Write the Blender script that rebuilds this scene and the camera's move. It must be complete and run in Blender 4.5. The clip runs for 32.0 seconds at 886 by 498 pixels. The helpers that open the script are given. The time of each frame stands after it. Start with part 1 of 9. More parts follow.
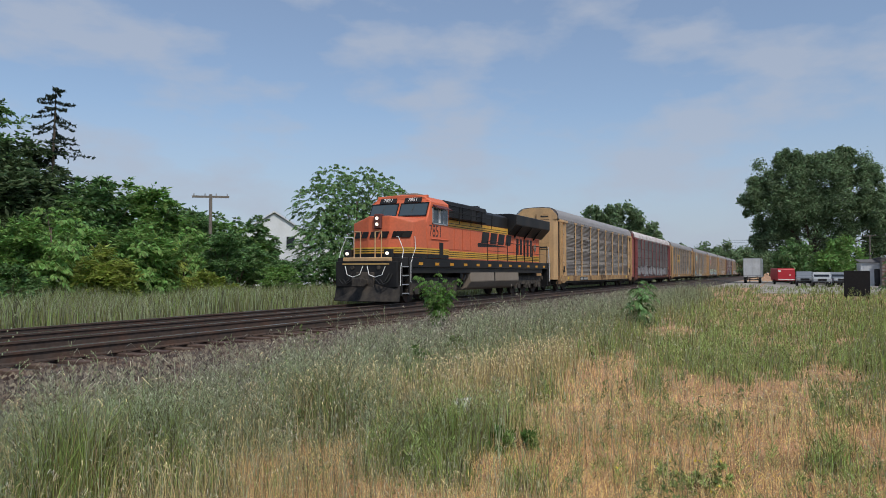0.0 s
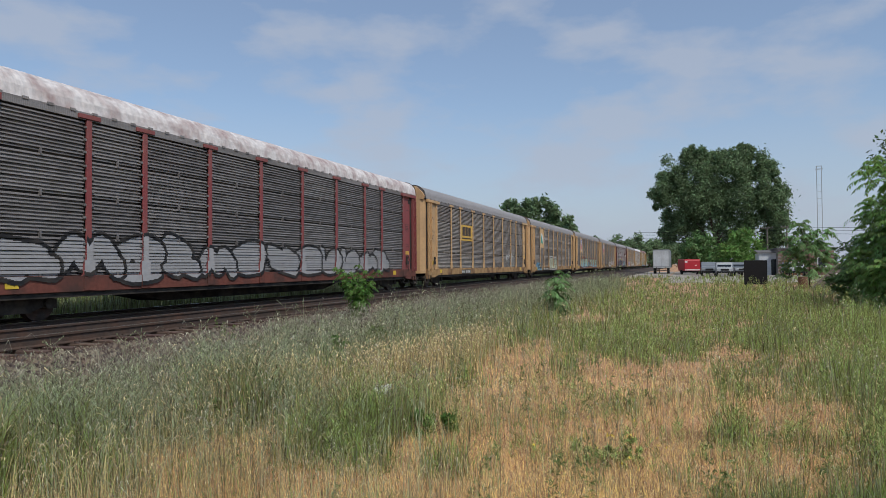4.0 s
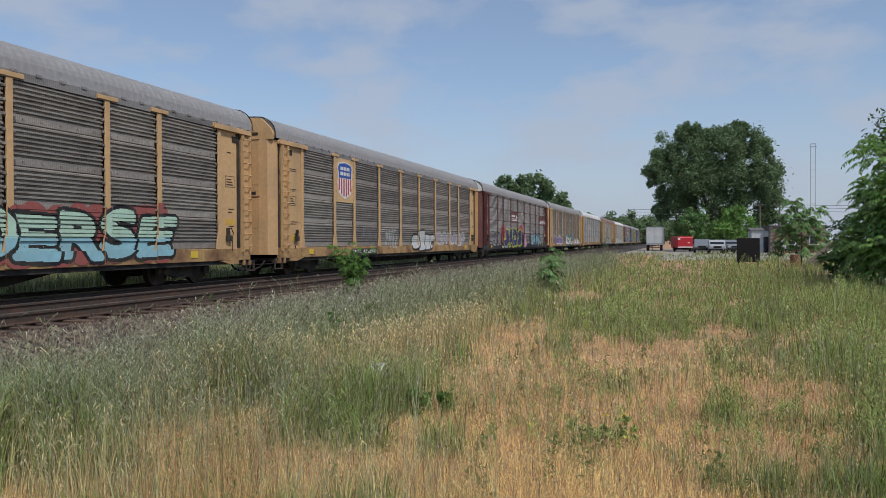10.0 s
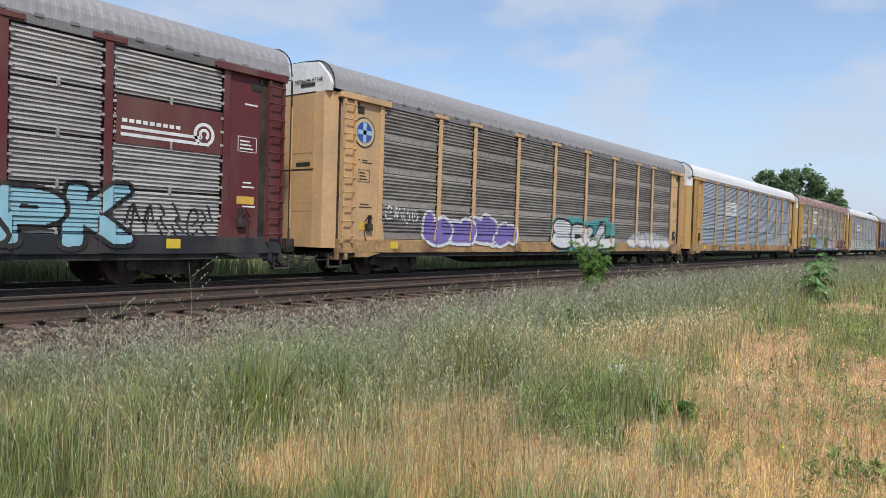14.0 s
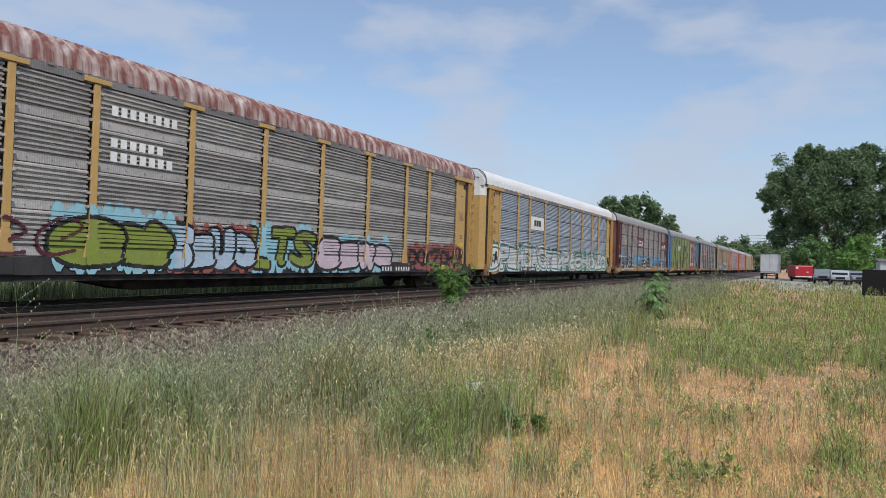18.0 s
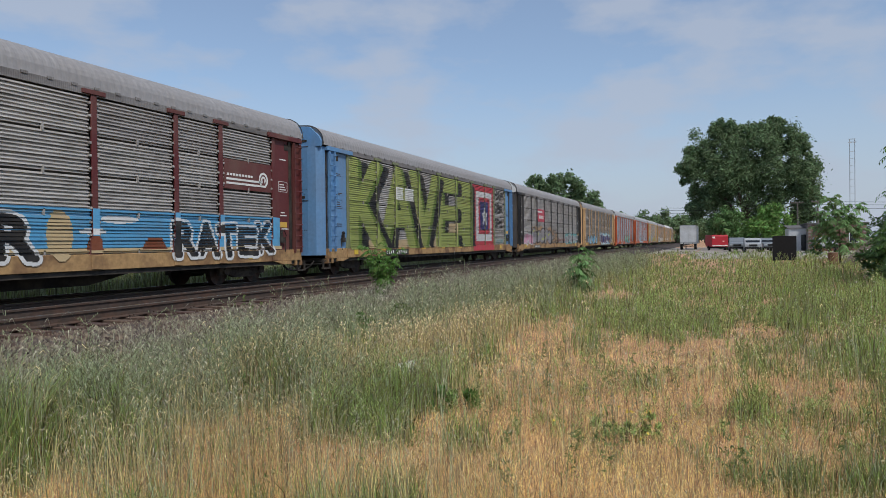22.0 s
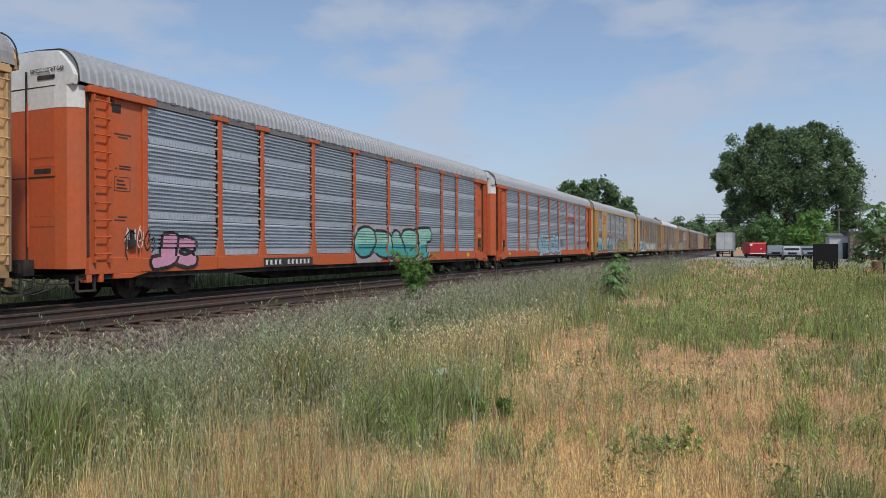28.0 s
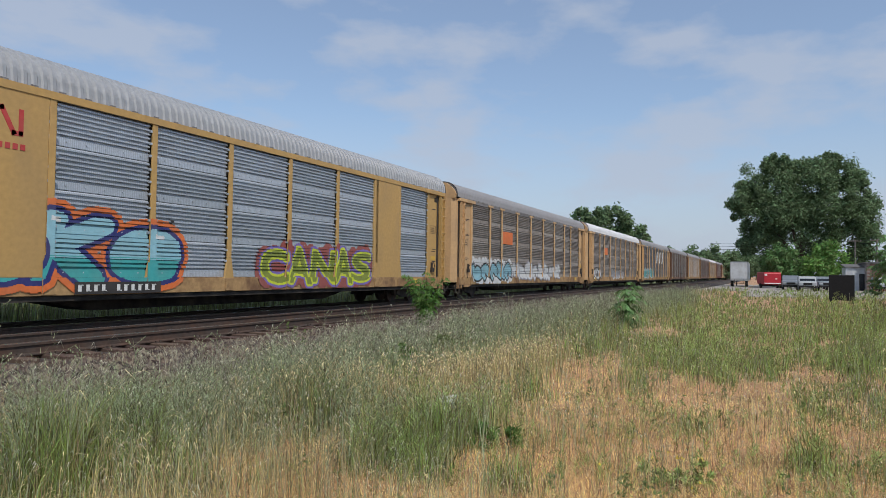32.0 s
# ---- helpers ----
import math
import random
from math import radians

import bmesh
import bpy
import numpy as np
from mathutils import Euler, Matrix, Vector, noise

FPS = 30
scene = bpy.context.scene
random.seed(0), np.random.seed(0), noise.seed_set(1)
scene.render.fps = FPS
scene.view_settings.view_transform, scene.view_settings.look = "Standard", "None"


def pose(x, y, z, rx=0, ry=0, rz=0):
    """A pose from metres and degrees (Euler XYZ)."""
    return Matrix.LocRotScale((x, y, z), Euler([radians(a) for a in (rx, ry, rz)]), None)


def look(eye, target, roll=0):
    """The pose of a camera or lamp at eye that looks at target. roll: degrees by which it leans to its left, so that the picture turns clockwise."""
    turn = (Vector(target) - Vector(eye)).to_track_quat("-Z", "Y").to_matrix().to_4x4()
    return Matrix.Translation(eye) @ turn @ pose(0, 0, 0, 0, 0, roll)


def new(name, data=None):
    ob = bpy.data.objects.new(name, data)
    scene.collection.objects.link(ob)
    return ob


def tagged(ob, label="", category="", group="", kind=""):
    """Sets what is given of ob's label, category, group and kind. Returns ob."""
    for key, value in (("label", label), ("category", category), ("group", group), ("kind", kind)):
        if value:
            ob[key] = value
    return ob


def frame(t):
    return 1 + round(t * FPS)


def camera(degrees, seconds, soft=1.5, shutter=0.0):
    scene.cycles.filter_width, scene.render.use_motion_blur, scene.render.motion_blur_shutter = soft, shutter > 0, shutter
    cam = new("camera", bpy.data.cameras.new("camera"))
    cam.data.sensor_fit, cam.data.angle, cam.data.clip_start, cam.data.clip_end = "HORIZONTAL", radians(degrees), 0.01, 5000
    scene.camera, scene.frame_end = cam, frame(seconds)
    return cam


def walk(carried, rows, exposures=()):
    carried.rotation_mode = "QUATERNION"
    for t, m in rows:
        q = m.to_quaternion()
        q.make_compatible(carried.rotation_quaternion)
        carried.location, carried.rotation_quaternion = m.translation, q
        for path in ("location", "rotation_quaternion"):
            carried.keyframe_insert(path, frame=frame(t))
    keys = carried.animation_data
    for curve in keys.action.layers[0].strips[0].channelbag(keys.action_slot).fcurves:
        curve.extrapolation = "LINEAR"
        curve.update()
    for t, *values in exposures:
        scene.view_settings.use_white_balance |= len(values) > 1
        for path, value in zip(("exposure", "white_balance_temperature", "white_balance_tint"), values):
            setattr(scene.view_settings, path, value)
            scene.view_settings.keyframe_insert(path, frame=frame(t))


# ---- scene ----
cam = camera(64.74, 32.0, soft=0.5, shutter=0.0)


def cam_pose(x, y, z, yaw, pitch, roll):
    return pose(x, y, z, 90 + pitch, 0, yaw) @ pose(0, 0, 0, 0, 0, roll)


# x runs along the railway, y across it, z = 0 at the top of the far track's rails
walk(cam, [(t, cam_pose(*p)) for t, *p in (
    (0, 0.031, 0.003, 1.301, -64.275, 1.903, 0.061),
    (0.5, 0.048, 0.021, 1.290, -63.692, 2.243, -0.394),
    (1, 0.046, 0.020, 1.288, -62.987, 2.550, -0.838),
    (1.5, 0.046, 0.027, 1.292, -62.506, 2.517, -0.835),
    (2, 0.054, 0.027, 1.288, -61.998, 2.536, -0.850),
    (2.5, 0.048, 0.026, 1.286, -61.429, 2.535, -0.733),
    (3, 0.027, 0.004, 1.282, -61.207, 2.427, -0.817),
    (3.5, 0.023, -0.016, 1.223, -70.195, 1.758, -0.692),
    (5.5, -0.005, 0.012, 1.231, -71.083, 0.879, -0.134),
    (6, -0.002, 0.009, 1.233, -69.984, 0.867, -0.100),
    (6.5, -0.019, 0.010, 1.240, -69.829, 0.920, 0.193),
    (7, -0.022, 0.015, 1.237, -69.612, 0.945, 0.625),
    (7.5, -0.013, 0.012, 1.231, -70.114, 1.083, 0.624),
    (8, -0.014, 0.005, 1.234, -71.429, 1.088, 0.352),
    (8.5, 0.002, 0.008, 1.238, -72.408, 1.129, -0.126),
    (9, -0.008, 0.014, 1.254, -72.638, -0.044, -0.277),
    (9.5, 0.000, 0.010, 1.256, -72.241, -0.323, -0.246),
    (10, 0.024, 0.021, 1.256, -71.316, -0.602, -0.222),
    (10.5, 0.027, 0.017, 1.265, -70.215, -0.573, -0.473),
    (11, 0.030, 0.016, 1.263, -68.942, -0.496, -1.182),
    (11.5, 0.013, 0.015, 1.263, -67.499, -0.411, -1.459),
    (12, 0.029, 0.030, 1.263, -66.490, -0.326, -1.328),
    (12.5, 0.030, 0.055, 1.264, -59.179, -0.494, -0.659),
    (13, -0.011, 0.030, 1.269, -49.018, -1.501, 1.719),
    (13.5, -0.030, 0.022, 1.288, -50.643, -1.566, 1.894),
    (14, -0.046, -0.003, 1.292, -51.786, -1.312, 1.706),
    (14.5, -0.049, -0.006, 1.307, -53.576, -1.155, 1.905),
    (16.5, -0.024, -0.016, 1.300, -54.955, -0.527, 1.587),
    (17, -0.006, -0.006, 1.285, -58.165, 0.146, 1.510),
    (17.5, -0.028, 0.001, 1.283, -63.341, 0.664, 1.715),
    (18, -0.021, -0.008, 1.280, -63.077, 0.768, 1.806),
    (18.5, -0.018, -0.006, 1.278, -61.839, 0.641, 1.262),
    (19, -0.019, -0.003, 1.285, -60.953, 0.696, 0.724),
    (19.5, -0.070, -0.019, 1.270, -61.984, 0.382, -0.807),
    (20, -0.067, -0.047, 1.261, -66.807, 0.918, -1.007),
    (20.5, -0.074, -0.062, 1.243, -68.368, 0.628, -1.292),
    (21, -0.068, -0.065, 1.250, -68.658, 0.276, -0.860),
    (21.5, -0.050, -0.065, 1.244, -68.797, -0.115, -0.448),
    (22, -0.055, -0.066, 1.247, -68.763, -0.540, -0.646),
    (22.5, -0.053, -0.069, 1.241, -68.825, -0.908, -0.958),
    (23, -0.036, -0.067, 1.251, -68.639, -1.208, -1.237),
    (23.5, 0.014, -0.036, 1.281, -68.073, -1.319, -1.487),
    (24, 0.017, -0.026, 1.285, -67.308, -1.111, -1.465),
    (24.5, 0.021, -0.030, 1.280, -67.004, -0.940, -1.186),
    (25, 0.012, -0.025, 1.276, -66.971, -1.043, -1.106),
    (25.5, 0.016, -0.024, 1.278, -66.839, -0.879, -0.770),
    (27.5, 0.010, -0.030, 1.269, -66.479, -0.304, -0.482),
    (28, 0.024, -0.017, 1.253, -66.174, -0.085, -0.206),
    (28.5, 0.021, -0.022, 1.234, -64.014, -0.126, 0.248),
    (29, 0.019, -0.012, 1.257, -63.792, 0.039, 1.017),
    (29.5, 0.023, -0.012, 1.258, -63.995, 0.439, 1.803),
    (30, 0.029, -0.009, 1.255, -64.535, 0.924, 2.214),
    (30.5, 0.040, -0.007, 1.258, -64.993, 1.305, 2.127),
    (31, 0.031, -0.023, 1.260, -65.128, 1.612, 1.568),
    (31.5, 0.029, -0.028, 1.262, -65.251, 1.822, 1.221),
    (32, 0.028, -0.025, 1.268, -65.153, 1.937, 0.700))], exposures=[(0.0, 0.15), (11.5, 0.15), (12.5, 0.35), (13.2, 0.62), (14.5, 0.62), (17.0, 0.45), (19.0, 0.34), (20.5, 0.2), (22.5, 0.22), (25.0, 0.38), (26.0, 0.34), (28.0, 0.25), (30.0, 0.28), (32.0, 0.27)])

# ---- world and light ----
world = bpy.data.worlds.new("sky")
scene.world = world
world.use_nodes = True
wn, wl = world.node_tree.nodes, world.node_tree.links
wn.clear()
SUN_EL, SUN_AZ = radians(52), radians(231)   # azimuth measured from +x towards +y
sky = wn.new("ShaderNodeTexSky")
sky.sky_type, sky.sun_disc = "NISHITA", False
sky.sun_elevation, sky.sun_rotation = SUN_EL, math.pi / 2 - SUN_AZ
sky.air_density, sky.dust_density, sky.ozone_density = 1.0, 0.5, 2.2
gain = wn.new("ShaderNodeMix")
gain.data_type, gain.blend_type = "RGBA", "MULTIPLY"
gain.inputs["Factor"].default_value = 1.0
gain.inputs[7].default_value = (0.104, 0.110, 0.113, 1)
coord = wn.new("ShaderNodeTexCoord")
stretch = wn.new("ShaderNodeMapping")
stretch.inputs["Scale"].default_value = (1.6, 1.6, 4.0)
stretch.inputs["Location"].default_value = (0.35, 0.1, 0.0)
cloud = wn.new("ShaderNodeTexNoise")
cloud.inputs["Scale"].default_value, cloud.inputs["Detail"].default_value = 3.4, 7
cloud.inputs["Roughness"].default_value = 0.52
thick = wn.new("ShaderNodeMapRange")
thick.inputs[1].default_value, thick.inputs[2].default_value = 0.47, 0.63
thick.inputs[3].default_value, thick.inputs[4].default_value = 0.02, 0.68
veil = wn.new("ShaderNodeMix")
veil.data_type = "RGBA"
veil.inputs[7].default_value = (0.350, 0.398, 0.500, 1)
puff = wn.new("ShaderNodeMix")
puff.data_type = "RGBA"
puff.inputs[7].default_value = (0.385, 0.430, 0.520, 1)
back, wout = wn.new("ShaderNodeBackground"), wn.new("ShaderNodeOutputWorld")
wl.new(sky.outputs[0], gain.inputs[6])
wl.new(coord.outputs["Generated"], stretch.inputs["Vector"])
wl.new(stretch.outputs[0], cloud.inputs["Vector"])
wl.new(cloud.outputs["Fac"], thick.inputs[0])
height, low = wn.new("ShaderNodeSeparateXYZ"), wn.new("ShaderNodeMapRange")
low.inputs[1].default_value, low.inputs[2].default_value = 0.0, 0.22
low.inputs[3].default_value, low.inputs[4].default_value = 0.95, 0.25
wl.new(coord.outputs["Generated"], height.inputs[0])
wl.new(height.outputs["Z"], low.inputs[0])
wl.new(low.outputs[0], veil.inputs["Factor"])
wl.new(gain.outputs[2], veil.inputs[6])
wl.new(veil.outputs[2], puff.inputs[6])
wl.new(thick.outputs[0], puff.inputs["Factor"])
wl.new(puff.outputs[2], back.inputs["Color"])
wl.new(back.outputs[0], wout.inputs["Surface"])

sun = new("sun", bpy.data.lights.new("sun", "SUN"))
sun.data.energy, sun.data.angle, sun.data.color = 2.5, radians(5), (1.0, 0.95, 0.87)
sun.matrix_world = look((0, 0, 60), (-60 * math.cos(SUN_AZ) * math.cos(SUN_EL), -60 * math.sin(SUN_AZ) * math.cos(SUN_EL),
                                     60 - 60 * math.sin(SUN_EL)))


# ---- materials ----
def material(name, color, rough=0.7, metal=0.0, spread=0.25, grain=12.0, stain=None, stain_amount=0.4, stain_scale=1.2, bump=0.15,
             island=0.0, obj=0.0, streak=1.0, translucent=0.0, spec=0.3):
    """A surface with grain, stains at a larger scale, relief, and a shift of value from piece to piece."""
    m = bpy.data.materials.new(name)
    m.use_nodes = True
    n, l = m.node_tree.nodes, m.node_tree.links
    b = n["Principled BSDF"]
    b.inputs["Roughness"].default_value, b.inputs["Metallic"].default_value = rough, metal
    b.inputs["Specular IOR Level"].default_value = spec
    tc = n.new("ShaderNodeTexCoord")
    mp = n.new("ShaderNodeMapping")
    mp.inputs["Scale"].default_value = (1, 1, 1 / streak)
    l.new(tc.outputs["Object"], mp.inputs["Vector"])
    fine, wide = n.new("ShaderNodeTexNoise"), n.new("ShaderNodeTexNoise")
    fine.inputs["Scale"].default_value, fine.inputs["Detail"].default_value = grain, 5
    wide.inputs["Scale"].default_value, wide.inputs["Detail"].default_value = stain_scale, 4
    l.new(tc.outputs["Object"], fine.inputs["Vector"])
    l.new(mp.outputs[0], wide.inputs["Vector"])
    val = n.new("ShaderNodeMapRange")
    val.inputs[1].default_value, val.inputs[2].default_value = 0.25, 0.75
    val.inputs[3].default_value, val.inputs[4].default_value = 1 - spread, 1 + spread
    l.new(fine.outputs["Fac"], val.inputs[0])
    hsv = n.new("ShaderNodeHueSaturation")
    hsv.inputs["Color"].default_value = (*color, 1)
    last = val.outputs[0]
    if island or obj:
        src = n.new("ShaderNodeNewGeometry").outputs["Random Per Island"] if island else n.new("ShaderNodeObjectInfo").outputs["Random"]
        r = n.new("ShaderNodeMapRange")
        r.inputs[3].default_value, r.inputs[4].default_value = 1 - (island or obj), 1 + (island or obj)
        l.new(src, r.inputs[0])
        mul = n.new("ShaderNodeMath")
        mul.operation = "MULTIPLY"
        l.new(last, mul.inputs[0]), l.new(r.outputs[0], mul.inputs[1])
        last = mul.outputs[0]
        hue = n.new("ShaderNodeMapRange")
        hue.inputs[3].default_value, hue.inputs[4].default_value = 0.5 - 0.06 * (island or obj), 0.5 + 0.06 * (island or obj)
        l.new(src, hue.inputs[0]), l.new(hue.outputs[0], hsv.inputs["Hue"])
    l.new(last, hsv.inputs["Value"])
    col = hsv.outputs[0]
    if stain is not None:
        ramp = n.new("ShaderNodeMapRange")
        ramp.inputs[1].default_value, ramp.inputs[2].default_value = 0.42, 0.72
        ramp.inputs[3].default_value, ramp.inputs[4].default_value = 0.0, stain_amount
        l.new(wide.outputs["Fac"], ramp.inputs[0])
        mix = n.new("ShaderNodeMix")
        mix.data_type = "RGBA"
        mix.inputs[7].default_value = (*stain, 1)
        l.new(ramp.outputs[0], mix.inputs["Factor"]), l.new(col, mix.inputs[6])
        col = mix.outputs[2]
    l.new(col, b.inputs["Base Color"])
    if bump:
        bp = n.new("ShaderNodeBump")
        bp.inputs["Strength"].default_value, bp.inputs["Distance"].default_value = bump, 0.02
        l.new(fine.outputs["Fac"], bp.inputs["Height"]), l.new(bp.outputs[0], b.inputs["Normal"])
    if translucent:
        tr = n.new("ShaderNodeBsdfTranslucent")
        ms = n.new("ShaderNodeMixShader")
        ms.inputs[0].default_value = translucent
        l.new(col, tr.inputs["Color"])
        l.new(b.outputs[0], ms.inputs[1]), l.new(tr.outputs[0], ms.inputs[2])
        l.new(ms.outputs[0], n["Material Output"].inputs["Surface"])
    return m


def perforated(m):
    """Fine upright rows of punched holes."""
    n, l = m.node_tree.nodes, m.node_tree.links
    b = n["Principled BSDF"]
    was = b.inputs["Base Color"].links[0].from_socket
    tc, wv = n.new("ShaderNodeTexCoord"), n.new("ShaderNodeTexWave")
    wv.wave_type, wv.bands_direction = "BANDS", "X"
    wv.inputs["Scale"].default_value, wv.inputs["Distortion"].default_value = 6.0, 0.0
    l.new(tc.outputs["Object"], wv.inputs["Vector"])
    r = n.new("ShaderNodeMapRange")
    r.inputs[3].default_value, r.inputs[4].default_value = 0.84, 1.07
    l.new(wv.outputs["Fac"], r.inputs[0])
    mix = n.new("ShaderNodeMix")
    mix.data_type, mix.blend_type = "RGBA", "MULTIPLY"
    mix.inputs["Factor"].default_value = 1.0
    l.new(was, mix.inputs[6]), l.new(r.outputs[0], mix.inputs[7])
    l.new(mix.outputs[2], b.inputs["Base Color"])
    return m


def glass_like(name, color, rough=0.08):
    m = material(name, color, rough, spread=0.05, bump=0)
    m.node_tree.nodes["Principled BSDF"].inputs["Specular IOR Level"].default_value = 0.6
    return m


def glow(name, color, strength):
    m = material(name, color, 0.3, bump=0)
    b = m.node_tree.nodes["Principled BSDF"]
    b.inputs["Emission Color"].default_value, b.inputs["Emission Strength"].default_value = (*color, 1), strength
    return m


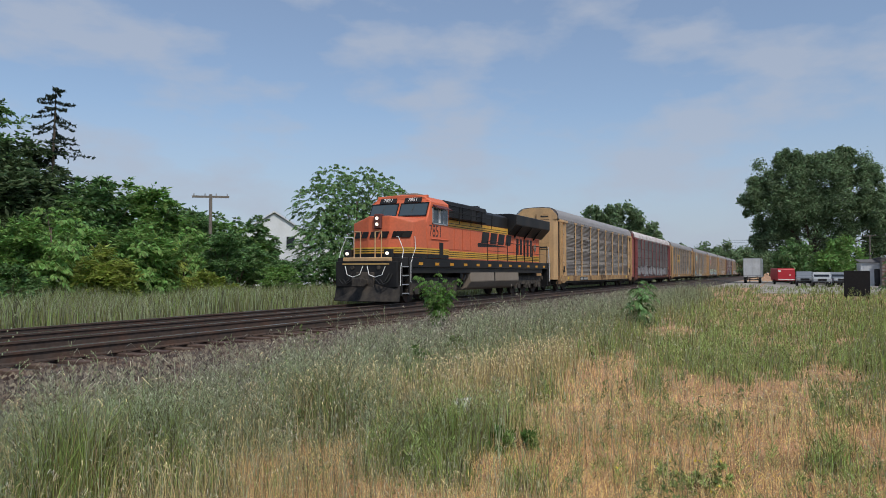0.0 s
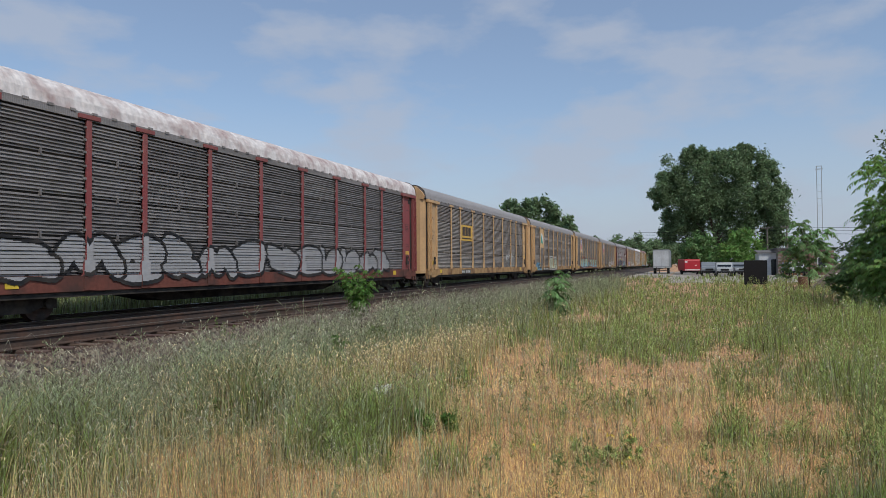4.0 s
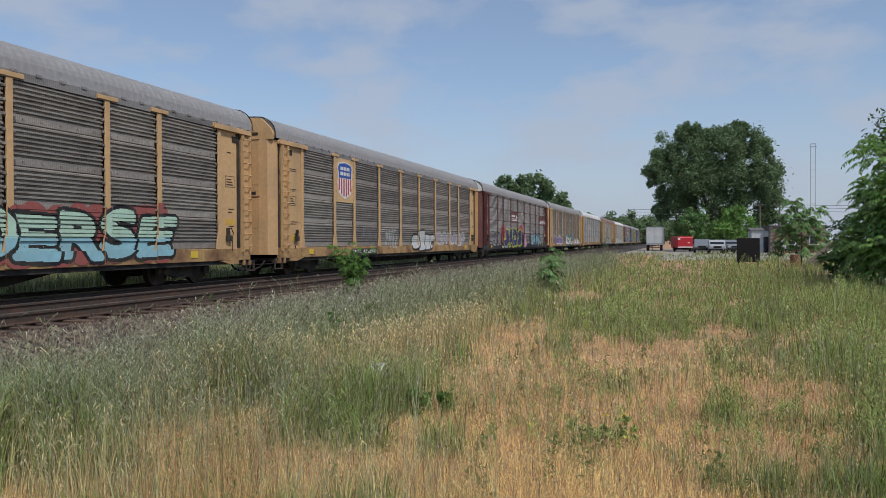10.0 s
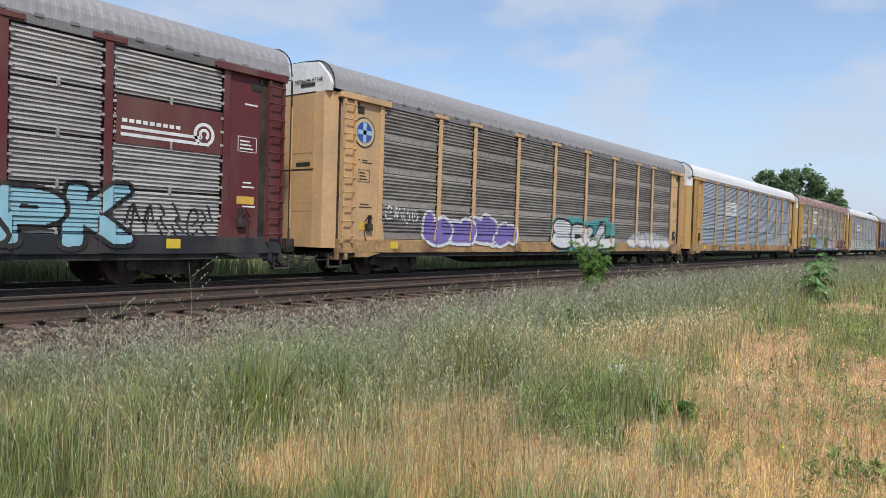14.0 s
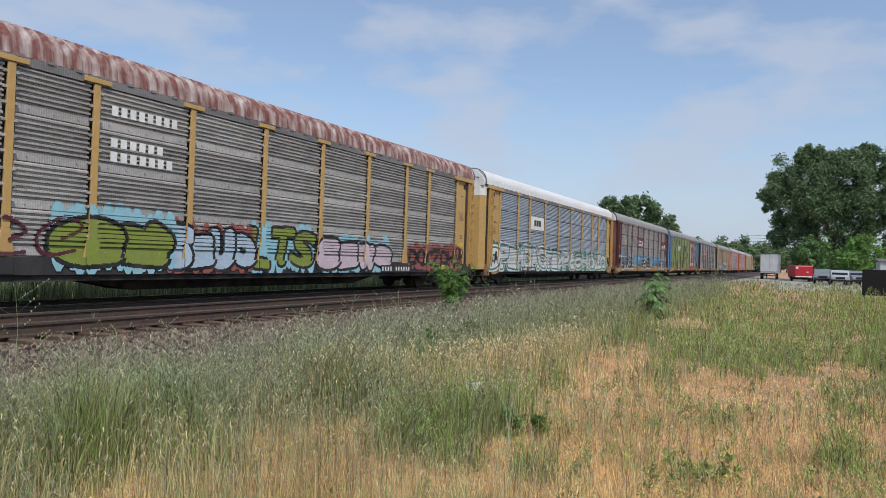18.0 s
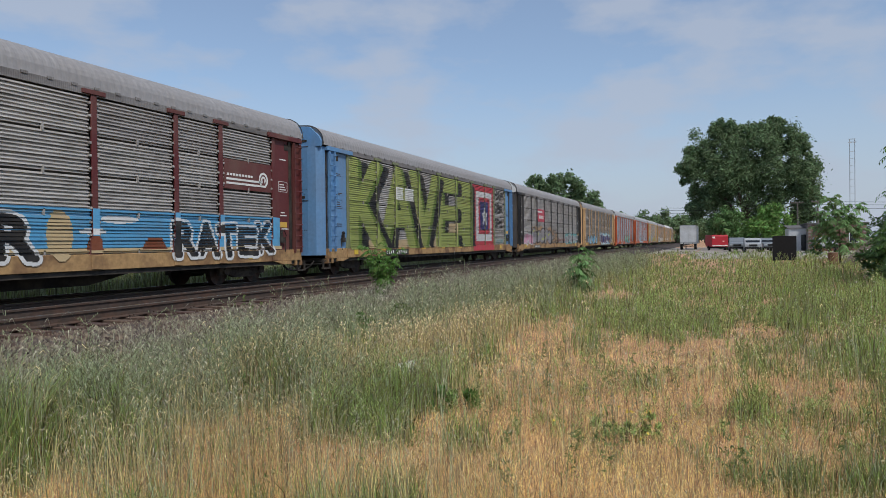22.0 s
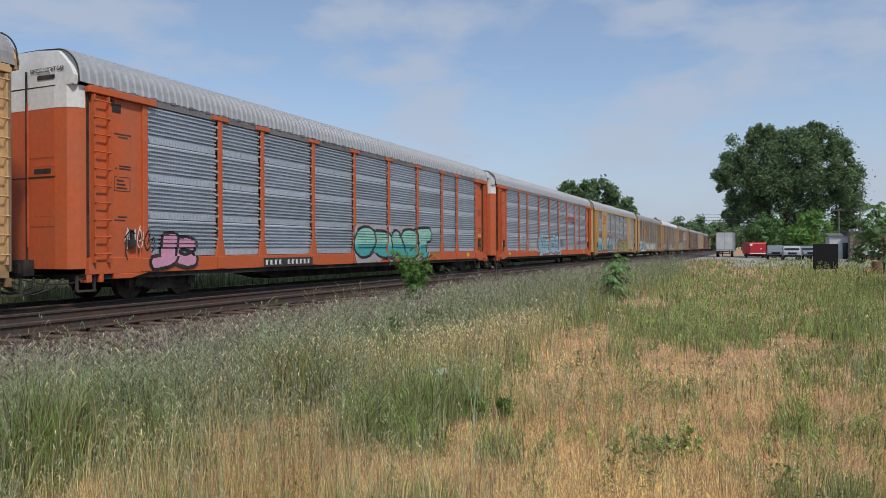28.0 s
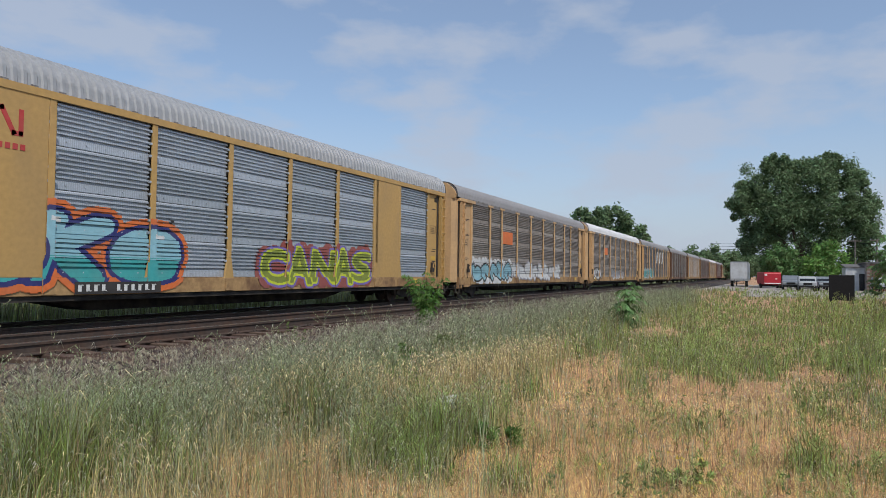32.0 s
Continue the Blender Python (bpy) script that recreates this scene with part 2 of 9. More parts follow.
DUST, RUST = (0.20, 0.16, 0.12), (0.17, 0.065, 0.03)
paint = lambda name, c, amount=0.35, rough=0.55: material(name, c, rough, spread=0.10, grain=9, stain=DUST, stain_amount=amount, stain_scale=1.1, bump=0.04, streak=2.5)
M = {
    "yellow": paint("aged_yellow_paint", (0.57, 0.36, 0.18), 0.42),
    "fresh_yellow": paint("yellow_paint", (0.48, 0.300, 0.110), 0.25),
    "maroon": paint("maroon_paint", (0.112, 0.027, 0.028), 0.35),
    "pink": paint("faded_red_paint", (0.24, 0.060, 0.062), 0.4),
    "orange": paint("orange_paint", (0.53, 0.108, 0.033), 0.25),
    "blue": paint("light_blue_paint", (0.11, 0.255, 0.47), 0.3),
    "black_paint": paint("black_paint", (0.025, 0.026, 0.03), 0.3),
    "brown": paint("brown_paint", (0.16, 0.075, 0.04), 0.4),
    "white_paint": paint("white_paint", (0.72, 0.72, 0.70), 0.25),
    "loco_orange": paint("locomotive_orange_paint", (0.66, 0.150, 0.068), 0.22, 0.5),
    "loco_black": paint("locomotive_black_paint", (0.011, 0.011, 0.012), 0.10, 0.5),
    "loco_yellow": paint("locomotive_yellow_paint", (0.66, 0.37, 0.05), 0.15, 0.5),
    "tank_grey": paint("dusty_fuel_tank_paint", (0.25, 0.21, 0.17), 0.6, 0.8),
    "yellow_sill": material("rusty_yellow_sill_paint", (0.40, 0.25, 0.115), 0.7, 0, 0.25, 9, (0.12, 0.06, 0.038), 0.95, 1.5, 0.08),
    "red_sill": material("rusty_red_sill_paint", (0.16, 0.055, 0.04), 0.7, 0, 0.25, 9, (0.05, 0.035, 0.03), 0.85, 1.5, 0.08),
    "panel_old": material("weathered_galvanised_panel", (0.335, 0.30, 0.27), 0.6, 0.25, 0.25, 30, (0.10, 0.085, 0.07), 0.65, 0.9, 0.06, obj=0.16, streak=0.25),
    "panel_mid": material("dulled_galvanised_panel", (0.465, 0.435, 0.41), 0.55, 0.3, 0.22, 30, (0.14, 0.125, 0.11), 0.55, 0.9, 0.06, obj=0.12, streak=0.25),
    "panel_new": material("galvanised_panel", (0.47, 0.51, 0.56), 0.45, 0.35, 0.15, 30, (0.24, 0.25, 0.27), 0.4, 0.8, 0.05, obj=0.10, streak=0.25),
    "panel_dark": material("dark_galvanised_panel", (0.235, 0.22, 0.215), 0.6, 0.25, 0.25, 30, (0.07, 0.06, 0.055), 0.6, 0.9, 0.06, obj=0.15, streak=0.25),
    "roof_old": material("dull_metal_roof", (0.30, 0.292, 0.295), 0.6, 0.2, 0.12, 8, (0.27, 0.25, 0.24), 0.45, 0.7, 0.05),
    "roof_white": material("white_metal_roof", (0.60, 0.60, 0.61), 0.5, 0.0, 0.06, 8, (0.5, 0.48, 0.45), 0.3, 0.7, 0.05),
    "roof_new": material("galvanised_roof", (0.33, 0.34, 0.36), 0.6, 0.2, 0.12, 8, (0.36, 0.36, 0.36), 0.4, 0.7, 0.05),
    "roof_rust": material("rusted_roof", (0.17, 0.068, 0.058), 0.75, 0.0, 0.3, 9, (0.52, 0.47, 0.45), 0.9, 4.0, 0.1, streak=7),
    "roof_patchy": material("flaking_white_roof", (0.62, 0.59, 0.58), 0.6, 0.0, 0.2, 7, (0.22, 0.11, 0.10), 0.75, 1.8, 0.08),
    # also blackens car interiors and openings, where the dark is only shade
    "underframe": material("grimy_black_underframe_and_gap_shade", (0.024, 0.022, 0.021), 0.8, 0.0, 0.4, 9, DUST, 0.3, 2, 0.2),
    "bogie": material("dusty_cast_steel", (0.052, 0.045, 0.039), 0.8, 0.1, 0.4, 10, DUST, 0.38, 3, 0.25),
    "wheel": material("wheel_steel", (0.06, 0.05, 0.045), 0.6, 0.5, 0.3, 10, RUST, 0.4, 3, 0.15),
    "chrome": material("white_handrail_paint", (0.75, 0.75, 0.73), 0.4, spread=0.05, bump=0),
    "rail": material("brown_rail_steel", (0.070, 0.052, 0.043), 0.7, 0.1, 0.3, 14, RUST, 0.28, 3, 0.2),
    "rail_top": material("polished_rail_top", (0.55, 0.55, 0.55), 0.22, 0.9, 0.1, 14, bump=0),
    "tie": material("weathered_timber_tie", (0.085, 0.050, 0.037), 0.9, 0, 0.4, 14, (0.16, 0.12, 0.10), 0.6, 4, 0.5, obj=0.3),
    "ballast": material("ballast_stone", (0.140, 0.110, 0.088), 0.9, 0, 0.3, 20, RUST, 0.25, 1.2, 0.3, island=0.85),
    "ballast_bed": material("ballast_bed", (0.066, 0.054, 0.047), 0.95, 0, 0.6, 22, (0.07, 0.055, 0.05), 0.7, 9, 1.0),
    "soil": material("dry_soil_and_thatch", (0.52, 0.305, 0.18), 0.95, 0, 0.6, 22, (0.12, 0.095, 0.045), 0.8, 1.6, 0.9),
    "verge": material("green_verge_earth", (0.10, 0.12, 0.045), 0.95, 0, 0.5, 6, (0.16, 0.14, 0.07), 0.6, 0.8, 0.5),
    "grass_green": material("green_grass", (0.310, 0.365, 0.100), 0.6, 0, 0.15, 3, (0.28, 0.29, 0.11), 0.6, 0.35, 0, island=0.85, translucent=0.35),
    "grass_deep": material("deep_green_grass", (0.240, 0.270, 0.084), 0.65, 0, 0.15, 3, (0.18, 0.19, 0.075), 0.6, 0.35, 0, island=0.85, translucent=0.3),
    "grass_grey": material("grey_green_grass", (0.320, 0.340, 0.200), 0.7, 0, 0.15, 3, (0.30, 0.285, 0.18), 0.6, 0.5, 0, island=0.85, translucent=0.3),
    "grass_tan": material("tan_drying_grass", (0.62, 0.47, 0.25), 0.7, 0, 0.15, 3, (0.27, 0.25, 0.10), 0.6, 0.5, 0, island=0.6, translucent=0.3),
    "straw": material("dry_straw", (0.78, 0.515, 0.255), 0.8, 0, 0.15, 3, (0.60, 0.345, 0.175), 0.6, 0.5, 0, island=0.82, translucent=0.2),
    "seed_grey": material("pale_grey_seed_head", (0.50, 0.47, 0.37), 0.8, 0, 0.15, 3, bump=0, island=0.6, translucent=0.3),
    "seed_tan": material("pale_tan_seed_head", (0.70, 0.56, 0.33), 0.8, 0, 0.15, 3, bump=0, island=0.5, translucent=0.3),
    "herb": material("grey_green_herb_leaf", (0.290, 0.315, 0.185), 0.75, 0, 0.15, 3, bump=0, island=0.8, translucent=0.3),
    "herb_green": material("yellow_green_herb_leaf", (0.340, 0.395, 0.130), 0.75, 0, 0.15, 3, bump=0, island=0.8, translucent=0.35),
    "wisp": material("dusty_grey_weed", (0.32, 0.30, 0.23), 0.8, 0, 0.15, 3, bump=0, island=0.85, translucent=0.2),
    "weed": material("dark_weed_leaf", (0.17, 0.23, 0.075), 0.6, 0, 0.15, 6, bump=0, island=0.35, translucent=0.3),
    "bush_leaf": material("bright_bush_leaf", (0.125, 0.235, 0.050), 0.5, 0, 0.15, 6, bump=0, island=0.4, translucent=0.4),
    "leaf_a": material("mid_green_leaf", (0.150, 0.260, 0.090), 0.5, 0, 0.2, 2, (0.065, 0.115, 0.04), 0.5, 0.35, 0, island=0.45, translucent=0.35),
    "leaf_b": material("bright_green_leaf", (0.205, 0.345, 0.090), 0.5, 0, 0.2, 2, (0.08, 0.14, 0.04), 0.5, 0.35, 0, island=0.45, translucent=0.4),
    "leaf_c": material("yellow_green_leaf", (0.31, 0.365, 0.075), 0.5, 0, 0.2, 2, (0.07, 0.12, 0.03), 0.5, 0.35, 0, island=0.4, translucent=0.4),
    "leaf_d": material("dark_green_leaf", (0.115, 0.170, 0.075), 0.5, 0, 0.2, 2, (0.022, 0.04, 0.018), 0.5, 0.35, 0, island=0.45, translucent=0.3),
    # leaf colour of far trees, with distance haze mixed in as a bluer tint
    "leaf_far": material("haze_tinted_green_leaf", (0.170, 0.245, 0.120), 0.6, 0, 0.2, 2, (0.11, 0.165, 0.085), 0.5, 0.3, 0, island=0.5, translucent=0.4),
    "needle": material("dark_spruce_needle", (0.020, 0.034, 0.020), 0.6, 0, 0.2, 3, bump=0, island=0.4, translucent=0.15),
    "bark": material("grey_brown_bark", (0.105, 0.080, 0.060), 0.9, 0, 0.4, 9, (0.05, 0.04, 0.03), 0.6, 2, 0.8, streak=3),
    "old_wood": material("weathered_grey_wood", (0.20, 0.175, 0.15), 0.9, 0, 0.3, 14, (0.10, 0.085, 0.07), 0.6, 2, 0.4, streak=4),
    "siding": material("white_siding", (0.68, 0.69, 0.70), 0.7, 0, 0.06, 6, (0.5, 0.5, 0.48), 0.4, 0.7, 0.1),
    "shingle": material("grey_roof_shingle", (0.14, 0.135, 0.135), 0.9, 0, 0.3, 14, bump=0.3),
    "brick": material("brown_brick", (0.20, 0.125, 0.095), 0.9, 0, 0.25, 9, DUST, 0.4, 1, 0.3, obj=0.3),
    "mortar": material("brick_mortar", (0.24, 0.21, 0.19), 0.95, 0, 0.2, 12),
    "sheet_metal": material("pale_sheet_metal", (0.60, 0.61, 0.62), 0.5, 0.1, 0.08, 6, DUST, 0.35, 1, 0.05),
    "red_paint": material("red_trailer_paint", (0.40, 0.025, 0.035), 0.4, 0, 0.08, 6, bump=0.02),
    "car_white": material("white_car_paint", (0.38, 0.39, 0.40), 0.25, 0, 0.03, 4, bump=0),
    "car_grey": material("grey_car_paint", (0.22, 0.24, 0.26), 0.3, 0.3, 0.03, 4, bump=0),
    "black_board": material("black_painted_board", (0.010, 0.010, 0.011), 0.8, 0, 0.3, 6, bump=0.1),
    "rubber": material("black_rubber", (0.02, 0.02, 0.02), 0.85, bump=0.05),
    "gravel": material("pale_gravel", (0.36, 0.33, 0.29), 0.95, 0, 0.3, 9, (0.25, 0.22, 0.18), 0.5, 0.4, 0.4),
    "steel": material("galvanised_steel", (0.42, 0.43, 0.44), 0.5, 0.5, 0.1, 8),
    "litter": material("white_plastic_litter", (0.75, 0.75, 0.74), 0.5, spread=0.1),
    "glass": glass_like("dark_window_glass", (0.012, 0.015, 0.018), 0.25),
    "cab_glass": glass_like("tinted_cab_glass", (0.05, 0.075, 0.09), 0.05),
    "lamp": glow("lit_headlight", (1.0, 0.90, 0.72), 1.1),
}
for key in ("panel_old", "panel_mid", "panel_new", "panel_dark"):
    perforated(M[key])


def flat(name, c):
    """A spray paint or sign colour, made once."""
    if name not in M:
        M[name] = material(name, c, 0.55, spread=0.12, grain=8, stain=DUST, stain_amount=0.22, stain_scale=2, bump=0.02)
    return M[name]


# ---- mesh helpers ----
class Geo:
    """Collects verts and faces for one mesh."""

    def __init__(self):
        self.v, self.f = [], []

    def box(self, x0, x1, y0, y1, z0, z1):
        k = len(self.v)
        self.v += [(x, y, z) for z in (z0, z1) for x, y in ((x0, y0), (x1, y0), (x1, y1), (x0, y1))]
        self.f += [tuple(k + i for i in q) for q in ((3, 2, 1, 0), (4, 5, 6, 7), (0, 1, 5, 4), (1, 2, 6, 5), (2, 3, 7, 6), (3, 0, 4, 7))]
        return self

    def prism(self, outline, a0, a1, axis="x", cap=True):
        """An outline in the other two axes, drawn from a0 to a1 along the axis."""
        put = {"x": lambda a, u, w: (a, u, w), "y": lambda a, u, w: (u, a, w), "z": lambda a, u, w: (u, w, a)}[axis]
        k, n = len(self.v), len(outline)
        self.v += [put(a, u, w) for a in (a0, a1) for u, w in outline]
        self.f += [(k + i, k + (i + 1) % n, k + n + (i + 1) % n, k + n + i) for i in range(n)]
        if cap:
            self.f += [tuple(k + i for i in reversed(range(n))), tuple(k + n + i for i in range(n))]
        return self

    def cyl(self, c, r, a0, a1, axis="y", n=16, r1=None):
        r1 = r if r1 is None else r1
        put = {"x": lambda a, u, w: (a, c[0] + u, c[1] + w), "y": lambda a, u, w: (c[0] + u, a, c[1] + w), "z": lambda a, u, w: (c[0] + u, c[1] + w, a)}[axis]
        k = len(self.v)
        for a, rr in ((a0, r), (a1, r1)):
            self.v += [put(a, rr * math.cos(2 * math.pi * i / n), rr * math.sin(2 * math.pi * i / n)) for i in range(n)]
        self.f += [(k + i, k + (i + 1) % n, k + n + (i + 1) % n, k + n + i) for i in range(n)]
        self.f += [tuple(k + i for i in reversed(range(n))), tuple(k + n + i for i in range(n))]
        return self

    def tube(self, pts, r, n=6, r1=None):
        pts = [Vector(q) for q in pts]
        k = len(self.v)
        for i, q in enumerate(pts):
            d = (pts[min(i + 1, len(pts) - 1)] - pts[max(i - 1, 0)]).normalized()
            a = d.orthogonal().normalized() if abs(d.z) > 0.95 else d.cross(Vector((0, 0, 1))).normalized()
            b = d.cross(a)
            rr = r if r1 is None else r + (r1 - r) * i / (len(pts) - 1)
            self.v += [tuple(q + rr * (math.cos(2 * math.pi * j / n) * a + math.sin(2 * math.pi * j / n) * b)) for j in range(n)]
        for i in range(len(pts) - 1):
            self.f += [(k + i * n + j, k + i * n + (j + 1) % n, k + (i + 1) * n + (j + 1) % n, k + (i + 1) * n + j) for j in range(n)]
        self.f += [tuple(k + j for j in reversed(range(n))), tuple(k + (len(pts) - 1) * n + j for j in range(n))]
        return self

    def poly(self, pts):
        k = len(self.v)
        self.v += [tuple(q) for q in pts]
        self.f.append(tuple(range(k, k + len(pts))))
        return self

    def mesh(self, name, mat, bevel=0.0, smooth=False):
        me = bpy.data.meshes.new(name)
        me.from_pydata(self.v, [], self.f)
        bm = bmesh.new()
        bm.from_mesh(me)
        bmesh.ops.recalc_face_normals(bm, faces=bm.faces)
        if bevel:
            bmesh.ops.bevel(bm, geom=list(bm.edges), offset=bevel, segments=1, affect="EDGES", clamp_overlap=True)
        bm.to_mesh(me)
        bm.free()
        if smooth:
            me.shade_smooth()
        me.materials.append(mat)
        return me


def child(name, me, parent, label="", at=None):
    """One mesh as a part under a thing or a part."""
    ob = new(name, me)
    ob.parent = parent
    if at is not None:
        ob.matrix_basis = at
    return tagged(ob, label) if label else ob


def part(name, geo, mat, parent, label="", bevel=0.0, smooth=False, at=None):
    return child(name, geo.mesh(name, mat, bevel, smooth), parent, label, at)


def thing(name, m, label, category, group=""):
    ob = new(name)
    ob.empty_display_size = 0.2
    ob.matrix_basis = m
    return tagged(ob, label, category, group)


def array_mesh(name, verts, faces, mat):
    """A mesh from arrays: verts n x 3, faces m x k."""
    me = bpy.data.meshes.new(name)
    verts, faces = np.asarray(verts, np.float32), np.asarray(faces, np.int32)
    me.vertices.add(len(verts))
    me.vertices.foreach_set("co", verts.ravel())
    k = faces.shape[1]
    me.loops.add(faces.size)
    me.loops.foreach_set("vertex_index", faces.ravel())
    me.polygons.add(len(faces))
    me.polygons.foreach_set("loop_start", np.arange(len(faces), dtype=np.int32) * k)
    me.polygons.foreach_set("loop_total", np.full(len(faces), k, np.int32))
    me.update(calc_edges=True)
    me.validate()
    me.materials.append(mat)
    return me


def value_noise(x, y, seed, scale):
    """Smooth noise from 0 to 1 on arrays."""
    rng = np.random.default_rng(seed)
    grid = rng.random((64, 64))
    u, v = x / scale, y / scale
    i, j = np.floor(u).astype(int), np.floor(v).astype(int)
    a, b = u - i, v - j
    a, b = a * a * (3 - 2 * a), b * b * (3 - 2 * b)
    g = lambda p, q: grid[p % 64, q % 64]
    return (g(i, j) * (1 - a) + g(i + 1, j) * a) * (1 - b) + (g(i, j + 1) * (1 - a) + g(i + 1, j + 1) * a) * b

# ---- ground ----
TRACK_Y, SIDING_Y, SIDING_Z = 15.12, 10.80, 0.14     # centre lines of the two tracks
FIELD = -0.38                                         # level of the meadow


def ground_level(x, y):
    """Height of the earth: meadow, ballast bank under the two tracks, verge beyond."""
    x, y = np.asarray(x, float), np.asarray(y, float)
    bank = np.interp(y, [-1e4, 7.2, 8.9, 9.3, 12.3, 13.2, 17.0, 19.2, 1e4], [FIELD, FIELD, -0.20, -0.13, -0.12, -0.20, -0.20, -0.42, -0.42])
    wave = (value_noise(x + 300, y + 300, 3, 2.3) - 0.5) * 0.10 * np.clip((7.6 - y) / 1.5, 0, 1) * np.clip((60 - np.abs(x)) / 20, 0, 1)
    return bank + wave


xs = np.unique(np.concatenate([np.linspace(-1500, -60, 10), np.linspace(-60, -10, 8), np.arange(-10, 40, 0.4), np.linspace(40, 140, 50), np.linspace(140, 2500, 24)]))
ys = np.unique(np.concatenate([np.linspace(-1500, -60, 10), np.linspace(-60, -14, 10), np.arange(-14, 21, 0.35), np.linspace(21, 70, 14), np.linspace(70, 1500, 12)]))
gx, gy = np.meshgrid(xs, ys, indexing="ij")
gi = np.arange(gx.size).reshape(gx.shape)
gq = np.stack([gi[:-1, :-1], gi[1:, :-1], gi[1:, 1:], gi[:-1, 1:]], -1).reshape(-1, 4)
ground = new("ground", array_mesh("ground", np.stack([gx, gy, ground_level(gx, gy)], -1).reshape(-1, 3), gq, M["soil"]))
tagged(ground, "dry meadow earth with straw thatch", "ground", kind="structure")
ground.data.shade_smooth()
# the bank of crushed stone lies 4 mm over the earth
bx = np.concatenate([np.linspace(-60, -12, 12), np.arange(-12, 60, 0.5), np.linspace(60, 400, 40)])
by = np.array([7.35, 7.8, 8.3, 8.9, 9.3, 10.8, 12.3, 13.2, 15.1, 17.0, 18.0, 19.0])
gx, gy = np.meshgrid(bx, by, indexing="ij")
gi = np.arange(gx.size).reshape(gx.shape)
gq = np.stack([gi[:-1, :-1], gi[1:, :-1], gi[1:, 1:], gi[:-1, 1:]], -1).reshape(-1, 4)
gz = ground_level(gx, gy) + 0.02
bed = new("ballast_bed", array_mesh("ballast_bed", np.stack([gx, gy, gz], -1).reshape(-1, 3), gq, M["ballast_bed"]))
tagged(bed, "bank of dark crushed stone under two tracks", "ballast", kind="structure")

verge = new("verge_ground", Geo().box(-300, 900, 19.6, 900, -0.45, -0.40).box(-300, 900, -900, -16, -0.45, -0.372).mesh("verge_ground", M["verge"]))
tagged(verge, "green verge beyond the railway and the lot", "verge", kind="structure")

# loose stones on the near shoulder
rng = np.random.default_rng(5)
n = 36000
px = 2.0 + 44 * rng.random(n) ** 1.7
py = 7.25 + 2.3 * rng.random(n) ** 0.9
pz = ground_level(px, py) + 0.02
size = 0.018 + 0.042 * rng.random(n) ** 2.2
base = np.array([(1, 0, -.3), (-.4, .9, -.3), (-.5, -.8, -.3), (.3, .3, .8), (-.4, -.1, .7)])
tri = np.array([(0, 1, 3), (1, 4, 3), (1, 2, 4), (2, 0, 4), (0, 3, 4)])
turn = rng.random(n) * 6.28
c, s = np.cos(turn), np.sin(turn)
shape = base[None] * (0.7 + 0.6 * rng.random((n, 5, 1)))
vx = (shape[..., 0] * c[:, None] - shape[..., 1] * s[:, None]) * size[:, None] + px[:, None]
vy = (shape[..., 0] * s[:, None] + shape[..., 1] * c[:, None]) * size[:, None] + py[:, None]
vz = shape[..., 2] * size[:, None] + pz[:, None]
stones = new("ballast_stones", array_mesh("ballast_stones", np.stack([vx, vy, vz], -1).reshape(-1, 3), (tri[None] + 5 * np.arange(n)[:, None, None]).reshape(-1, 3), M["ballast"]))
tagged(stones, "loose grey and rusty ballast stones beside the rails", "ballast", kind="stuff")


# ---- railway tracks ----
RAIL = [(-0.075, -0.185), (0.075, -0.185), (0.075, -0.172), (0.014, -0.150), (0.010, -0.052), (0.036, -0.040), (0.036, -0.006), (0.028, 0), (-0.028, 0),
        (-0.036, -0.006), (-0.036, -0.040), (-0.010, -0.052), (-0.014, -0.150), (-0.075, -0.172)]


def railway_track(name, y, z, label, ties_from, ties_to):
    track = tagged(new(name), label, "railway track", kind="structure")
    track.matrix_basis = pose(0, y, z)
    for side in (-0.753, 0.753):
        r = part("rail", Geo().prism([(side + a, b) for a, b in RAIL], -60, 400), M["rail"], track, "brown steel rail")
        part("running_surface", Geo().box(-60, 400, side - 0.024, side + 0.022, -0.002, 0.003), M["rail_top"], r, "polished rail head")
    tie = Geo().box(-0.115, 0.115, -1.30, 1.30, -0.34, -0.188).mesh("tie", M["tie"], 0.012)
    plate = Geo()
    for side in (-0.753, 0.753):
        plate.box(-0.09, 0.09, side - 0.17, side + 0.17, -0.188, -0.176)
        plate.box(-0.06, -0.035, side - 0.11, side - 0.08, -0.176, -0.150).box(0.035, 0.06, side - 0.11, side - 0.08, -0.176, -0.150)
    plate = plate.mesh("tie_plate", M["rail"])
    rr = random.Random(8)
    for k in range(ties_from, ties_to):
        at = pose(k * 0.52 + rr.uniform(-0.04, 0.04), rr.uniform(-0.07, 0.07), rr.uniform(-0.01, 0.004), 0, 0, rr.uniform(-1.5, 1.5))
        child("tie_plate", plate, child("tie", tie, track, at=at))
    return track


railway_track("near_track", SIDING_Y, SIDING_Z, "near railway track with rusty rails on timber ties", -4, 120)
railway_track("far_track", TRACK_Y, 0, "far railway track that carries the freight train", 4, 60)

# ---- freight cars ----
CAR_L, PITCH = 26.4, 27.55
POSTS = (1.95, 4.60, 6.45, 9.15, 11.85, 14.55, 17.25, 19.95, 21.80, 24.45)
DECK, TOP, EAVE = 1.06, 4.80, 4.98
cache = {}
SEAMED = set()     # cars whose panels show open seams


def shared(key, make):
    if key not in cache:
        cache[key] = make()
    return cache[key]


PANEL_H = (TOP - DECK) / 4


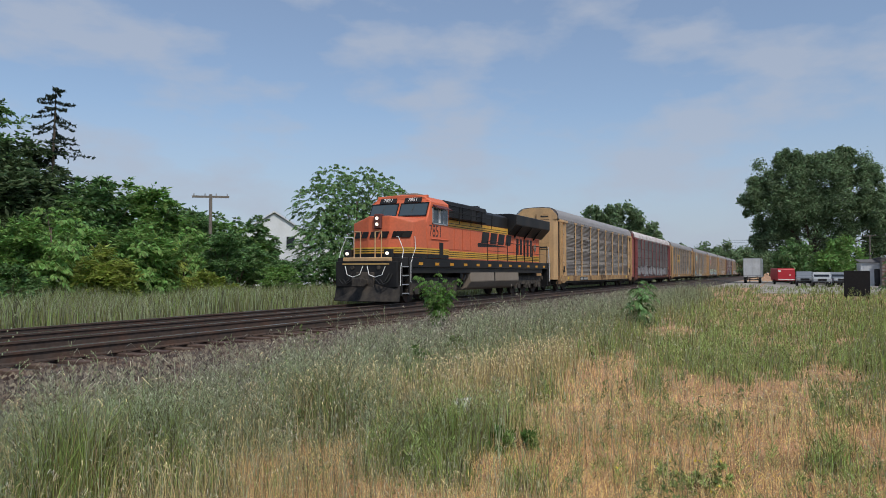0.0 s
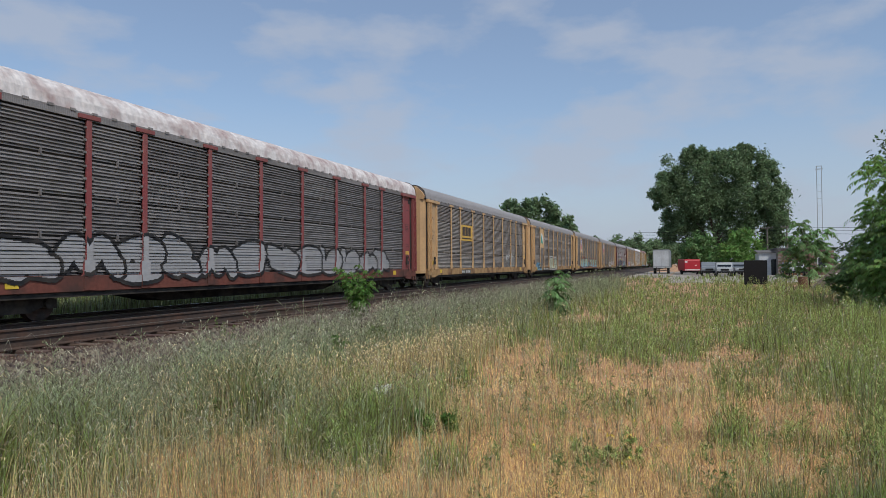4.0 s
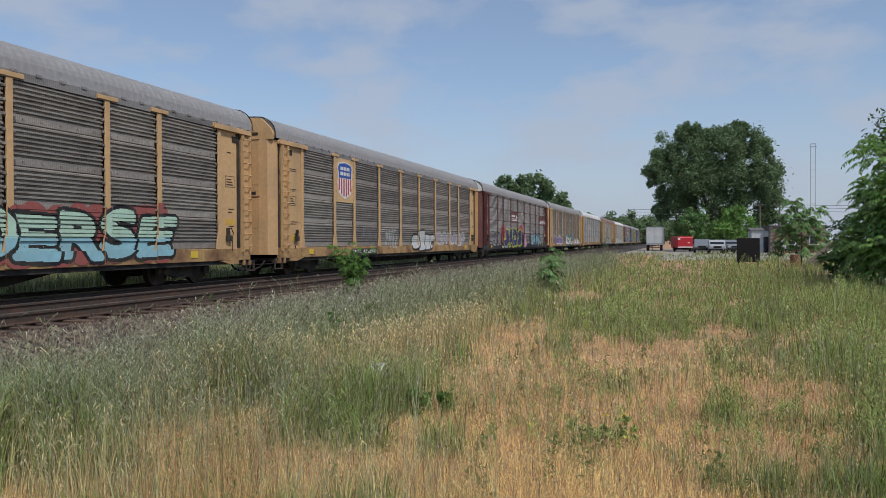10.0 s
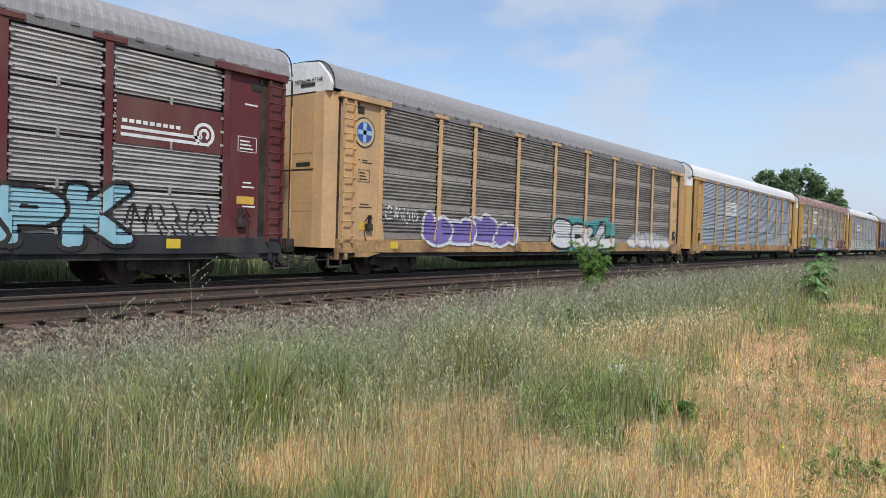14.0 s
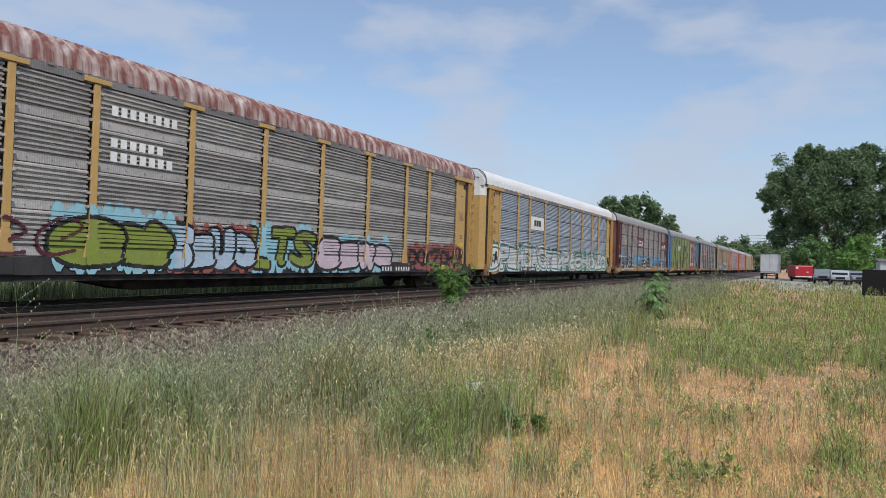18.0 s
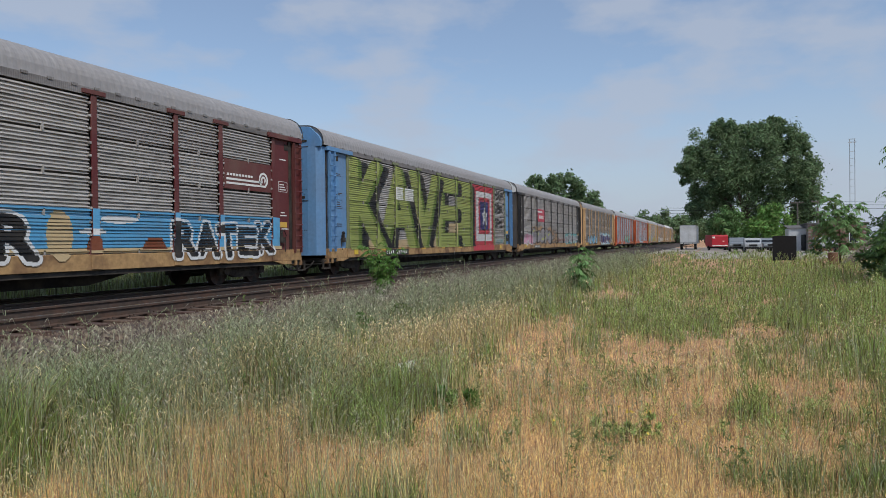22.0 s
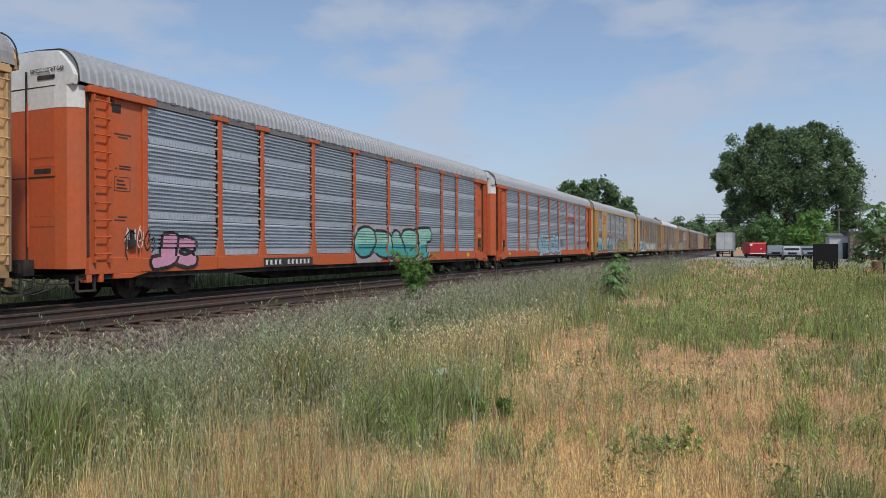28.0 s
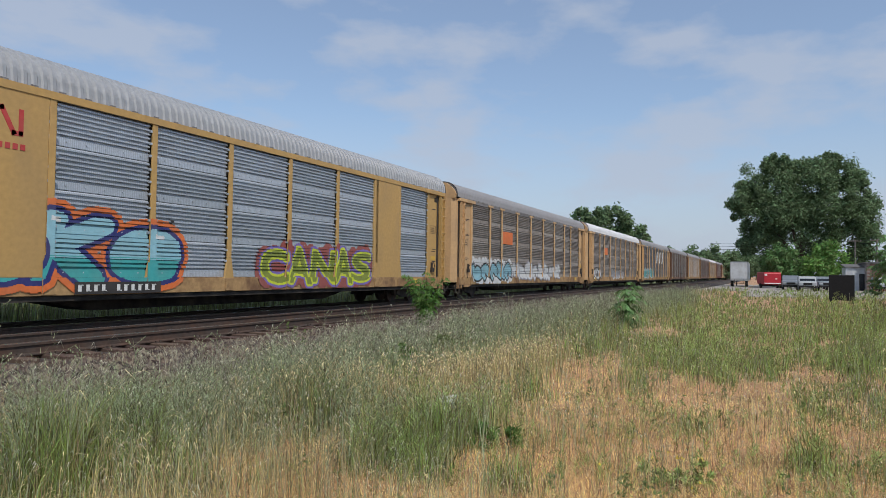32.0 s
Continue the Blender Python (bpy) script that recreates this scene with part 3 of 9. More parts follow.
def banded_profile():
    """Outward depth and height of a panel with a flat band below and seven ridges above."""
    prof, z = [(0.0, 0.0), (0.012, 0.012), (0.012, 0.19)], 0.19
    for _ in range(7):
        prof += [(-0.016, z + 0.010), (-0.016, z + 0.042), (0.046, z + 0.054), (0.046, z + 0.090)]
        z += 0.1015
    return prof + [(0.0, PANEL_H - 0.012)]


def seamed_profile():
    """A panel of tight ridges, large and small by turns, with an open seam at its upper edge."""
    prof, z = [(-0.03, 0.0), (0.030, 0.004), (0.030, 0.030)], 0.030
    for k in range(10):
        deep = 0.040 if k % 3 else 0.060
        prof += [(-0.012, z + 0.006), (-0.012, z + 0.030), (deep, z + 0.042), (deep - 0.012, z + 0.078)]
        z += 0.0845
    return prof + [(0.02, PANEL_H - 0.052), (-0.03, PANEL_H - 0.050)]


PROFILES = {False: banded_profile(), True: seamed_profile()}


def panel_mesh(width, mat, seamed):
    """A corrugated side panel with its bolts, and the clips that hold it to the posts."""
    prof = PROFILES[seamed]
    g, w = Geo(), width / 2 - 0.12
    k = len(prof)
    g.v = [(x, -y, z) for x in (-w, w) for y, z in prof]
    g.f = [(i, i + 1, k + i + 1, k + i) for i in range(k - 1)]
    if seamed:
        g.box(-0.022, 0.022, -0.075, -0.02, -0.075, 0.10)
    else:
        m = int(width / 0.5)
        for i in range(m):
            x = -w + (i + 0.5) * 2 * w / m
            g.box(x - 0.013, x + 0.013, -0.036, -0.01, 0.09, 0.116)
            g.box(x - 0.010, x + 0.010, -0.058, -0.04, 0.40, 0.42).box(x - 0.010, x + 0.010, -0.058, -0.04, 0.70, 0.72)
    for sx in (-1, 1):
        for i in range(3):
            z, x = 0.12 + 0.30 * i, sx * (w + 0.005)
            g.box(x - 0.035, x + 0.035, -0.085, -0.03, z, z + 0.055)
    return g.mesh("panel", mat)


def post_mesh(mat, cap):
    g = Geo().box(-0.08, 0.08, -0.055, 0.0, DECK + 0.55, TOP + 0.02)
    g.prism([(-0.08, DECK + 0.55), (0.08, DECK + 0.55), (0.19, DECK - 0.02), (-0.19, DECK - 0.02)], -0.058, 0.0, "y")
    if cap:
        g.box(-0.33, 0.33, -0.08, 0.0, TOP + 0.02, TOP + 0.13)
    return g.mesh("post", mat, 0.008)


def ladder_mesh(mat):
    """A tall board at the corner with two rails and rungs across them."""
    g = Geo().box(0.0, 0.42, -0.05, -0.032, 0.95, 4.75).box(0.0, 0.035, -0.15, -0.05, 0.95, 4.75).box(0.385, 0.42, -0.15, -0.05, 0.95, 4.75)
    for i in range(10):
        z = 1.15 + 0.385 * i
        g.tube([(-0.02, -0.16, z), (0.44, -0.16, z)], 0.017, 6)
    return g.mesh("ladder", mat)


def roof_outline(top):
    a = [(-1.52, EAVE), (-1.50, EAVE + 0.12)]
    for i in range(1, 8):
        q = math.radians(90 * i / 8)
        a.append((-0.75 - 0.75 * math.cos(q), EAVE + 0.12 + (top - EAVE - 0.12) * math.sin(q)))
    a += [(-0.75, top), (-0.25, top + 0.03)]
    return a + [(-y, z) for y, z in reversed(a)]


def roof_mesh(mat, top, rib):
    """One curved sheet with standing ribs every 0.2 m."""
    low = roof_outline(top)
    high = [(y * (1 + rib * 0.4), z + rib if z > EAVE + 0.05 else z) for y, z in low]
    g, n, x, k = Geo(), len(low), 0.16, 0
    while x < CAR_L - 0.16:
        g.v += [(x, y, z) for y, z in (high if k % 4 in (1, 2) else low)]
        x, k = x + (0.035, 0.075, 0.035, 0.07)[k % 4], k + 1
    for i in range(k - 1):
        g.f += [(i * n + j, i * n + j + 1, (i + 1) * n + j + 1, (i + 1) * n + j) for j in range(n - 1)]
    g.f += [tuple(range(n)), tuple(range((k - 1) * n, k * n))]
    return g.mesh("roof", mat)


def wheel_mesh():
    g = Geo().cyl((0, 0), 0.42, -0.05, 0.06, "y", 24).cyl((0, 0), 0.445, 0.06, 0.09, "y", 24)
    g.cyl((0, 0), 0.30, -0.056, -0.05, "y", 20).cyl((0, 0), 0.10, -0.11, -0.05, "y", 12)
    return g.mesh("wheel", M["wheel"], 0.006)


def bogie_mesh():
    g = Geo()
    for s in (-1, 1):
        side = [(-1.12, 0.30), (-1.12, 0.52), (-0.80, 0.60), (-0.40, 0.72), (0.40, 0.72), (0.80, 0.60), (1.12, 0.52), (1.12, 0.30), (0.72, 0.34), (0.40, 0.22), (-0.40, 0.22), (-0.72, 0.34)]
        g.prism(side, s * 1.0 - 0.07, s * 1.0 + 0.07, "y")
        for x in (-0.87, 0.87):
            g.cyl((x, 0.42), 0.12, s * 1.0 - 0.14, s * 1.0 + 0.14, "y", 10)
        for x in (-0.2, 0, 0.2):
            g.cyl((x, s * 1.0), 0.07, 0.30, 0.58, "z", 8)
    g.box(-0.2, 0.2, -1.0, 1.0, 0.40, 0.66)
    for x in (-0.87, 0.87):
        g.cyl((x, 0.42), 0.07, -0.8, 0.8, "y", 10)
    return g.mesh("bogie", M["bogie"])


def add_bogie(car, x):
    b = child("bogie", shared("bogie", bogie_mesh), car, "black cast steel bogie", pose(x, 0, 0))
    for dx in (-0.87, 0.87):
        for s in (0, 180):
            child("wheel", shared("wheel", wheel_mesh), b, at=pose(dx, -0.753 if s == 0 else 0.753, 0.42, 0, 0, s))
    return b


def freight_car(label, paint_key, panel_key, roof_key, top=5.80, end_top=None, caps=True, deck_paint=None, post_paint=None, seamed=False):
    """A covered two or three deck car carrier, its front corner at the origin, rails at z = 0."""
    car = thing("autorack_car", pose(0, 0, 0), label, "freight car", "car carriers of the train")
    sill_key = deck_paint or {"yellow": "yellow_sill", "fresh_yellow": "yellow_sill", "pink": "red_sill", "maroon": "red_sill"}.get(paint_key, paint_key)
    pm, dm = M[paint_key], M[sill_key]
    if seamed:
        SEAMED.add(car.name)

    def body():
        # One solid black box; the interior's shade is put into its colour.
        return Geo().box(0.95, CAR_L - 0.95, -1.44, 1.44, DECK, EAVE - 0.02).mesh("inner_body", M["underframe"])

    child("inner_body", shared("body", body), car, "black box in place of the shaded inner decks")
    child("roof", shared(("roof", roof_key, top), lambda: roof_mesh(M[roof_key], top, {"roof_new": 0.050, "roof_rust": 0.03, "roof_white": 0.012}.get(roof_key, 0.007))), car, "ribbed metal roof")

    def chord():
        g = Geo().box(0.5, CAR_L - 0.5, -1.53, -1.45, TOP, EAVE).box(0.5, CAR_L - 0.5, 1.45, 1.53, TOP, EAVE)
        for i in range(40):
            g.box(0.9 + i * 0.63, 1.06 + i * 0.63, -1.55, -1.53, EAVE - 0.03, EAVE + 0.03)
        # The dark gap line below the roof is put into the chord's colour.
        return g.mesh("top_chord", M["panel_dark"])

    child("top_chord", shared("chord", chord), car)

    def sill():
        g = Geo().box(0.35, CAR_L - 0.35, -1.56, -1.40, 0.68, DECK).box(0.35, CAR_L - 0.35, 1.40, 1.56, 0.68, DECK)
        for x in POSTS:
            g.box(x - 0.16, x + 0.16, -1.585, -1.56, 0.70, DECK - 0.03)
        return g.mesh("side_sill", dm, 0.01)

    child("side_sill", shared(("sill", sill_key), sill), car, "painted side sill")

    def frame_mesh():
        fish = [(0.0, 0.66), (CAR_L, 0.66), (CAR_L - 6.6, 0.60), (CAR_L - 8.4, 0.26), (8.4, 0.26), (6.6, 0.60)]
        g = Geo().prism(fish, -0.45, 0.45, "y").box(0.3, CAR_L - 0.3, -1.50, 1.50, 0.56, 0.69)
        g.box(-0.35, CAR_L + 0.35, -0.18, 0.18, 0.72, 0.95)
        for x in (2.0, CAR_L - 2.0):
            g.box(x - 0.3, x + 0.3, -1.45, 1.45, 0.62, 0.74)
        for x in (-0.30, CAR_L + 0.05):
            g.box(x, x + 0.25, -0.28, 0.28, 0.66, 1.02)
        for x in (0.05, CAR_L - 0.55):       # steps under the corner
            g.box(x, x + 0.05, -1.52, -1.47, 0.30, 0.66).box(x + 0.45, x + 0.50, -1.52, -1.47, 0.30, 0.66).box(x, x + 0.5, -1.54, -1.42, 0.30, 0.34)
        hose = [(-0.1, -0.35, 0.62), (-0.2, -0.35, 0.40), (-0.42, -0.3, 0.30), (-0.62, -0.2, 0.42)]
        g.tube([(CAR_L - 0.4, -1.15, 0.62), (CAR_L + 0.05, -1.05, 0.38), (CAR_L + 0.55, -1.0, 0.27), (CAR_L + 1.0, -1.05, 0.40), (CAR_L + 1.2, -1.1, 0.6)], 0.022, 6)
        return g.tube(hose, 0.03, 6).mesh("underframe", M["underframe"])

    child("underframe", shared("frame", frame_mesh), car, "grimy black underframe")

    def end_wall():
        """One end: two leaves of a folding door, curved into the side."""
        out = [(1.95, -1.50), (0.55, -1.50), (0.22, -1.42), (0.06, -1.22), (0.0, -0.9), (0.0, -0.012), (0.06, -0.012), (0.06, -0.9), (0.13, -1.16), (0.30, -1.34), (0.55, -1.44), (1.95, -1.44)]
        g = Geo().prism(out, DECK - 0.25, TOP + 0.12, "z")
        g.box(-0.012, 0.0, -0.95, -0.05, 2.90, 2.96).box(-0.03, 0.02, -0.04, -0.012, 1.3, 4.6)
        for k in range(7):
            g.box(-0.012, 0.0, -0.9 + 0.12 * k, -0.87 + 0.12 * k, 3.12, 3.15).box(-0.012, 0.0, -0.9 + 0.12 * k, -0.87 + 0.12 * k, 2.0, 2.03)
        g.box(1.15, 1.19, -1.52, -1.50, 2.9, 3.3)
        return g.mesh("end_door", pm)

    def far_end():
        g = Geo().prism([(0.0, 0.012), (0.0, 0.9), (0.06, 1.22), (0.22, 1.42), (0.55, 1.50), (1.95, 1.50), (1.95, 1.44), (0.55, 1.44), (0.3, 1.34), (0.13, 1.16), (0.06, 0.9), (0.06, 0.012)], DECK - 0.25, TOP + 0.12, "z")
        return g.mesh("end_door", pm)

    tk = end_top or paint_key

    def end_cap():
        """The gable over the doors, that follows the roof."""
        o = [(-1.44, TOP + 0.12), (-1.47, EAVE + 0.14), (-1.36, EAVE + 0.34), (-0.98, top - 0.06), (-0.30, top + 0.01)]
        o = o + [(-y, z) for y, z in reversed(o)]
        g = Geo().prism(o, 0.05, 0.155)
        g.tube([(0.03, -0.75, 5.2), (0.0, -0.75, 5.28), (0.0, -0.35, 5.28), (0.03, -0.35, 5.2)], 0.015, 5)
        return g.mesh("gable", M[tk], 0.03)

    def edge():
        """The dark seal along the end of the roof."""
        o = [(0.13, y * 1.012, z + 0.012) for y, z in roof_outline(top)]
        return Geo().tube(o, 0.018, 5).mesh("roof_edge", M["underframe"])

    em = shared(("edge", top), edge)
    child("roof_edge", em, car, "dark roof edge"), child("roof_edge", em, car, at=Matrix.Translation((CAR_L, 0, 0)) @ Matrix.Diagonal((-1, 1, 1, 1)))

    near, far_, cap = shared(("end", paint_key), end_wall), shared(("farend", paint_key), far_end), shared(("cap", tk, top), end_cap)
    flip = pose(CAR_L, 0, 0, 0, 0, 180)
    child("end_door", near, car, "riveted folding end door"), child("end_door", far_, car, "riveted folding end door")
    child("end_door", near, car, at=flip), child("end_door", far_, car, at=flip)
    child("gable", cap, car, "rounded gable over the doors"), child("gable", cap, car, at=flip)

    def seams():
        g = Geo().box(-0.036, -0.004, -0.022, 0.022, DECK - 0.2, TOP + 0.5).box(-0.008, 0.004, -0.94, 0.9, TOP + 0.10, TOP + 0.13).box(-0.008, 0.004, -0.9, 0.9, 2.86, 2.89)
        g.box(0.70, 0.74, -1.512, -1.49, DECK - 0.2, TOP).box(-0.02, 0.0, -0.78, -0.24, 2.96, 3.07).box(0.03, 0.052, -0.85, -0.30, TOP + 0.30, TOP + 0.38).box(0.36, 0.39, -1.512, -1.43, DECK - 0.2, TOP).box(1.90, 1.96, -1.512, -1.49, DECK, TOP)
        for k in range(9):
            g.box(-0.006, 0.0, -0.85 + 0.09 * k, -0.82 + 0.09 * k, 3.30, 3.325).box(-0.006, 0.0, -0.85 + 0.09 * k, -0.82 + 0.09 * k, 1.75, 1.775)
        return g.mesh("door_seam", M["underframe"])

    sm = shared("seams", seams)
    child("door_seam", sm, car, "dark door seams"), child("door_seam", sm, car, at=Matrix.Translation((CAR_L, 0, 0)) @ Matrix.Diagonal((-1, 1, 1, 1)))

    placard = shared("placard", lambda: Geo().box(-0.16, 0.16, -0.012, 0.0, 0.0, 0.20).mesh("placard", flat("yellow_placard", (0.66, 0.46, 0.05))))
    child("placard", placard, car, "small yellow placard", pose(2.55, -1.562, 0.80)), child("placard", placard, car, "small yellow placard", pose(CAR_L - 3.2, -1.562, 0.80))

    def far_side():
        return Geo().box(1.95, CAR_L - 1.95, 1.45, 1.52, DECK, TOP).mesh("far_side_wall", M[panel_key])

    child("far_side_wall", shared(("farside", panel_key), far_side), car)

    def header():
        g = Geo().box(0.35, 2.25, -1.62, -1.50, TOP - 0.02, TOP + 0.14).box(0.30, 0.55, -1.60, -1.48, TOP - 0.02, TOP + 0.10)
        return g.mesh("door_header", pm, 0.01)

    hm = shared(("header", paint_key), header)
    child("door_header", hm, car)
    child("door_header", hm, car, at=Matrix.Translation((CAR_L, 0, 0)) @ Matrix.Diagonal((-1, 1, 1, 1)))
    lm = shared(("ladder", paint_key), lambda: ladder_mesh(pm))
    child("ladder", lm, car, "side ladder", pose(0.42, -1.50, 0)), child("ladder", lm, car, "side ladder", Matrix.Translation((CAR_L - 0.42, -1.50, 0)) @ Matrix.Diagonal((-1, 1, 1, 1)))
    pmx = shared(("post", post_paint and post_paint.name or paint_key, caps), lambda: post_mesh(post_paint or pm, caps))
    for x in POSTS:
        child("post", pmx, car, at=pose(x, -1.50, 0))
    for a, b in zip(POSTS, POSTS[1:]):
        w = round(b - a, 2)
        me = shared(("panel", w, panel_key, seamed), lambda: panel_mesh(w, M[panel_key], seamed))
        for row in range(4):
            child("panel", me, car, at=pose((a + b) / 2, -1.46, DECK + 0.011 + row * (TOP - DECK) / 4))
    add_bogie(car, 3.0), add_bogie(car, CAR_L - 3.0)
    # The gap is not open: a raised black strip paints its shade.
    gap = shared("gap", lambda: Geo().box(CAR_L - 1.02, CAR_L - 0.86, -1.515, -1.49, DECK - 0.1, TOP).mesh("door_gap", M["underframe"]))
    child("door_gap", gap, car, "black strip for the shaded gap beside the folded door")
    if end_top and paint_key in ("orange", "fresh_yellow"):
        band = shared(("band", end_top), lambda: end_band(M[end_top]))
        child("upper_end", band, car, "pale painted top of the doors"), child("upper_end", band, car, at=flip)
    for name, make, lab in (("door_latch", door_latch, "black door latch and lever"), ("roller_slot", roller_slot, "black plate for the shaded roller slot"), ("brake_hose", brake_hose, "black brake hose"), ("uncoupling_rod", uncoupling_rod, "thin black rod")):
        me = shared(name, make)
        child(name, me, car, lab), child(name, me, car, at=Matrix.Translation((CAR_L, 0, 0)) @ Matrix.Diagonal((-1, 1, 1, 1)))
    for k in range(3):
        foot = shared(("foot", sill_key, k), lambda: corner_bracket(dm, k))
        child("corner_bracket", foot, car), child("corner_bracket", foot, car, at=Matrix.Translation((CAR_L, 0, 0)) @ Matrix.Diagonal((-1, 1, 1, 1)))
    return car


def end_band(mat):
    """The pale upper part of the end doors, wrapped round their corner."""
    a = [(0.34, -1.452), (0.215, -1.427), (0.053, -1.224), (-0.006, -0.90), (-0.006, 0.90), (0.053, 1.224), (0.215, 1.427)]
    b = [(0.36, -1.44), (0.23, -1.41), (0.07, -1.21), (0.012, -0.89), (0.012, 0.89), (0.07, 1.21), (0.23, 1.41)]
    return Geo().prism(a + b[::-1], 4.42, TOP + 0.125, "z").mesh("upper_end", mat)


def door_latch():
    """Latch box, lever and chain at the foot of the door."""
    g = Geo().box(1.42, 1.62, -1.60, -1.50, 1.30, 1.48).box(1.50, 1.58, -1.58, -1.50, 1.48, 1.72)
    g.tube([(1.60, -1.58, 1.62), (1.46, -1.60, 1.72), (1.30, -1.58, 1.52)], 0.018, 5).tube([(1.35, -1.58, 1.50), (1.33, -1.56, 1.2), (1.38, -1.58, 1.0)], 0.014, 5)
    return g.mesh("door_latch", M["underframe"])


# A black plate on the wall stands in for the shaded roller opening.
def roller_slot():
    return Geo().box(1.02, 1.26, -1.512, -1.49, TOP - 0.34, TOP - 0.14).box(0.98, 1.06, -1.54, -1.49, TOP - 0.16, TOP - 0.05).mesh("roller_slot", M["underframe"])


def brake_hose():
    return Geo().tube([(0.1, -0.55, 0.60), (-0.15, -0.6, 0.33), (-0.5, -0.55, 0.28), (-0.62, -0.45, 0.36)], 0.030, 6).mesh("brake_hose", M["rubber"])


def uncoupling_rod():
    return Geo().tube([(0.35, -1.45, 0.62), (0.0, -1.42, 0.50), (-0.3, -1.0, 0.48), (-0.45, -0.3, 0.60)], 0.016, 5).mesh("uncoupling_rod", M["underframe"])


def corner_bracket(mat, k):
    """Gussets and a step box under the end of the side sill."""
    if k < 2:
        g = Geo().box(0.30 + 0.32 * k, 0.42 + 0.31 * k, -1.56, -1.32, 0.50, 0.68)
    else:
        g = Geo().prism([(1.0, 0.56), (1.5, 0.56), (2.0, 0.68), (1.0, 0.68)], -1.575, -1.45, "y")
    return g.mesh("corner_bracket", mat, 0.01)


def plate(car, name, x0, x1, z0, z1, mat, label="", y=-1.545, t=0.02):
    """A flat sign board bolted over the side panels."""
    return part(name, Geo().box(x0, x1, y, y + t, z0, z1), mat, car, label)


def bars(parent, x0, z0, width, h, count, mat, y=-1.565, name="lettering"):
    """Plain bars in place of letters or numbers."""
    g, w = Geo(), width / count
    for i in range(count):
        g.box(x0 + i * w, x0 + i * w + 0.66 * w, y, y + 0.012, z0, z0 + h)
    return part(name, g, mat, parent)


TRAIN = []      # every vehicle and its place behind the first car's front corner


def couple(ob, offset):
    TRAIN.append((ob, offset))
    return ob


CARS = [
    ("weathered yellow car carrier with grey panels and dull roof", "yellow", "panel_old", "roof_old", 5.74, None),
    ("faded red car carrier with flaking white roof", "pink", "panel_dark", "roof_patchy", 5.72, None),
    ("yellow car carrier with dark grey panels and a yellow sign", "yellow", "panel_old", "roof_old", 5.72, None),
    ("orange yellow car carrier with a green and white emblem", "yellow", "panel_old", "roof_old", 5.72, None),
    ("yellow car carrier with a blue shield and teal graffiti", "yellow", "panel_old", "roof_old", 5.74, None),
    ("yellow car carrier with a shield sign and pale graffiti", "yellow", "panel_old", "roof_old", 5.74, None),
    ("maroon car carrier with a white emblem and bold graffiti", "maroon", "panel_mid", "roof_old", 5.74, "white_paint"),
    ("yellow car carrier with a round blue emblem and purple graffiti", "yellow", "panel_old", "roof_old", 5.76, "white_paint"),
    ("yellow car carrier with clean blue grey panels and white roof", "fresh_yellow", "panel_new", "roof_white", 5.76, "white_paint"),
    ("yellow car carrier with rusted roof and crowded graffiti", "fresh_yellow", "panel_mid", "roof_rust", 5.72, "white_paint"),
    ("yellow car carrier with pale panels and long white graffiti", "fresh_yellow", "panel_new", "roof_white", 5.76, "white_paint"),
    ("maroon car carrier with a painted blue desert mural", "maroon", "panel_mid", "roof_old", 5.74, "white_paint"),
    ("light blue car carrier covered in giant green letters", "blue", "panel_mid", "roof_old", 5.72, None),
    ("black car carrier with grey panels and a red sign", "black_paint", "panel_mid", "roof_old", 5.72, "white_paint"),
    ("yellow car carrier with dusty panels and small graffiti", "yellow", "panel_old", "roof_old", 5.74, None),
    ("bright orange car carrier with clean panels and teal graffiti", "orange", "panel_new", "roof_new", 5.76, "white_paint"),
    ("bright orange car carrier with pale blue graffiti", "orange", "panel_new", "roof_new", 5.76, "white_paint"),
    ("yellow car carrier with smooth walls and orange graffiti", "fresh_yellow", "panel_new", "roof_new", 5.76, None),
    ("yellow car carrier with an orange sign and pale graffiti", "yellow", "panel_old", "roof_old", 5.72, None),
    ("yellow car carrier with dusty panels and white roof", "yellow", "panel_old", "roof_white", 5.76, None),
    ("dark car carrier with white arrows on its panels", "yellow", "panel_dark", "roof_old", 5.74, None),
    ("brown car carrier with dusty panels", "brown", "panel_old", "roof_old", 5.72, None),
    ("yellow car carrier with dusty panels", "yellow", "panel_mid", "roof_old", 5.74, None),
    ("brown car carrier with dark panels", "brown", "panel_dark", "roof_old", 5.72, None),
    ("yellow car carrier with pale roof", "yellow", "panel_old", "roof_white", 5.76, None),
    ("maroon car carrier with dusty panels", "maroon", "panel_old", "roof_old", 5.72, None),
    ("yellow car carrier with grey panels", "yellow", "panel_old", "roof_old", 5.74, None),
    ("brown car carrier with grey panels", "brown", "panel_mid", "roof_old", 5.74, None),
]
cars = []
for k, (lab, pk, nk, rk, top, et) in enumerate(CARS):
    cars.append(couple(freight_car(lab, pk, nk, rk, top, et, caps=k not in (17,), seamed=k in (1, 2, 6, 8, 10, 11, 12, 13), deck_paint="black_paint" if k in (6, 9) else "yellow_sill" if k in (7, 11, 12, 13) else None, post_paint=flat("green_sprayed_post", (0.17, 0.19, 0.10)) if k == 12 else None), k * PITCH))
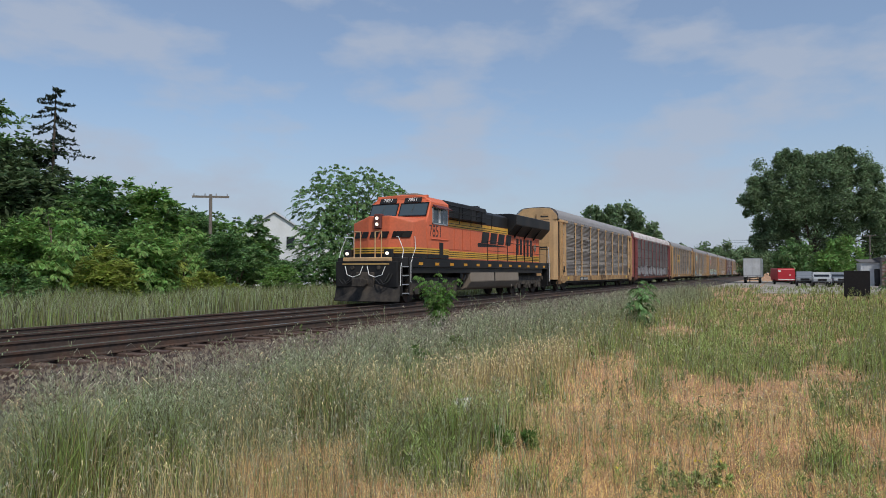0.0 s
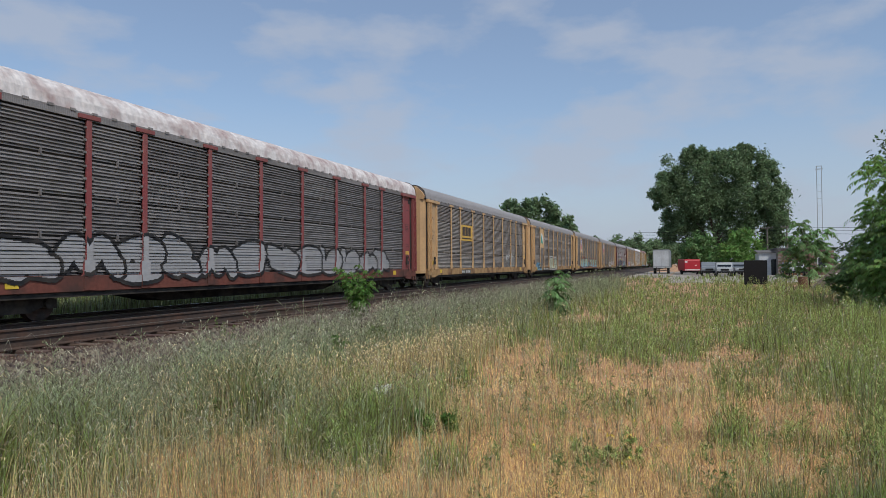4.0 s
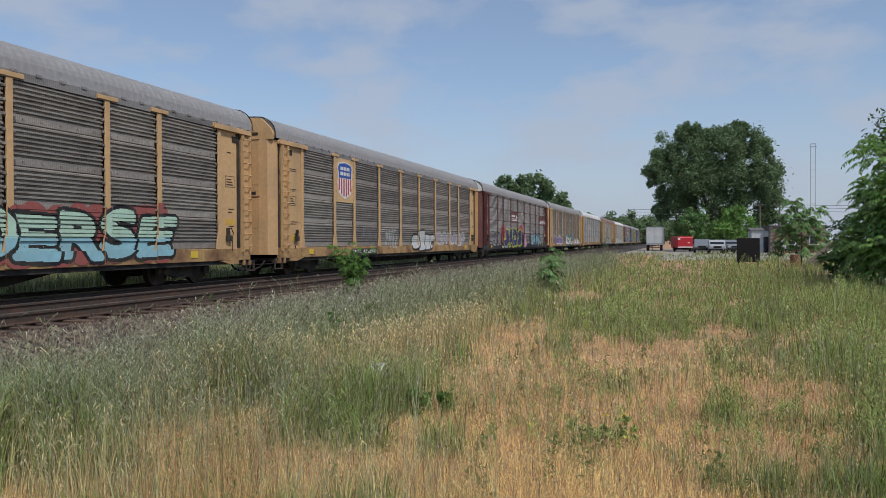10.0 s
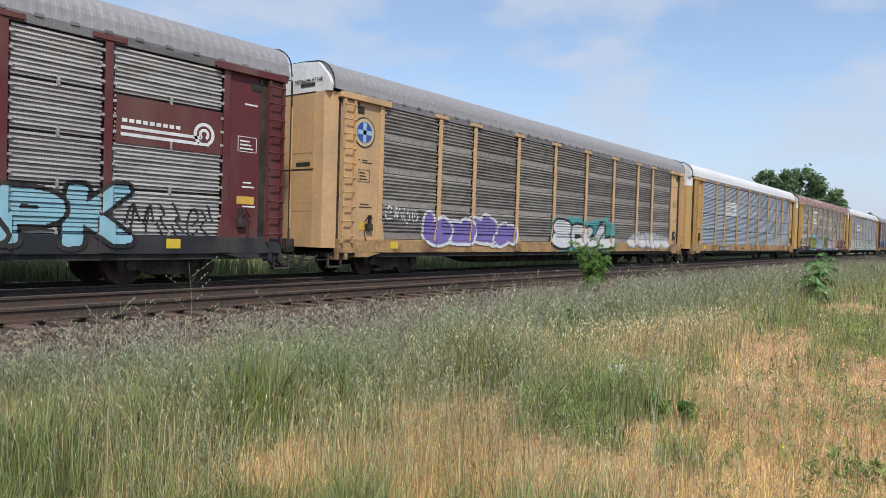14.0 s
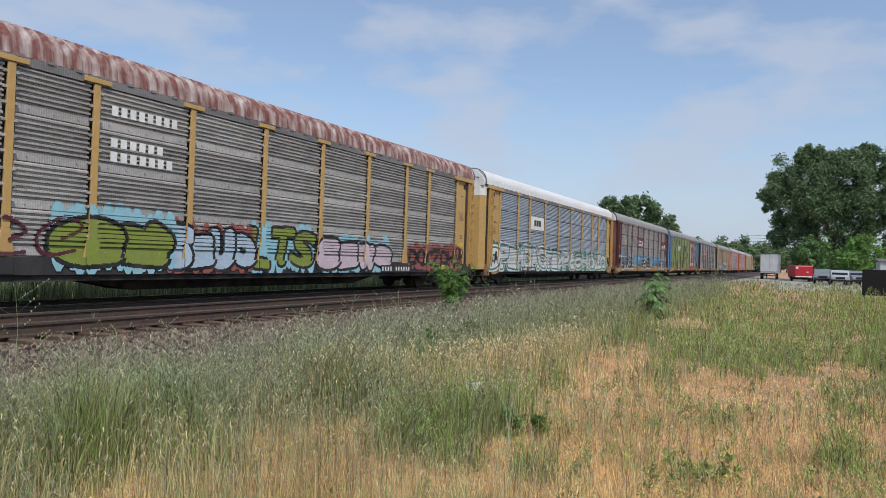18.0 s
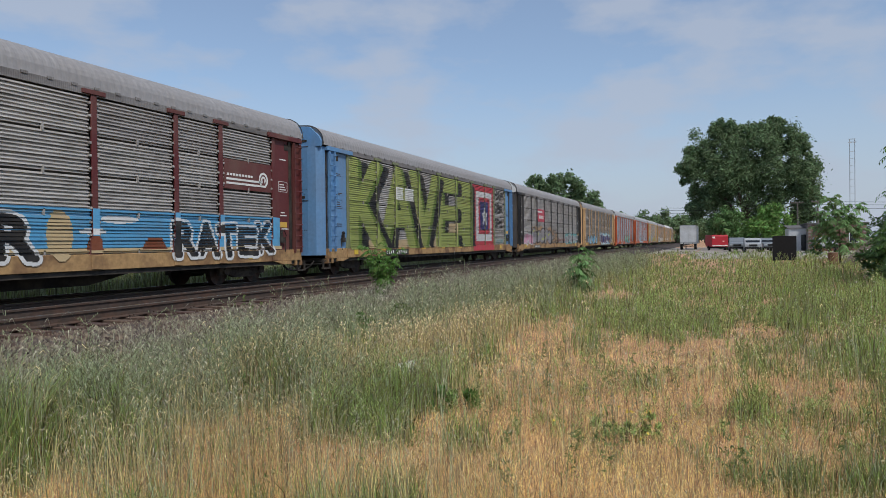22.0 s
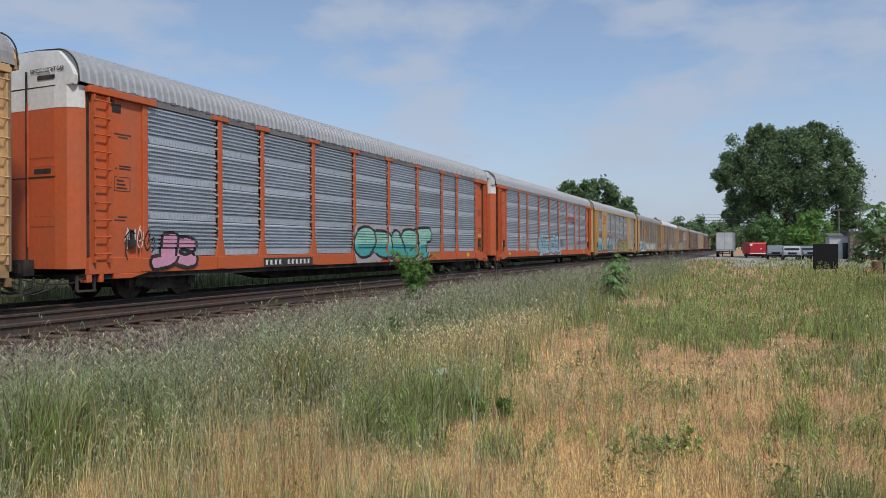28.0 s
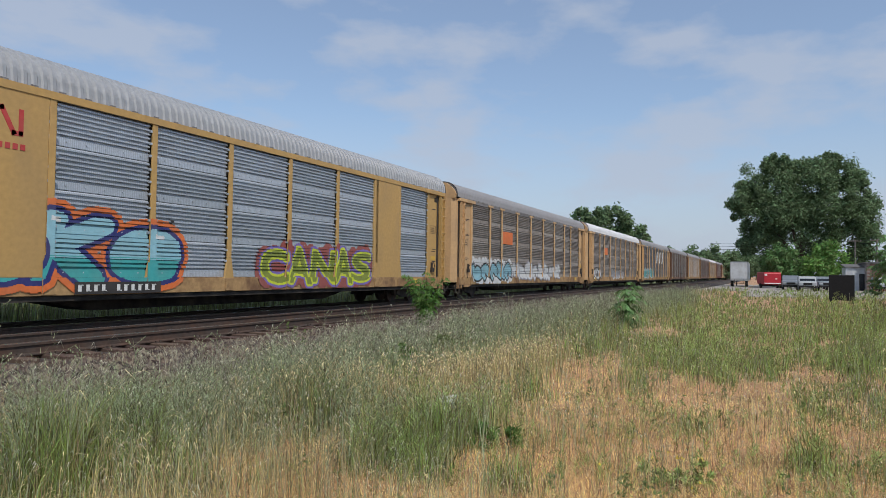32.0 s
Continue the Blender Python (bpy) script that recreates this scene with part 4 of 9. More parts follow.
# ---- signs and graffiti on the cars ----
def text_part(name, words, size, mat, parent, at, label="", wide=1.0):
    """Lettering in the built-in font as a thin mesh."""
    cu = bpy.data.curves.new(name, "FONT")
    cu.body, cu.size, cu.extrude, cu.align_x, cu.align_y = words, size, 0.004, "CENTER", "CENTER"
    tmp = new("lettering_source", cu)
    me = bpy.data.meshes.new_from_object(tmp.evaluated_get(bpy.context.evaluated_depsgraph_get()))
    bpy.data.objects.remove(tmp)
    bpy.data.curves.remove(cu)
    me.transform(Matrix.Diagonal((wide, 1, 1, 1)))
    me.materials.clear()
    me.materials.append(mat)
    return child(name, me, parent, label, at)


def surface_y(x, z, seamed=False):
    """Outer face of a car's side at x, z, seen from the meadow."""
    for p in POSTS:
        foot = 0.10 + max(0.0, min(1.0, (DECK + 0.55 - z) / 0.55)) * 0.09
        if abs(x - p) < (0.16 if z < DECK else foot):
            return -1.588 if z < DECK else -1.561
    if z < DECK:
        return -1.563
    if x < POSTS[0] or x > POSTS[-1]:
        return -1.505
    prof, u = PROFILES[seamed], (z - DECK - 0.011) % PANEL_H
    for (y0, z0), (y1, z1) in zip(prof, prof[1:]):
        if z0 <= u <= z1:
            return -1.46 - max(y0, y1)
    return -1.46


def strokes(line, w):
    """Convex pieces that thicken a polyline."""
    out = []
    for (x0, z0), (x1, z1) in zip(line, line[1:]):
        d = math.hypot(x1 - x0, z1 - z0) or 1e-6
        ux, uz = (x1 - x0) / d, (z1 - z0) / d
        e = w * 0.42
        ax, az, bx, bz = x0 - ux * e, z0 - uz * e, x1 + ux * e, z1 + uz * e
        out.append([(ax - uz * w / 2, az + ux * w / 2), (bx - uz * w / 2, bz + ux * w / 2), (bx + uz * w / 2, bz - ux * w / 2), (ax + uz * w / 2, az - ux * w / 2)])
    return out


def round_strokes(line, w):
    """As strokes(), with round joints and ends."""
    out = []
    for (x0, z0), (x1, z1) in zip(line, line[1:]):
        d = math.hypot(x1 - x0, z1 - z0) or 1e-6
        nx, nz = -(z1 - z0) / d * w / 2, (x1 - x0) / d * w / 2
        out.append([(x0 + nx, z0 + nz), (x1 + nx, z1 + nz), (x1 - nx, z1 - nz), (x0 - nx, z0 - nz)])
    return out + [disc(x, z, w / 2, n=9) for x, z in line]


def disc(cx, cz, r, rz=None, n=14):
    return [(cx + r * math.cos(2 * math.pi * i / n), cz + (rz or r) * math.sin(2 * math.pi * i / n)) for i in range(n)]


def span(poly, z):
    xs_ = []
    for (x0, z0), (x1, z1) in zip(poly, poly[1:] + poly[:1]):
        if (z0 <= z) != (z1 <= z):
            xs_.append(x0 + (x1 - x0) * (z - z0) / (z1 - z0))
    return (min(xs_), max(xs_)) if len(xs_) > 1 else None


def union(some):
    out = []
    for a, b in sorted(some):
        if out and a <= out[-1][1]:
            out[-1][1] = max(out[-1][1], b)
        else:
            out.append([a, b])
    return out


def minus(some, taken):
    out = []
    for a, b in some:
        parts_ = [(a, b)]
        for c0, c1 in taken:
            parts_ = [q for p0, p1 in parts_ for q in ((p0, min(p1, c0)), (max(p0, c1), p1)) if q[1] - q[0] > 0.004]
        out += parts_
    return out


def spray(car, name, layers, label="", z0=0.70, z1=4.78, rise=0.0215):
    """Paints layers (material, convex outlines; the topmost first) onto the ridged side of a car, row by row."""
    geos = {}
    layers = [(*l_, 0) if len(l_) < 3 else l_ for l_ in layers]
    seamed = car.name in SEAMED
    lift = max(0.003, 0.024 - 0.003 * sum(1 for c in car.children if c.name.split(".")[0] in ("graffiti", "graffiti_tag", "mural", "emblem")))
    zmin = max(z0, min(z for _, ps, _ in layers for p in ps for _, z in p))
    zmax = min(z1, max(z for _, ps, _ in layers for p in ps for _, z in p))
    rows = int((zmax - zmin) / rise) + 1
    cuts = sorted({p + s * q for p in POSTS for s in (-1, 1) for q in (0.10, 0.16)})
    hits = [[[] for _ in range(rows)] for _ in layers]
    for held, (_, ps, _) in zip(hits, layers):
        for p in ps:
            zs = [z for _, z in p]
            for i in range(max(0, int((min(zs) - zmin) / rise)), min(rows, int((max(zs) - zmin) / rise) + 1)):
                if got := span(p, zmin + (i + 0.5) * rise):
                    held[i].append(got)
    for i in range(rows):
        z = zmin + (i + 0.5) * rise
        taken = []
        for held, (mat, _, piece) in zip(hits, layers):
            if not held[i]:
                continue
            if isinstance(mat, tuple):       # two colours, one above the other
                mat = mat[0] if z + 0.05 * math.sin(i * 2.1) > mat[2] else mat[1]
            g = geos.setdefault((mat.name, piece), (mat, Geo(), piece))[1]
            got = union(held[i])
            for a, b in minus(got, taken):
                a, b = max(a, 0.6), min(b, CAR_L - 0.6)
                edges = [a] + [c for c in cuts if a < c < b] + [b]
                for e0, e1 in zip(edges, edges[1:]):
                    if e1 - e0 > 0.003:
                        y = surface_y((e0 + e1) / 2, z, seamed) - lift
                        g.poly([(e0, y, z - rise / 2), (e1, y, z - rise / 2), (e1, y, z + rise / 2), (e0, y, z + rise / 2)])
            taken = union([tuple(t) for t in taken] + [tuple(t) for t in got])
    top = None
    for mat, g, piece in geos.values():
        if g.f:
            me = bpy.data.meshes.new(name)
            me.from_pydata(g.v, [], g.f)
            me.materials.append(mat)
            if top is None:
                top = child(name, me, car, label)
            else:
                child("letter" if piece else "paint_layer", me, top)
    return top


def rounded(line, steps=4):
    """A smooth curve through the points of a line."""
    if len(line) < 3:
        return line
    p, out = [line[0]] + list(line) + [line[-1]], []
    for a, b, c, d in zip(p, p[1:], p[2:], p[3:]):
        for i in range(steps):
            t = i / steps
            out.append(tuple(0.5 * (2 * b[k] + (c[k] - a[k]) * t + (2 * a[k] - 5 * b[k] + 4 * c[k] - d[k]) * t * t + (3 * b[k] - a[k] - 3 * c[k] + d[k]) * t ** 3) for k in (0, 1)))
    return out + [line[-1]]


def letter_shape(ch):
    """One character of the built-in font in a unit square: its triangles and its outline's edges."""
    if ("letter", ch) not in cache:
        cu = bpy.data.curves.new("letter", "FONT")
        cu.body, cu.size, cu.resolution_u = ch, 1.0, 3
        tmp = new("letter_source", cu)
        me = bpy.data.meshes.new_from_object(tmp.evaluated_get(bpy.context.evaluated_depsgraph_get()))
        bpy.data.objects.remove(tmp)
        bpy.data.curves.remove(cu)
        co = np.array([v.co[:2] for v in me.vertices])
        co = (co - co.min(0)) / np.maximum(co.max(0) - co.min(0), 1e-3)
        me.calc_loop_triangles()
        tri = [tuple(t.vertices) for t in me.loop_triangles]
        # edges with one face beside them, joined over doubled points
        key = [tuple(np.round(c, 4)) for c in co]
        count = {}
        for t in tri:
            for a, b in ((t[0], t[1]), (t[1], t[2]), (t[2], t[0])):
                e = tuple(sorted((key[a], key[b])))
                count[e] = count.get(e, 0) + 1
        cache[("letter", ch)] = ([[tuple(co[i]) for i in t] for t in tri], [e for e, n_ in count.items() if n_ == 1])
        bpy.data.meshes.remove(me)
    return cache[("letter", ch)]


# abstract strokes: bolts, hooks, arrows, loops and waves
GLYPHS = (
    [[(0.05, 1), (0.65, 0.62), (0.3, 0.45), (0.95, 0)], [(0.05, 0.3), (0.4, 0)]],
    [[(0.1, 0.95), (0.15, 0.25), (0.55, 0), (0.95, 0.35), (0.7, 0.75), (0.45, 0.5)]],
    [[(0, 0.35), (0.5, 0.95), (1, 0.35)], [(0.5, 0.9), (0.35, 0)]],
    [[(0, 0.2), (0.22, 0.9), (0.45, 0.25), (0.7, 1), (1, 0.1)]],
    [[(0.5, 1), (0, 0.6), (0.25, 0.05), (0.8, 0.05), (1, 0.6), (0.5, 1)], [(0.3, 0.45), (0.75, 0.4)]],
    [[(0, 0), (0.6, 1)], [(0.35, 0), (0.95, 0.85), (1, 0.4)]],
    [[(0.95, 0.1), (0.3, 0), (0.05, 0.55), (0.5, 1), (0.95, 0.7), (0.6, 0.4)]],
    [[(0, 0.9), (0.5, 0.6), (0.1, 0.3), (0.9, 0)], [(0.6, 1), (1, 0.55)]],
)


def graffiti(car, x0, x1, z0, z1, count, fill, edge, seed, weight=0.34, cloud=None, shine=None, label="", slant=0.15, word="", low=None, fat=1.0, rim=None):
    """A row of bulky outlined shapes, each over its neighbour: a word, or abstract curled shapes."""
    rr = random.Random(seed)
    w = (x1 - x0) / count
    th = min(weight * w * 0.8, 0.34 * (z1 - z0))
    layers, glint, far = [], [], []
    for i in range(count):
        gx, gw = x0 + i * w + 0.06 * w, w * rr.uniform(0.84, 1.02)
        fw = th * 0.42 * fat if word else th
        ew = fw + 0.12 + 0.18 * th
        b0, b1 = z0 + ew * 0.5 + rr.uniform(0, 0.10) * (z1 - z0), z1 - ew * 0.5 - rr.uniform(0, 0.20) * (z1 - z0)
        sl, tip, wave = slant * rr.uniform(-0.3, 1.2), rr.uniform(-0.10, 0.10), rr.uniform(-0.07, 0.07)
        place = lambda q: (gx + q[0] * gw + sl * (q[1] - 0.5) * gw + wave * gw * math.sin(5 * q[1]), b0 + q[1] * (b1 - b0) + tip * (q[0] - 0.5) * gw)
        if word:
            tri, rim_edges = letter_shape(word[i])
            lines = [[place(a_), place(b_)] for a_, b_ in rim_edges]
            inner = [[place(q) for q in t] for t in tri]
        else:
            lines, inner = [[place(q) for q in rounded(ln)] for ln in rr.choice(GLYPHS)], []
        outer, out2 = list(inner), list(inner)
        for ln in lines:
            inner = inner + round_strokes(ln, fw)
            outer += round_strokes(ln, ew)
            out2 += round_strokes(ln, ew + 0.10 + 0.3 * th)
        ln = max(lines, key=lambda l_: l_[0][1] + l_[-1][1])
        a_, b_ = ln[0], ln[min(len(ln) - 1, 3)]
        glint += strokes([(a_[0] + 0.2 * (b_[0] - a_[0]), a_[1] + 0.2 * (b_[1] - a_[1])), (a_[0] + 0.8 * (b_[0] - a_[0]), a_[1] + 0.8 * (b_[1] - a_[1]))], fw * 0.3)
        f = fill
        if f is not None:
            layers.append(((f, low, (z0 + z1) / 2 - 0.1) if low is not None else f, inner, i + 1))
            layers.append((edge, outer, i + 1))
        else:
            layers.append((edge, [p for ln in lines for p in round_strokes(ln, 0.07 + 0.2 * weight * th)], i + 1))
        far += out2
    if shine is not None:
        layers.insert(0, (shine, glint))
    if rim is not None:
        layers.append((rim, far))
    if cloud is not None:
        layers.append((cloud, [disc(x0 + (i + 0.5) * (x1 - x0) / 13 + rr.uniform(-0.1, 0.1), z0 + (z1 - z0) * rr.uniform(0.42, 0.55), (x1 - x0) / 14, (z1 - z0) * rr.uniform(0.44, 0.58)) for i in range(13)]))
    return spray(car, "graffiti", layers, label, z0=max(0.70, z0 - 0.1))


def tag(car, x0, x1, z0, z1, mat, seed, count=5, width=0.045, label=""):
    """A thin one-line scrawl."""
    rr = random.Random(seed)
    w, out = (x1 - x0) / count, []
    for i in range(count):
        for line in rr.choice(GLYPHS):
            out += round_strokes(rounded([(x0 + i * w + u * w * 0.8 + rr.uniform(-0.1, 0.1) * w, z0 + v * (z1 - z0) + rr.uniform(-0.06, 0.06)) for u, v in line]), width)
    return spray(car, "graffiti_tag", [(mat, out)], label, z0=max(0.70, z0 - 0.1))


def spray_color(name, c):
    m = flat(name, c)
    return m


TEAL, MINT, WHITE, INK = spray_color("teal_spray", (0.06, 0.36, 0.36)), spray_color("mint_spray", (0.30, 0.62, 0.50)), spray_color("white_spray", (0.66, 0.67, 0.67)), spray_color("black_spray", (0.018, 0.018, 0.02))
NAVY, LIME, SKY, PURPLE = spray_color("navy_spray", (0.035, 0.04, 0.16)), spray_color("lime_spray", (0.55, 0.62, 0.05)), spray_color("sky_blue_spray", (0.20, 0.45, 0.62)), spray_color("purple_spray", (0.20, 0.15, 0.42))
RED, PINKS, ORANGE, OLIVE = spray_color("red_spray", (0.50, 0.05, 0.07)), spray_color("pink_spray", (0.62, 0.30, 0.42)), spray_color("orange_spray", (0.68, 0.17, 0.05)), spray_color("olive_spray", (0.22, 0.27, 0.05))
LEAFG, PALEG, DARKG, GREYS = spray_color("leaf_green_spray", (0.13, 0.20, 0.035)), spray_color("pale_green_spray", (0.31, 0.36, 0.10)), spray_color("dark_green_spray", (0.04, 0.14, 0.11)), spray_color("grey_spray", (0.32, 0.31, 0.33))
SIGN_Y, SIGN_R, SIGN_M, SIGN_W, SIGN_B, SIGN_O = flat("yellow_sign", (0.62, 0.38, 0.07)), flat("red_sign", (0.42, 0.05, 0.08)), M["maroon"], flat("white_sign", (0.72, 0.72, 0.70)), flat("blue_sign", (0.03, 0.08, 0.34)), flat("tan_sign", (0.60, 0.40, 0.20))
AQUA, PALEMINT, DULLRED, PALE = spray_color("aqua_spray", (0.27, 0.50, 0.58)), spray_color("pale_mint_spray", (0.44, 0.62, 0.50)), spray_color("dull_red_spray", (0.30, 0.085, 0.075)), spray_color("cream_spray", (0.60, 0.62, 0.44))
SILVER = spray_color("silver_spray", (0.36, 0.36, 0.37))
PALEBLUE, PALEPINK, HAZE = spray_color("pale_blue_spray", (0.40, 0.50, 0.60)), spray_color("pale_pink_spray", (0.56, 0.45, 0.50)), spray_color("faint_pink_spray", (0.42, 0.36, 0.38))
SIGN_G, SAND, INKSIGN = flat("green_sign", (0.05, 0.32, 0.26)), flat("sand_spray", (0.55, 0.42, 0.24)), flat("dark_sign_lettering", (0.05, 0.035, 0.03))


def blocks(parent, x0, x1, z0, z1, mat, y, slant=0.0):
    """A row of three plain blocks in the place of an emblem."""
    g, w = Geo(), (x1 - x0) / 3
    for i in range(3):
        a, s = x0 + i * w, slant * (z1 - z0)
        g.prism([(a, z0), (a + 0.82 * w, z0), (a + 0.82 * w + s, z1), (a + s, z1)], y, y + 0.008, "y")
        g.prism([(a + 0.25 * w, z0 + 0.3 * (z1 - z0)), (a + 0.82 * w, z0 + 0.3 * (z1 - z0)), (a + 0.82 * w, z0 + 0.36 * (z1 - z0)), (a + 0.25 * w, z0 + 0.36 * (z1 - z0))], y - 0.004, y, "y")
    return part("emblem", g, mat, parent)


def text_marks(car, x0, x1, z, mat):
    """Two short handwritten lines as rows of small bars."""
    rr = random.Random(int(x0 * 10))
    for dz in (0.0, 0.30):
        out, x = [], x0
        while x < x1:
            out.append([(x, z - dz), (x + 0.04, z - dz), (x + 0.06, z - dz + 0.2), (x + 0.02, z - dz + 0.2)])
            x += rr.choice((0.09, 0.11, 0.2))
        spray(car, "graffiti_tag", [(mat, out)])


def number_bars(car, x0, x1):
    """The car's number on the sill, as bars on a black field."""
    p = part("number_field", Geo().box(x0 - 0.08, x1 + 0.08, -1.612, -1.604, 0.70, 0.97), M["black_paint"], car, "black number field with white bars")
    g = Geo()
    for i in range(11):
        if i == 4:
            continue
        a = x0 + (x1 - x0) * i / 11
        g.box(a, a + (x1 - x0) / 26, -1.618, -1.612, 0.76, 0.91).box(a + (x1 - x0) / 60, a + (x1 - x0) / 17, -1.618, -1.612, 0.76 if i % 2 else 0.89, 0.78 if i % 2 else 0.91)
    part("lettering", g, SIGN_W, p)


def shield(car, x0, x1):
    b = plate(car, "sign_board", x0 + 0.02, x1 - 0.02, 2.95, 4.80, SIGN_O, "tan board with a blue, white and red shield", -1.53, 0.03)
    c, w = (x0 + x1) / 2, (x1 - x0) * 0.40
    out = [(c - w, 4.42), (c - w * 0.8, 4.60), (c, 4.68), (c + w * 0.8, 4.60), (c + w, 4.42), (c + w * 0.88, 4.15), (c + w, 3.75), (c + w * 0.8, 3.32), (c, 3.08), (c - w * 0.8, 3.32), (c - w, 3.75), (c - w * 0.88, 4.15)]
    part("shield", Geo().prism(out, -1.538, -1.53, "y"), SIGN_W, b)
    part("shield_field", Geo().prism([(c - w * 0.93, 4.40), (c - w * 0.76, 4.56), (c, 4.63), (c + w * 0.76, 4.56), (c + w * 0.93, 4.40), (c + w * 0.82, 4.15), (c + w * 0.86, 3.98), (c - w * 0.86, 3.98), (c - w * 0.82, 4.15)], -1.544, -1.538, "y"), SIGN_B, b)
    g = Geo()
    for i in range(6):
        a = c - w * 0.86 + i * w * 0.315
        low = 3.20 + 0.5 * abs((i - 2.5) / 2.5) ** 2 * 0.5
        g.box(a, a + w * 0.16, -1.544, -1.538, low, 3.96)
    part("stripe", g, SIGN_R, b)
    g = Geo()
    for i, z in enumerate((4.38, 4.16)):
        for k in range(6):
            a = c - w * 0.62 + k * w * 0.215
            g.box(a, a + w * 0.14, -1.549, -1.544, z - 0.07, z + 0.07)
    part("lettering", g, SIGN_W, b)


def arc_board(car, x0, x1, z0, z1, big=True):
    """A maroon board with white lines that run into a ring."""
    b = plate(car, "sign_board", x0, x1, z0, z1, SIGN_M, "maroon board with white lines and a ring", -1.53, 0.03)
    h, w = z1 - z0, x1 - x0
    g = Geo().box(x0 + 0.04 * w, x1 - 0.22 * w, -1.538, -1.53, z0 + 0.30 * h, z0 + 0.37 * h).box(x0 + 0.04 * w, x1 - 0.14 * w, -1.538, -1.53, z0 + 0.16 * h, z0 + 0.23 * h)
    cx, cz, r = x1 - 0.19 * w, z0 + 0.42 * h, 0.27 * h
    for i in range(20):
        a, c = math.radians(-60 + 300 * i / 20), math.radians(-60 + 300 * (i + 1) / 20)
        for rr0, rr1 in ((r, r * 0.72), (r * 0.5, r * 0.25)):
            g.prism([(cx + rr0 * math.cos(a), cz + rr0 * math.sin(a)), (cx + rr0 * math.cos(c), cz + rr0 * math.sin(c)), (cx + rr1 * math.cos(c), cz + rr1 * math.sin(c)), (cx + rr1 * math.cos(a), cz + rr1 * math.sin(a))], -1.538, -1.53, "y")
    for i in range(7 if big else 9):
        a = x0 + 0.05 * w + i * w * (0.075 if big else 0.06)
        g.box(a, a + w * (0.055 if big else 0.042), -1.538, -1.53, z0 + (0.52 if big else 0.45) * h, z0 + (0.70 if big else 0.53) * h)
    part("emblem", g, SIGN_W, b)


def notices(car, mat, seed, yellow=True):
    """Small stencils and stickers on the solid end of the side."""
    rr = random.Random(seed)
    g = Geo()
    for z in (3.95, 3.88, 3.20, 3.14, 2.0, 1.92):
        a = 1.05 + rr.uniform(0, 0.15)
        g.box(a, a + rr.uniform(0.25, 0.5), -1.506, -1.501, z, z + 0.03)
    for x0, x1, z0, z1 in ((1.08, 1.52, 2.62, 2.95), (CAR_L - 1.62, CAR_L - 1.12, 3.02, 3.36)):     # framed tables of small writing
        for a, b, c, d in ((x0, x1, z0, z0 + 0.014), (x0, x1, z1, z1 + 0.014), (x0, x0 + 0.014, z0, z1), (x1, x1 + 0.014, z0, z1)):
            g.box(a, b, -1.506, -1.501, c, d)
        for i in range(3):
            g.box(x0 + 0.06, x1 - 0.08 - 0.05 * i, -1.506, -1.501, z0 + 0.06 + 0.085 * i, z0 + 0.095 + 0.085 * i)
    for z in (4.1, 2.3, 2.2, 1.75):
        a = CAR_L - 1.55 + rr.uniform(0, 0.1)
        g.box(a, a + rr.uniform(0.2, 0.4), -1.506, -1.501, z, z + 0.035)
    part("stencil", g, mat, car)
    part("warning_sticker", Geo().box(CAR_L - 1.62, CAR_L - 1.15, -1.507, -1.501, 1.82, 2.0), SIGN_Y, car, "yellow warning sticker")
    if yellow:
        part("warning_sticker", Geo().box(1.15, 1.62, -1.507, -1.501, 1.30, 1.52), SIGN_Y, car, "yellow warning sticker")


for i, c_ in enumerate(cars[:21]):
    notices(c_, INKSIGN if i not in (6, 11, 13) else SIGN_W, 500 + i, i % 3 != 0)
# each car's marks, from the front of the train
tag(cars[0], 2.1, 4.3, 1.15, 1.95, GREYS, 1, 4, 0.05), tag(cars[0], 4.9, 6.2, 1.15, 1.9, WHITE, 2, 3), tag(cars[0], 12.1, 14.4, 0.85, 1.9, INK, 3, 5, 0.06, "dark scrawled tag")
bars(cars[0], 6.9, 3.62, 1.6, 0.14, 8, INKSIGN, -1.512), bars(cars[0], 7.2, 3.38, 1.2, 0.12, 7, INKSIGN, -1.512)
number_bars(cars[0], 5.7, 7.9)
graffiti(cars[1], 2.1, 12.0, 0.75, 2.25, 6, SILVER, INK, 5, 0.62, label="silver bubble graffiti with dark outlines"), graffiti(cars[1], 12.3, 22.6, 0.75, 2.2, 6, SILVER, INK, 6, 0.6, label="silver bubble graffiti with dark outlines")
b = plate(cars[2], "sign_board", 6.55, 9.05, 2.84, 3.86, SIGN_Y, "yellow board with dark blocks", -1.53, 0.03)
blocks(b, 6.85, 8.75, 3.16, 3.74, INKSIGN, -1.538), part("rule", Geo().box(6.75, 8.85, -1.538, -1.53, 2.96, 3.03), INKSIGN, b)
number_bars(cars[2], 6.5, 8.3)
tag(cars[2], 9.3, 11.3, 1.0, 1.75, GREYS, 7, 5), graffiti(cars[2], 18.3, 21.3, 0.95, 2.3, 4, None, WHITE, 8, 0.2, label="white outlined graffiti")
b = plate(cars[3], "sign_board", 4.70, 6.35, 2.95, 4.80, SIGN_O, "tan board with a green and white flag", -1.53, 0.03)
part("flag", Geo().prism([(4.90, 3.35), (5.45, 3.45), (6.15, 3.25), (6.22, 4.10), (5.6, 4.30), (5.0, 4.40)], -1.538, -1.53, "y"), SIGN_W, b)
part("flag_field", Geo().prism([(4.90, 3.35), (5.45, 3.45), (6.15, 3.25), (5.0, 4.36)], -1.544, -1.538, "y"), SIGN_G, b)
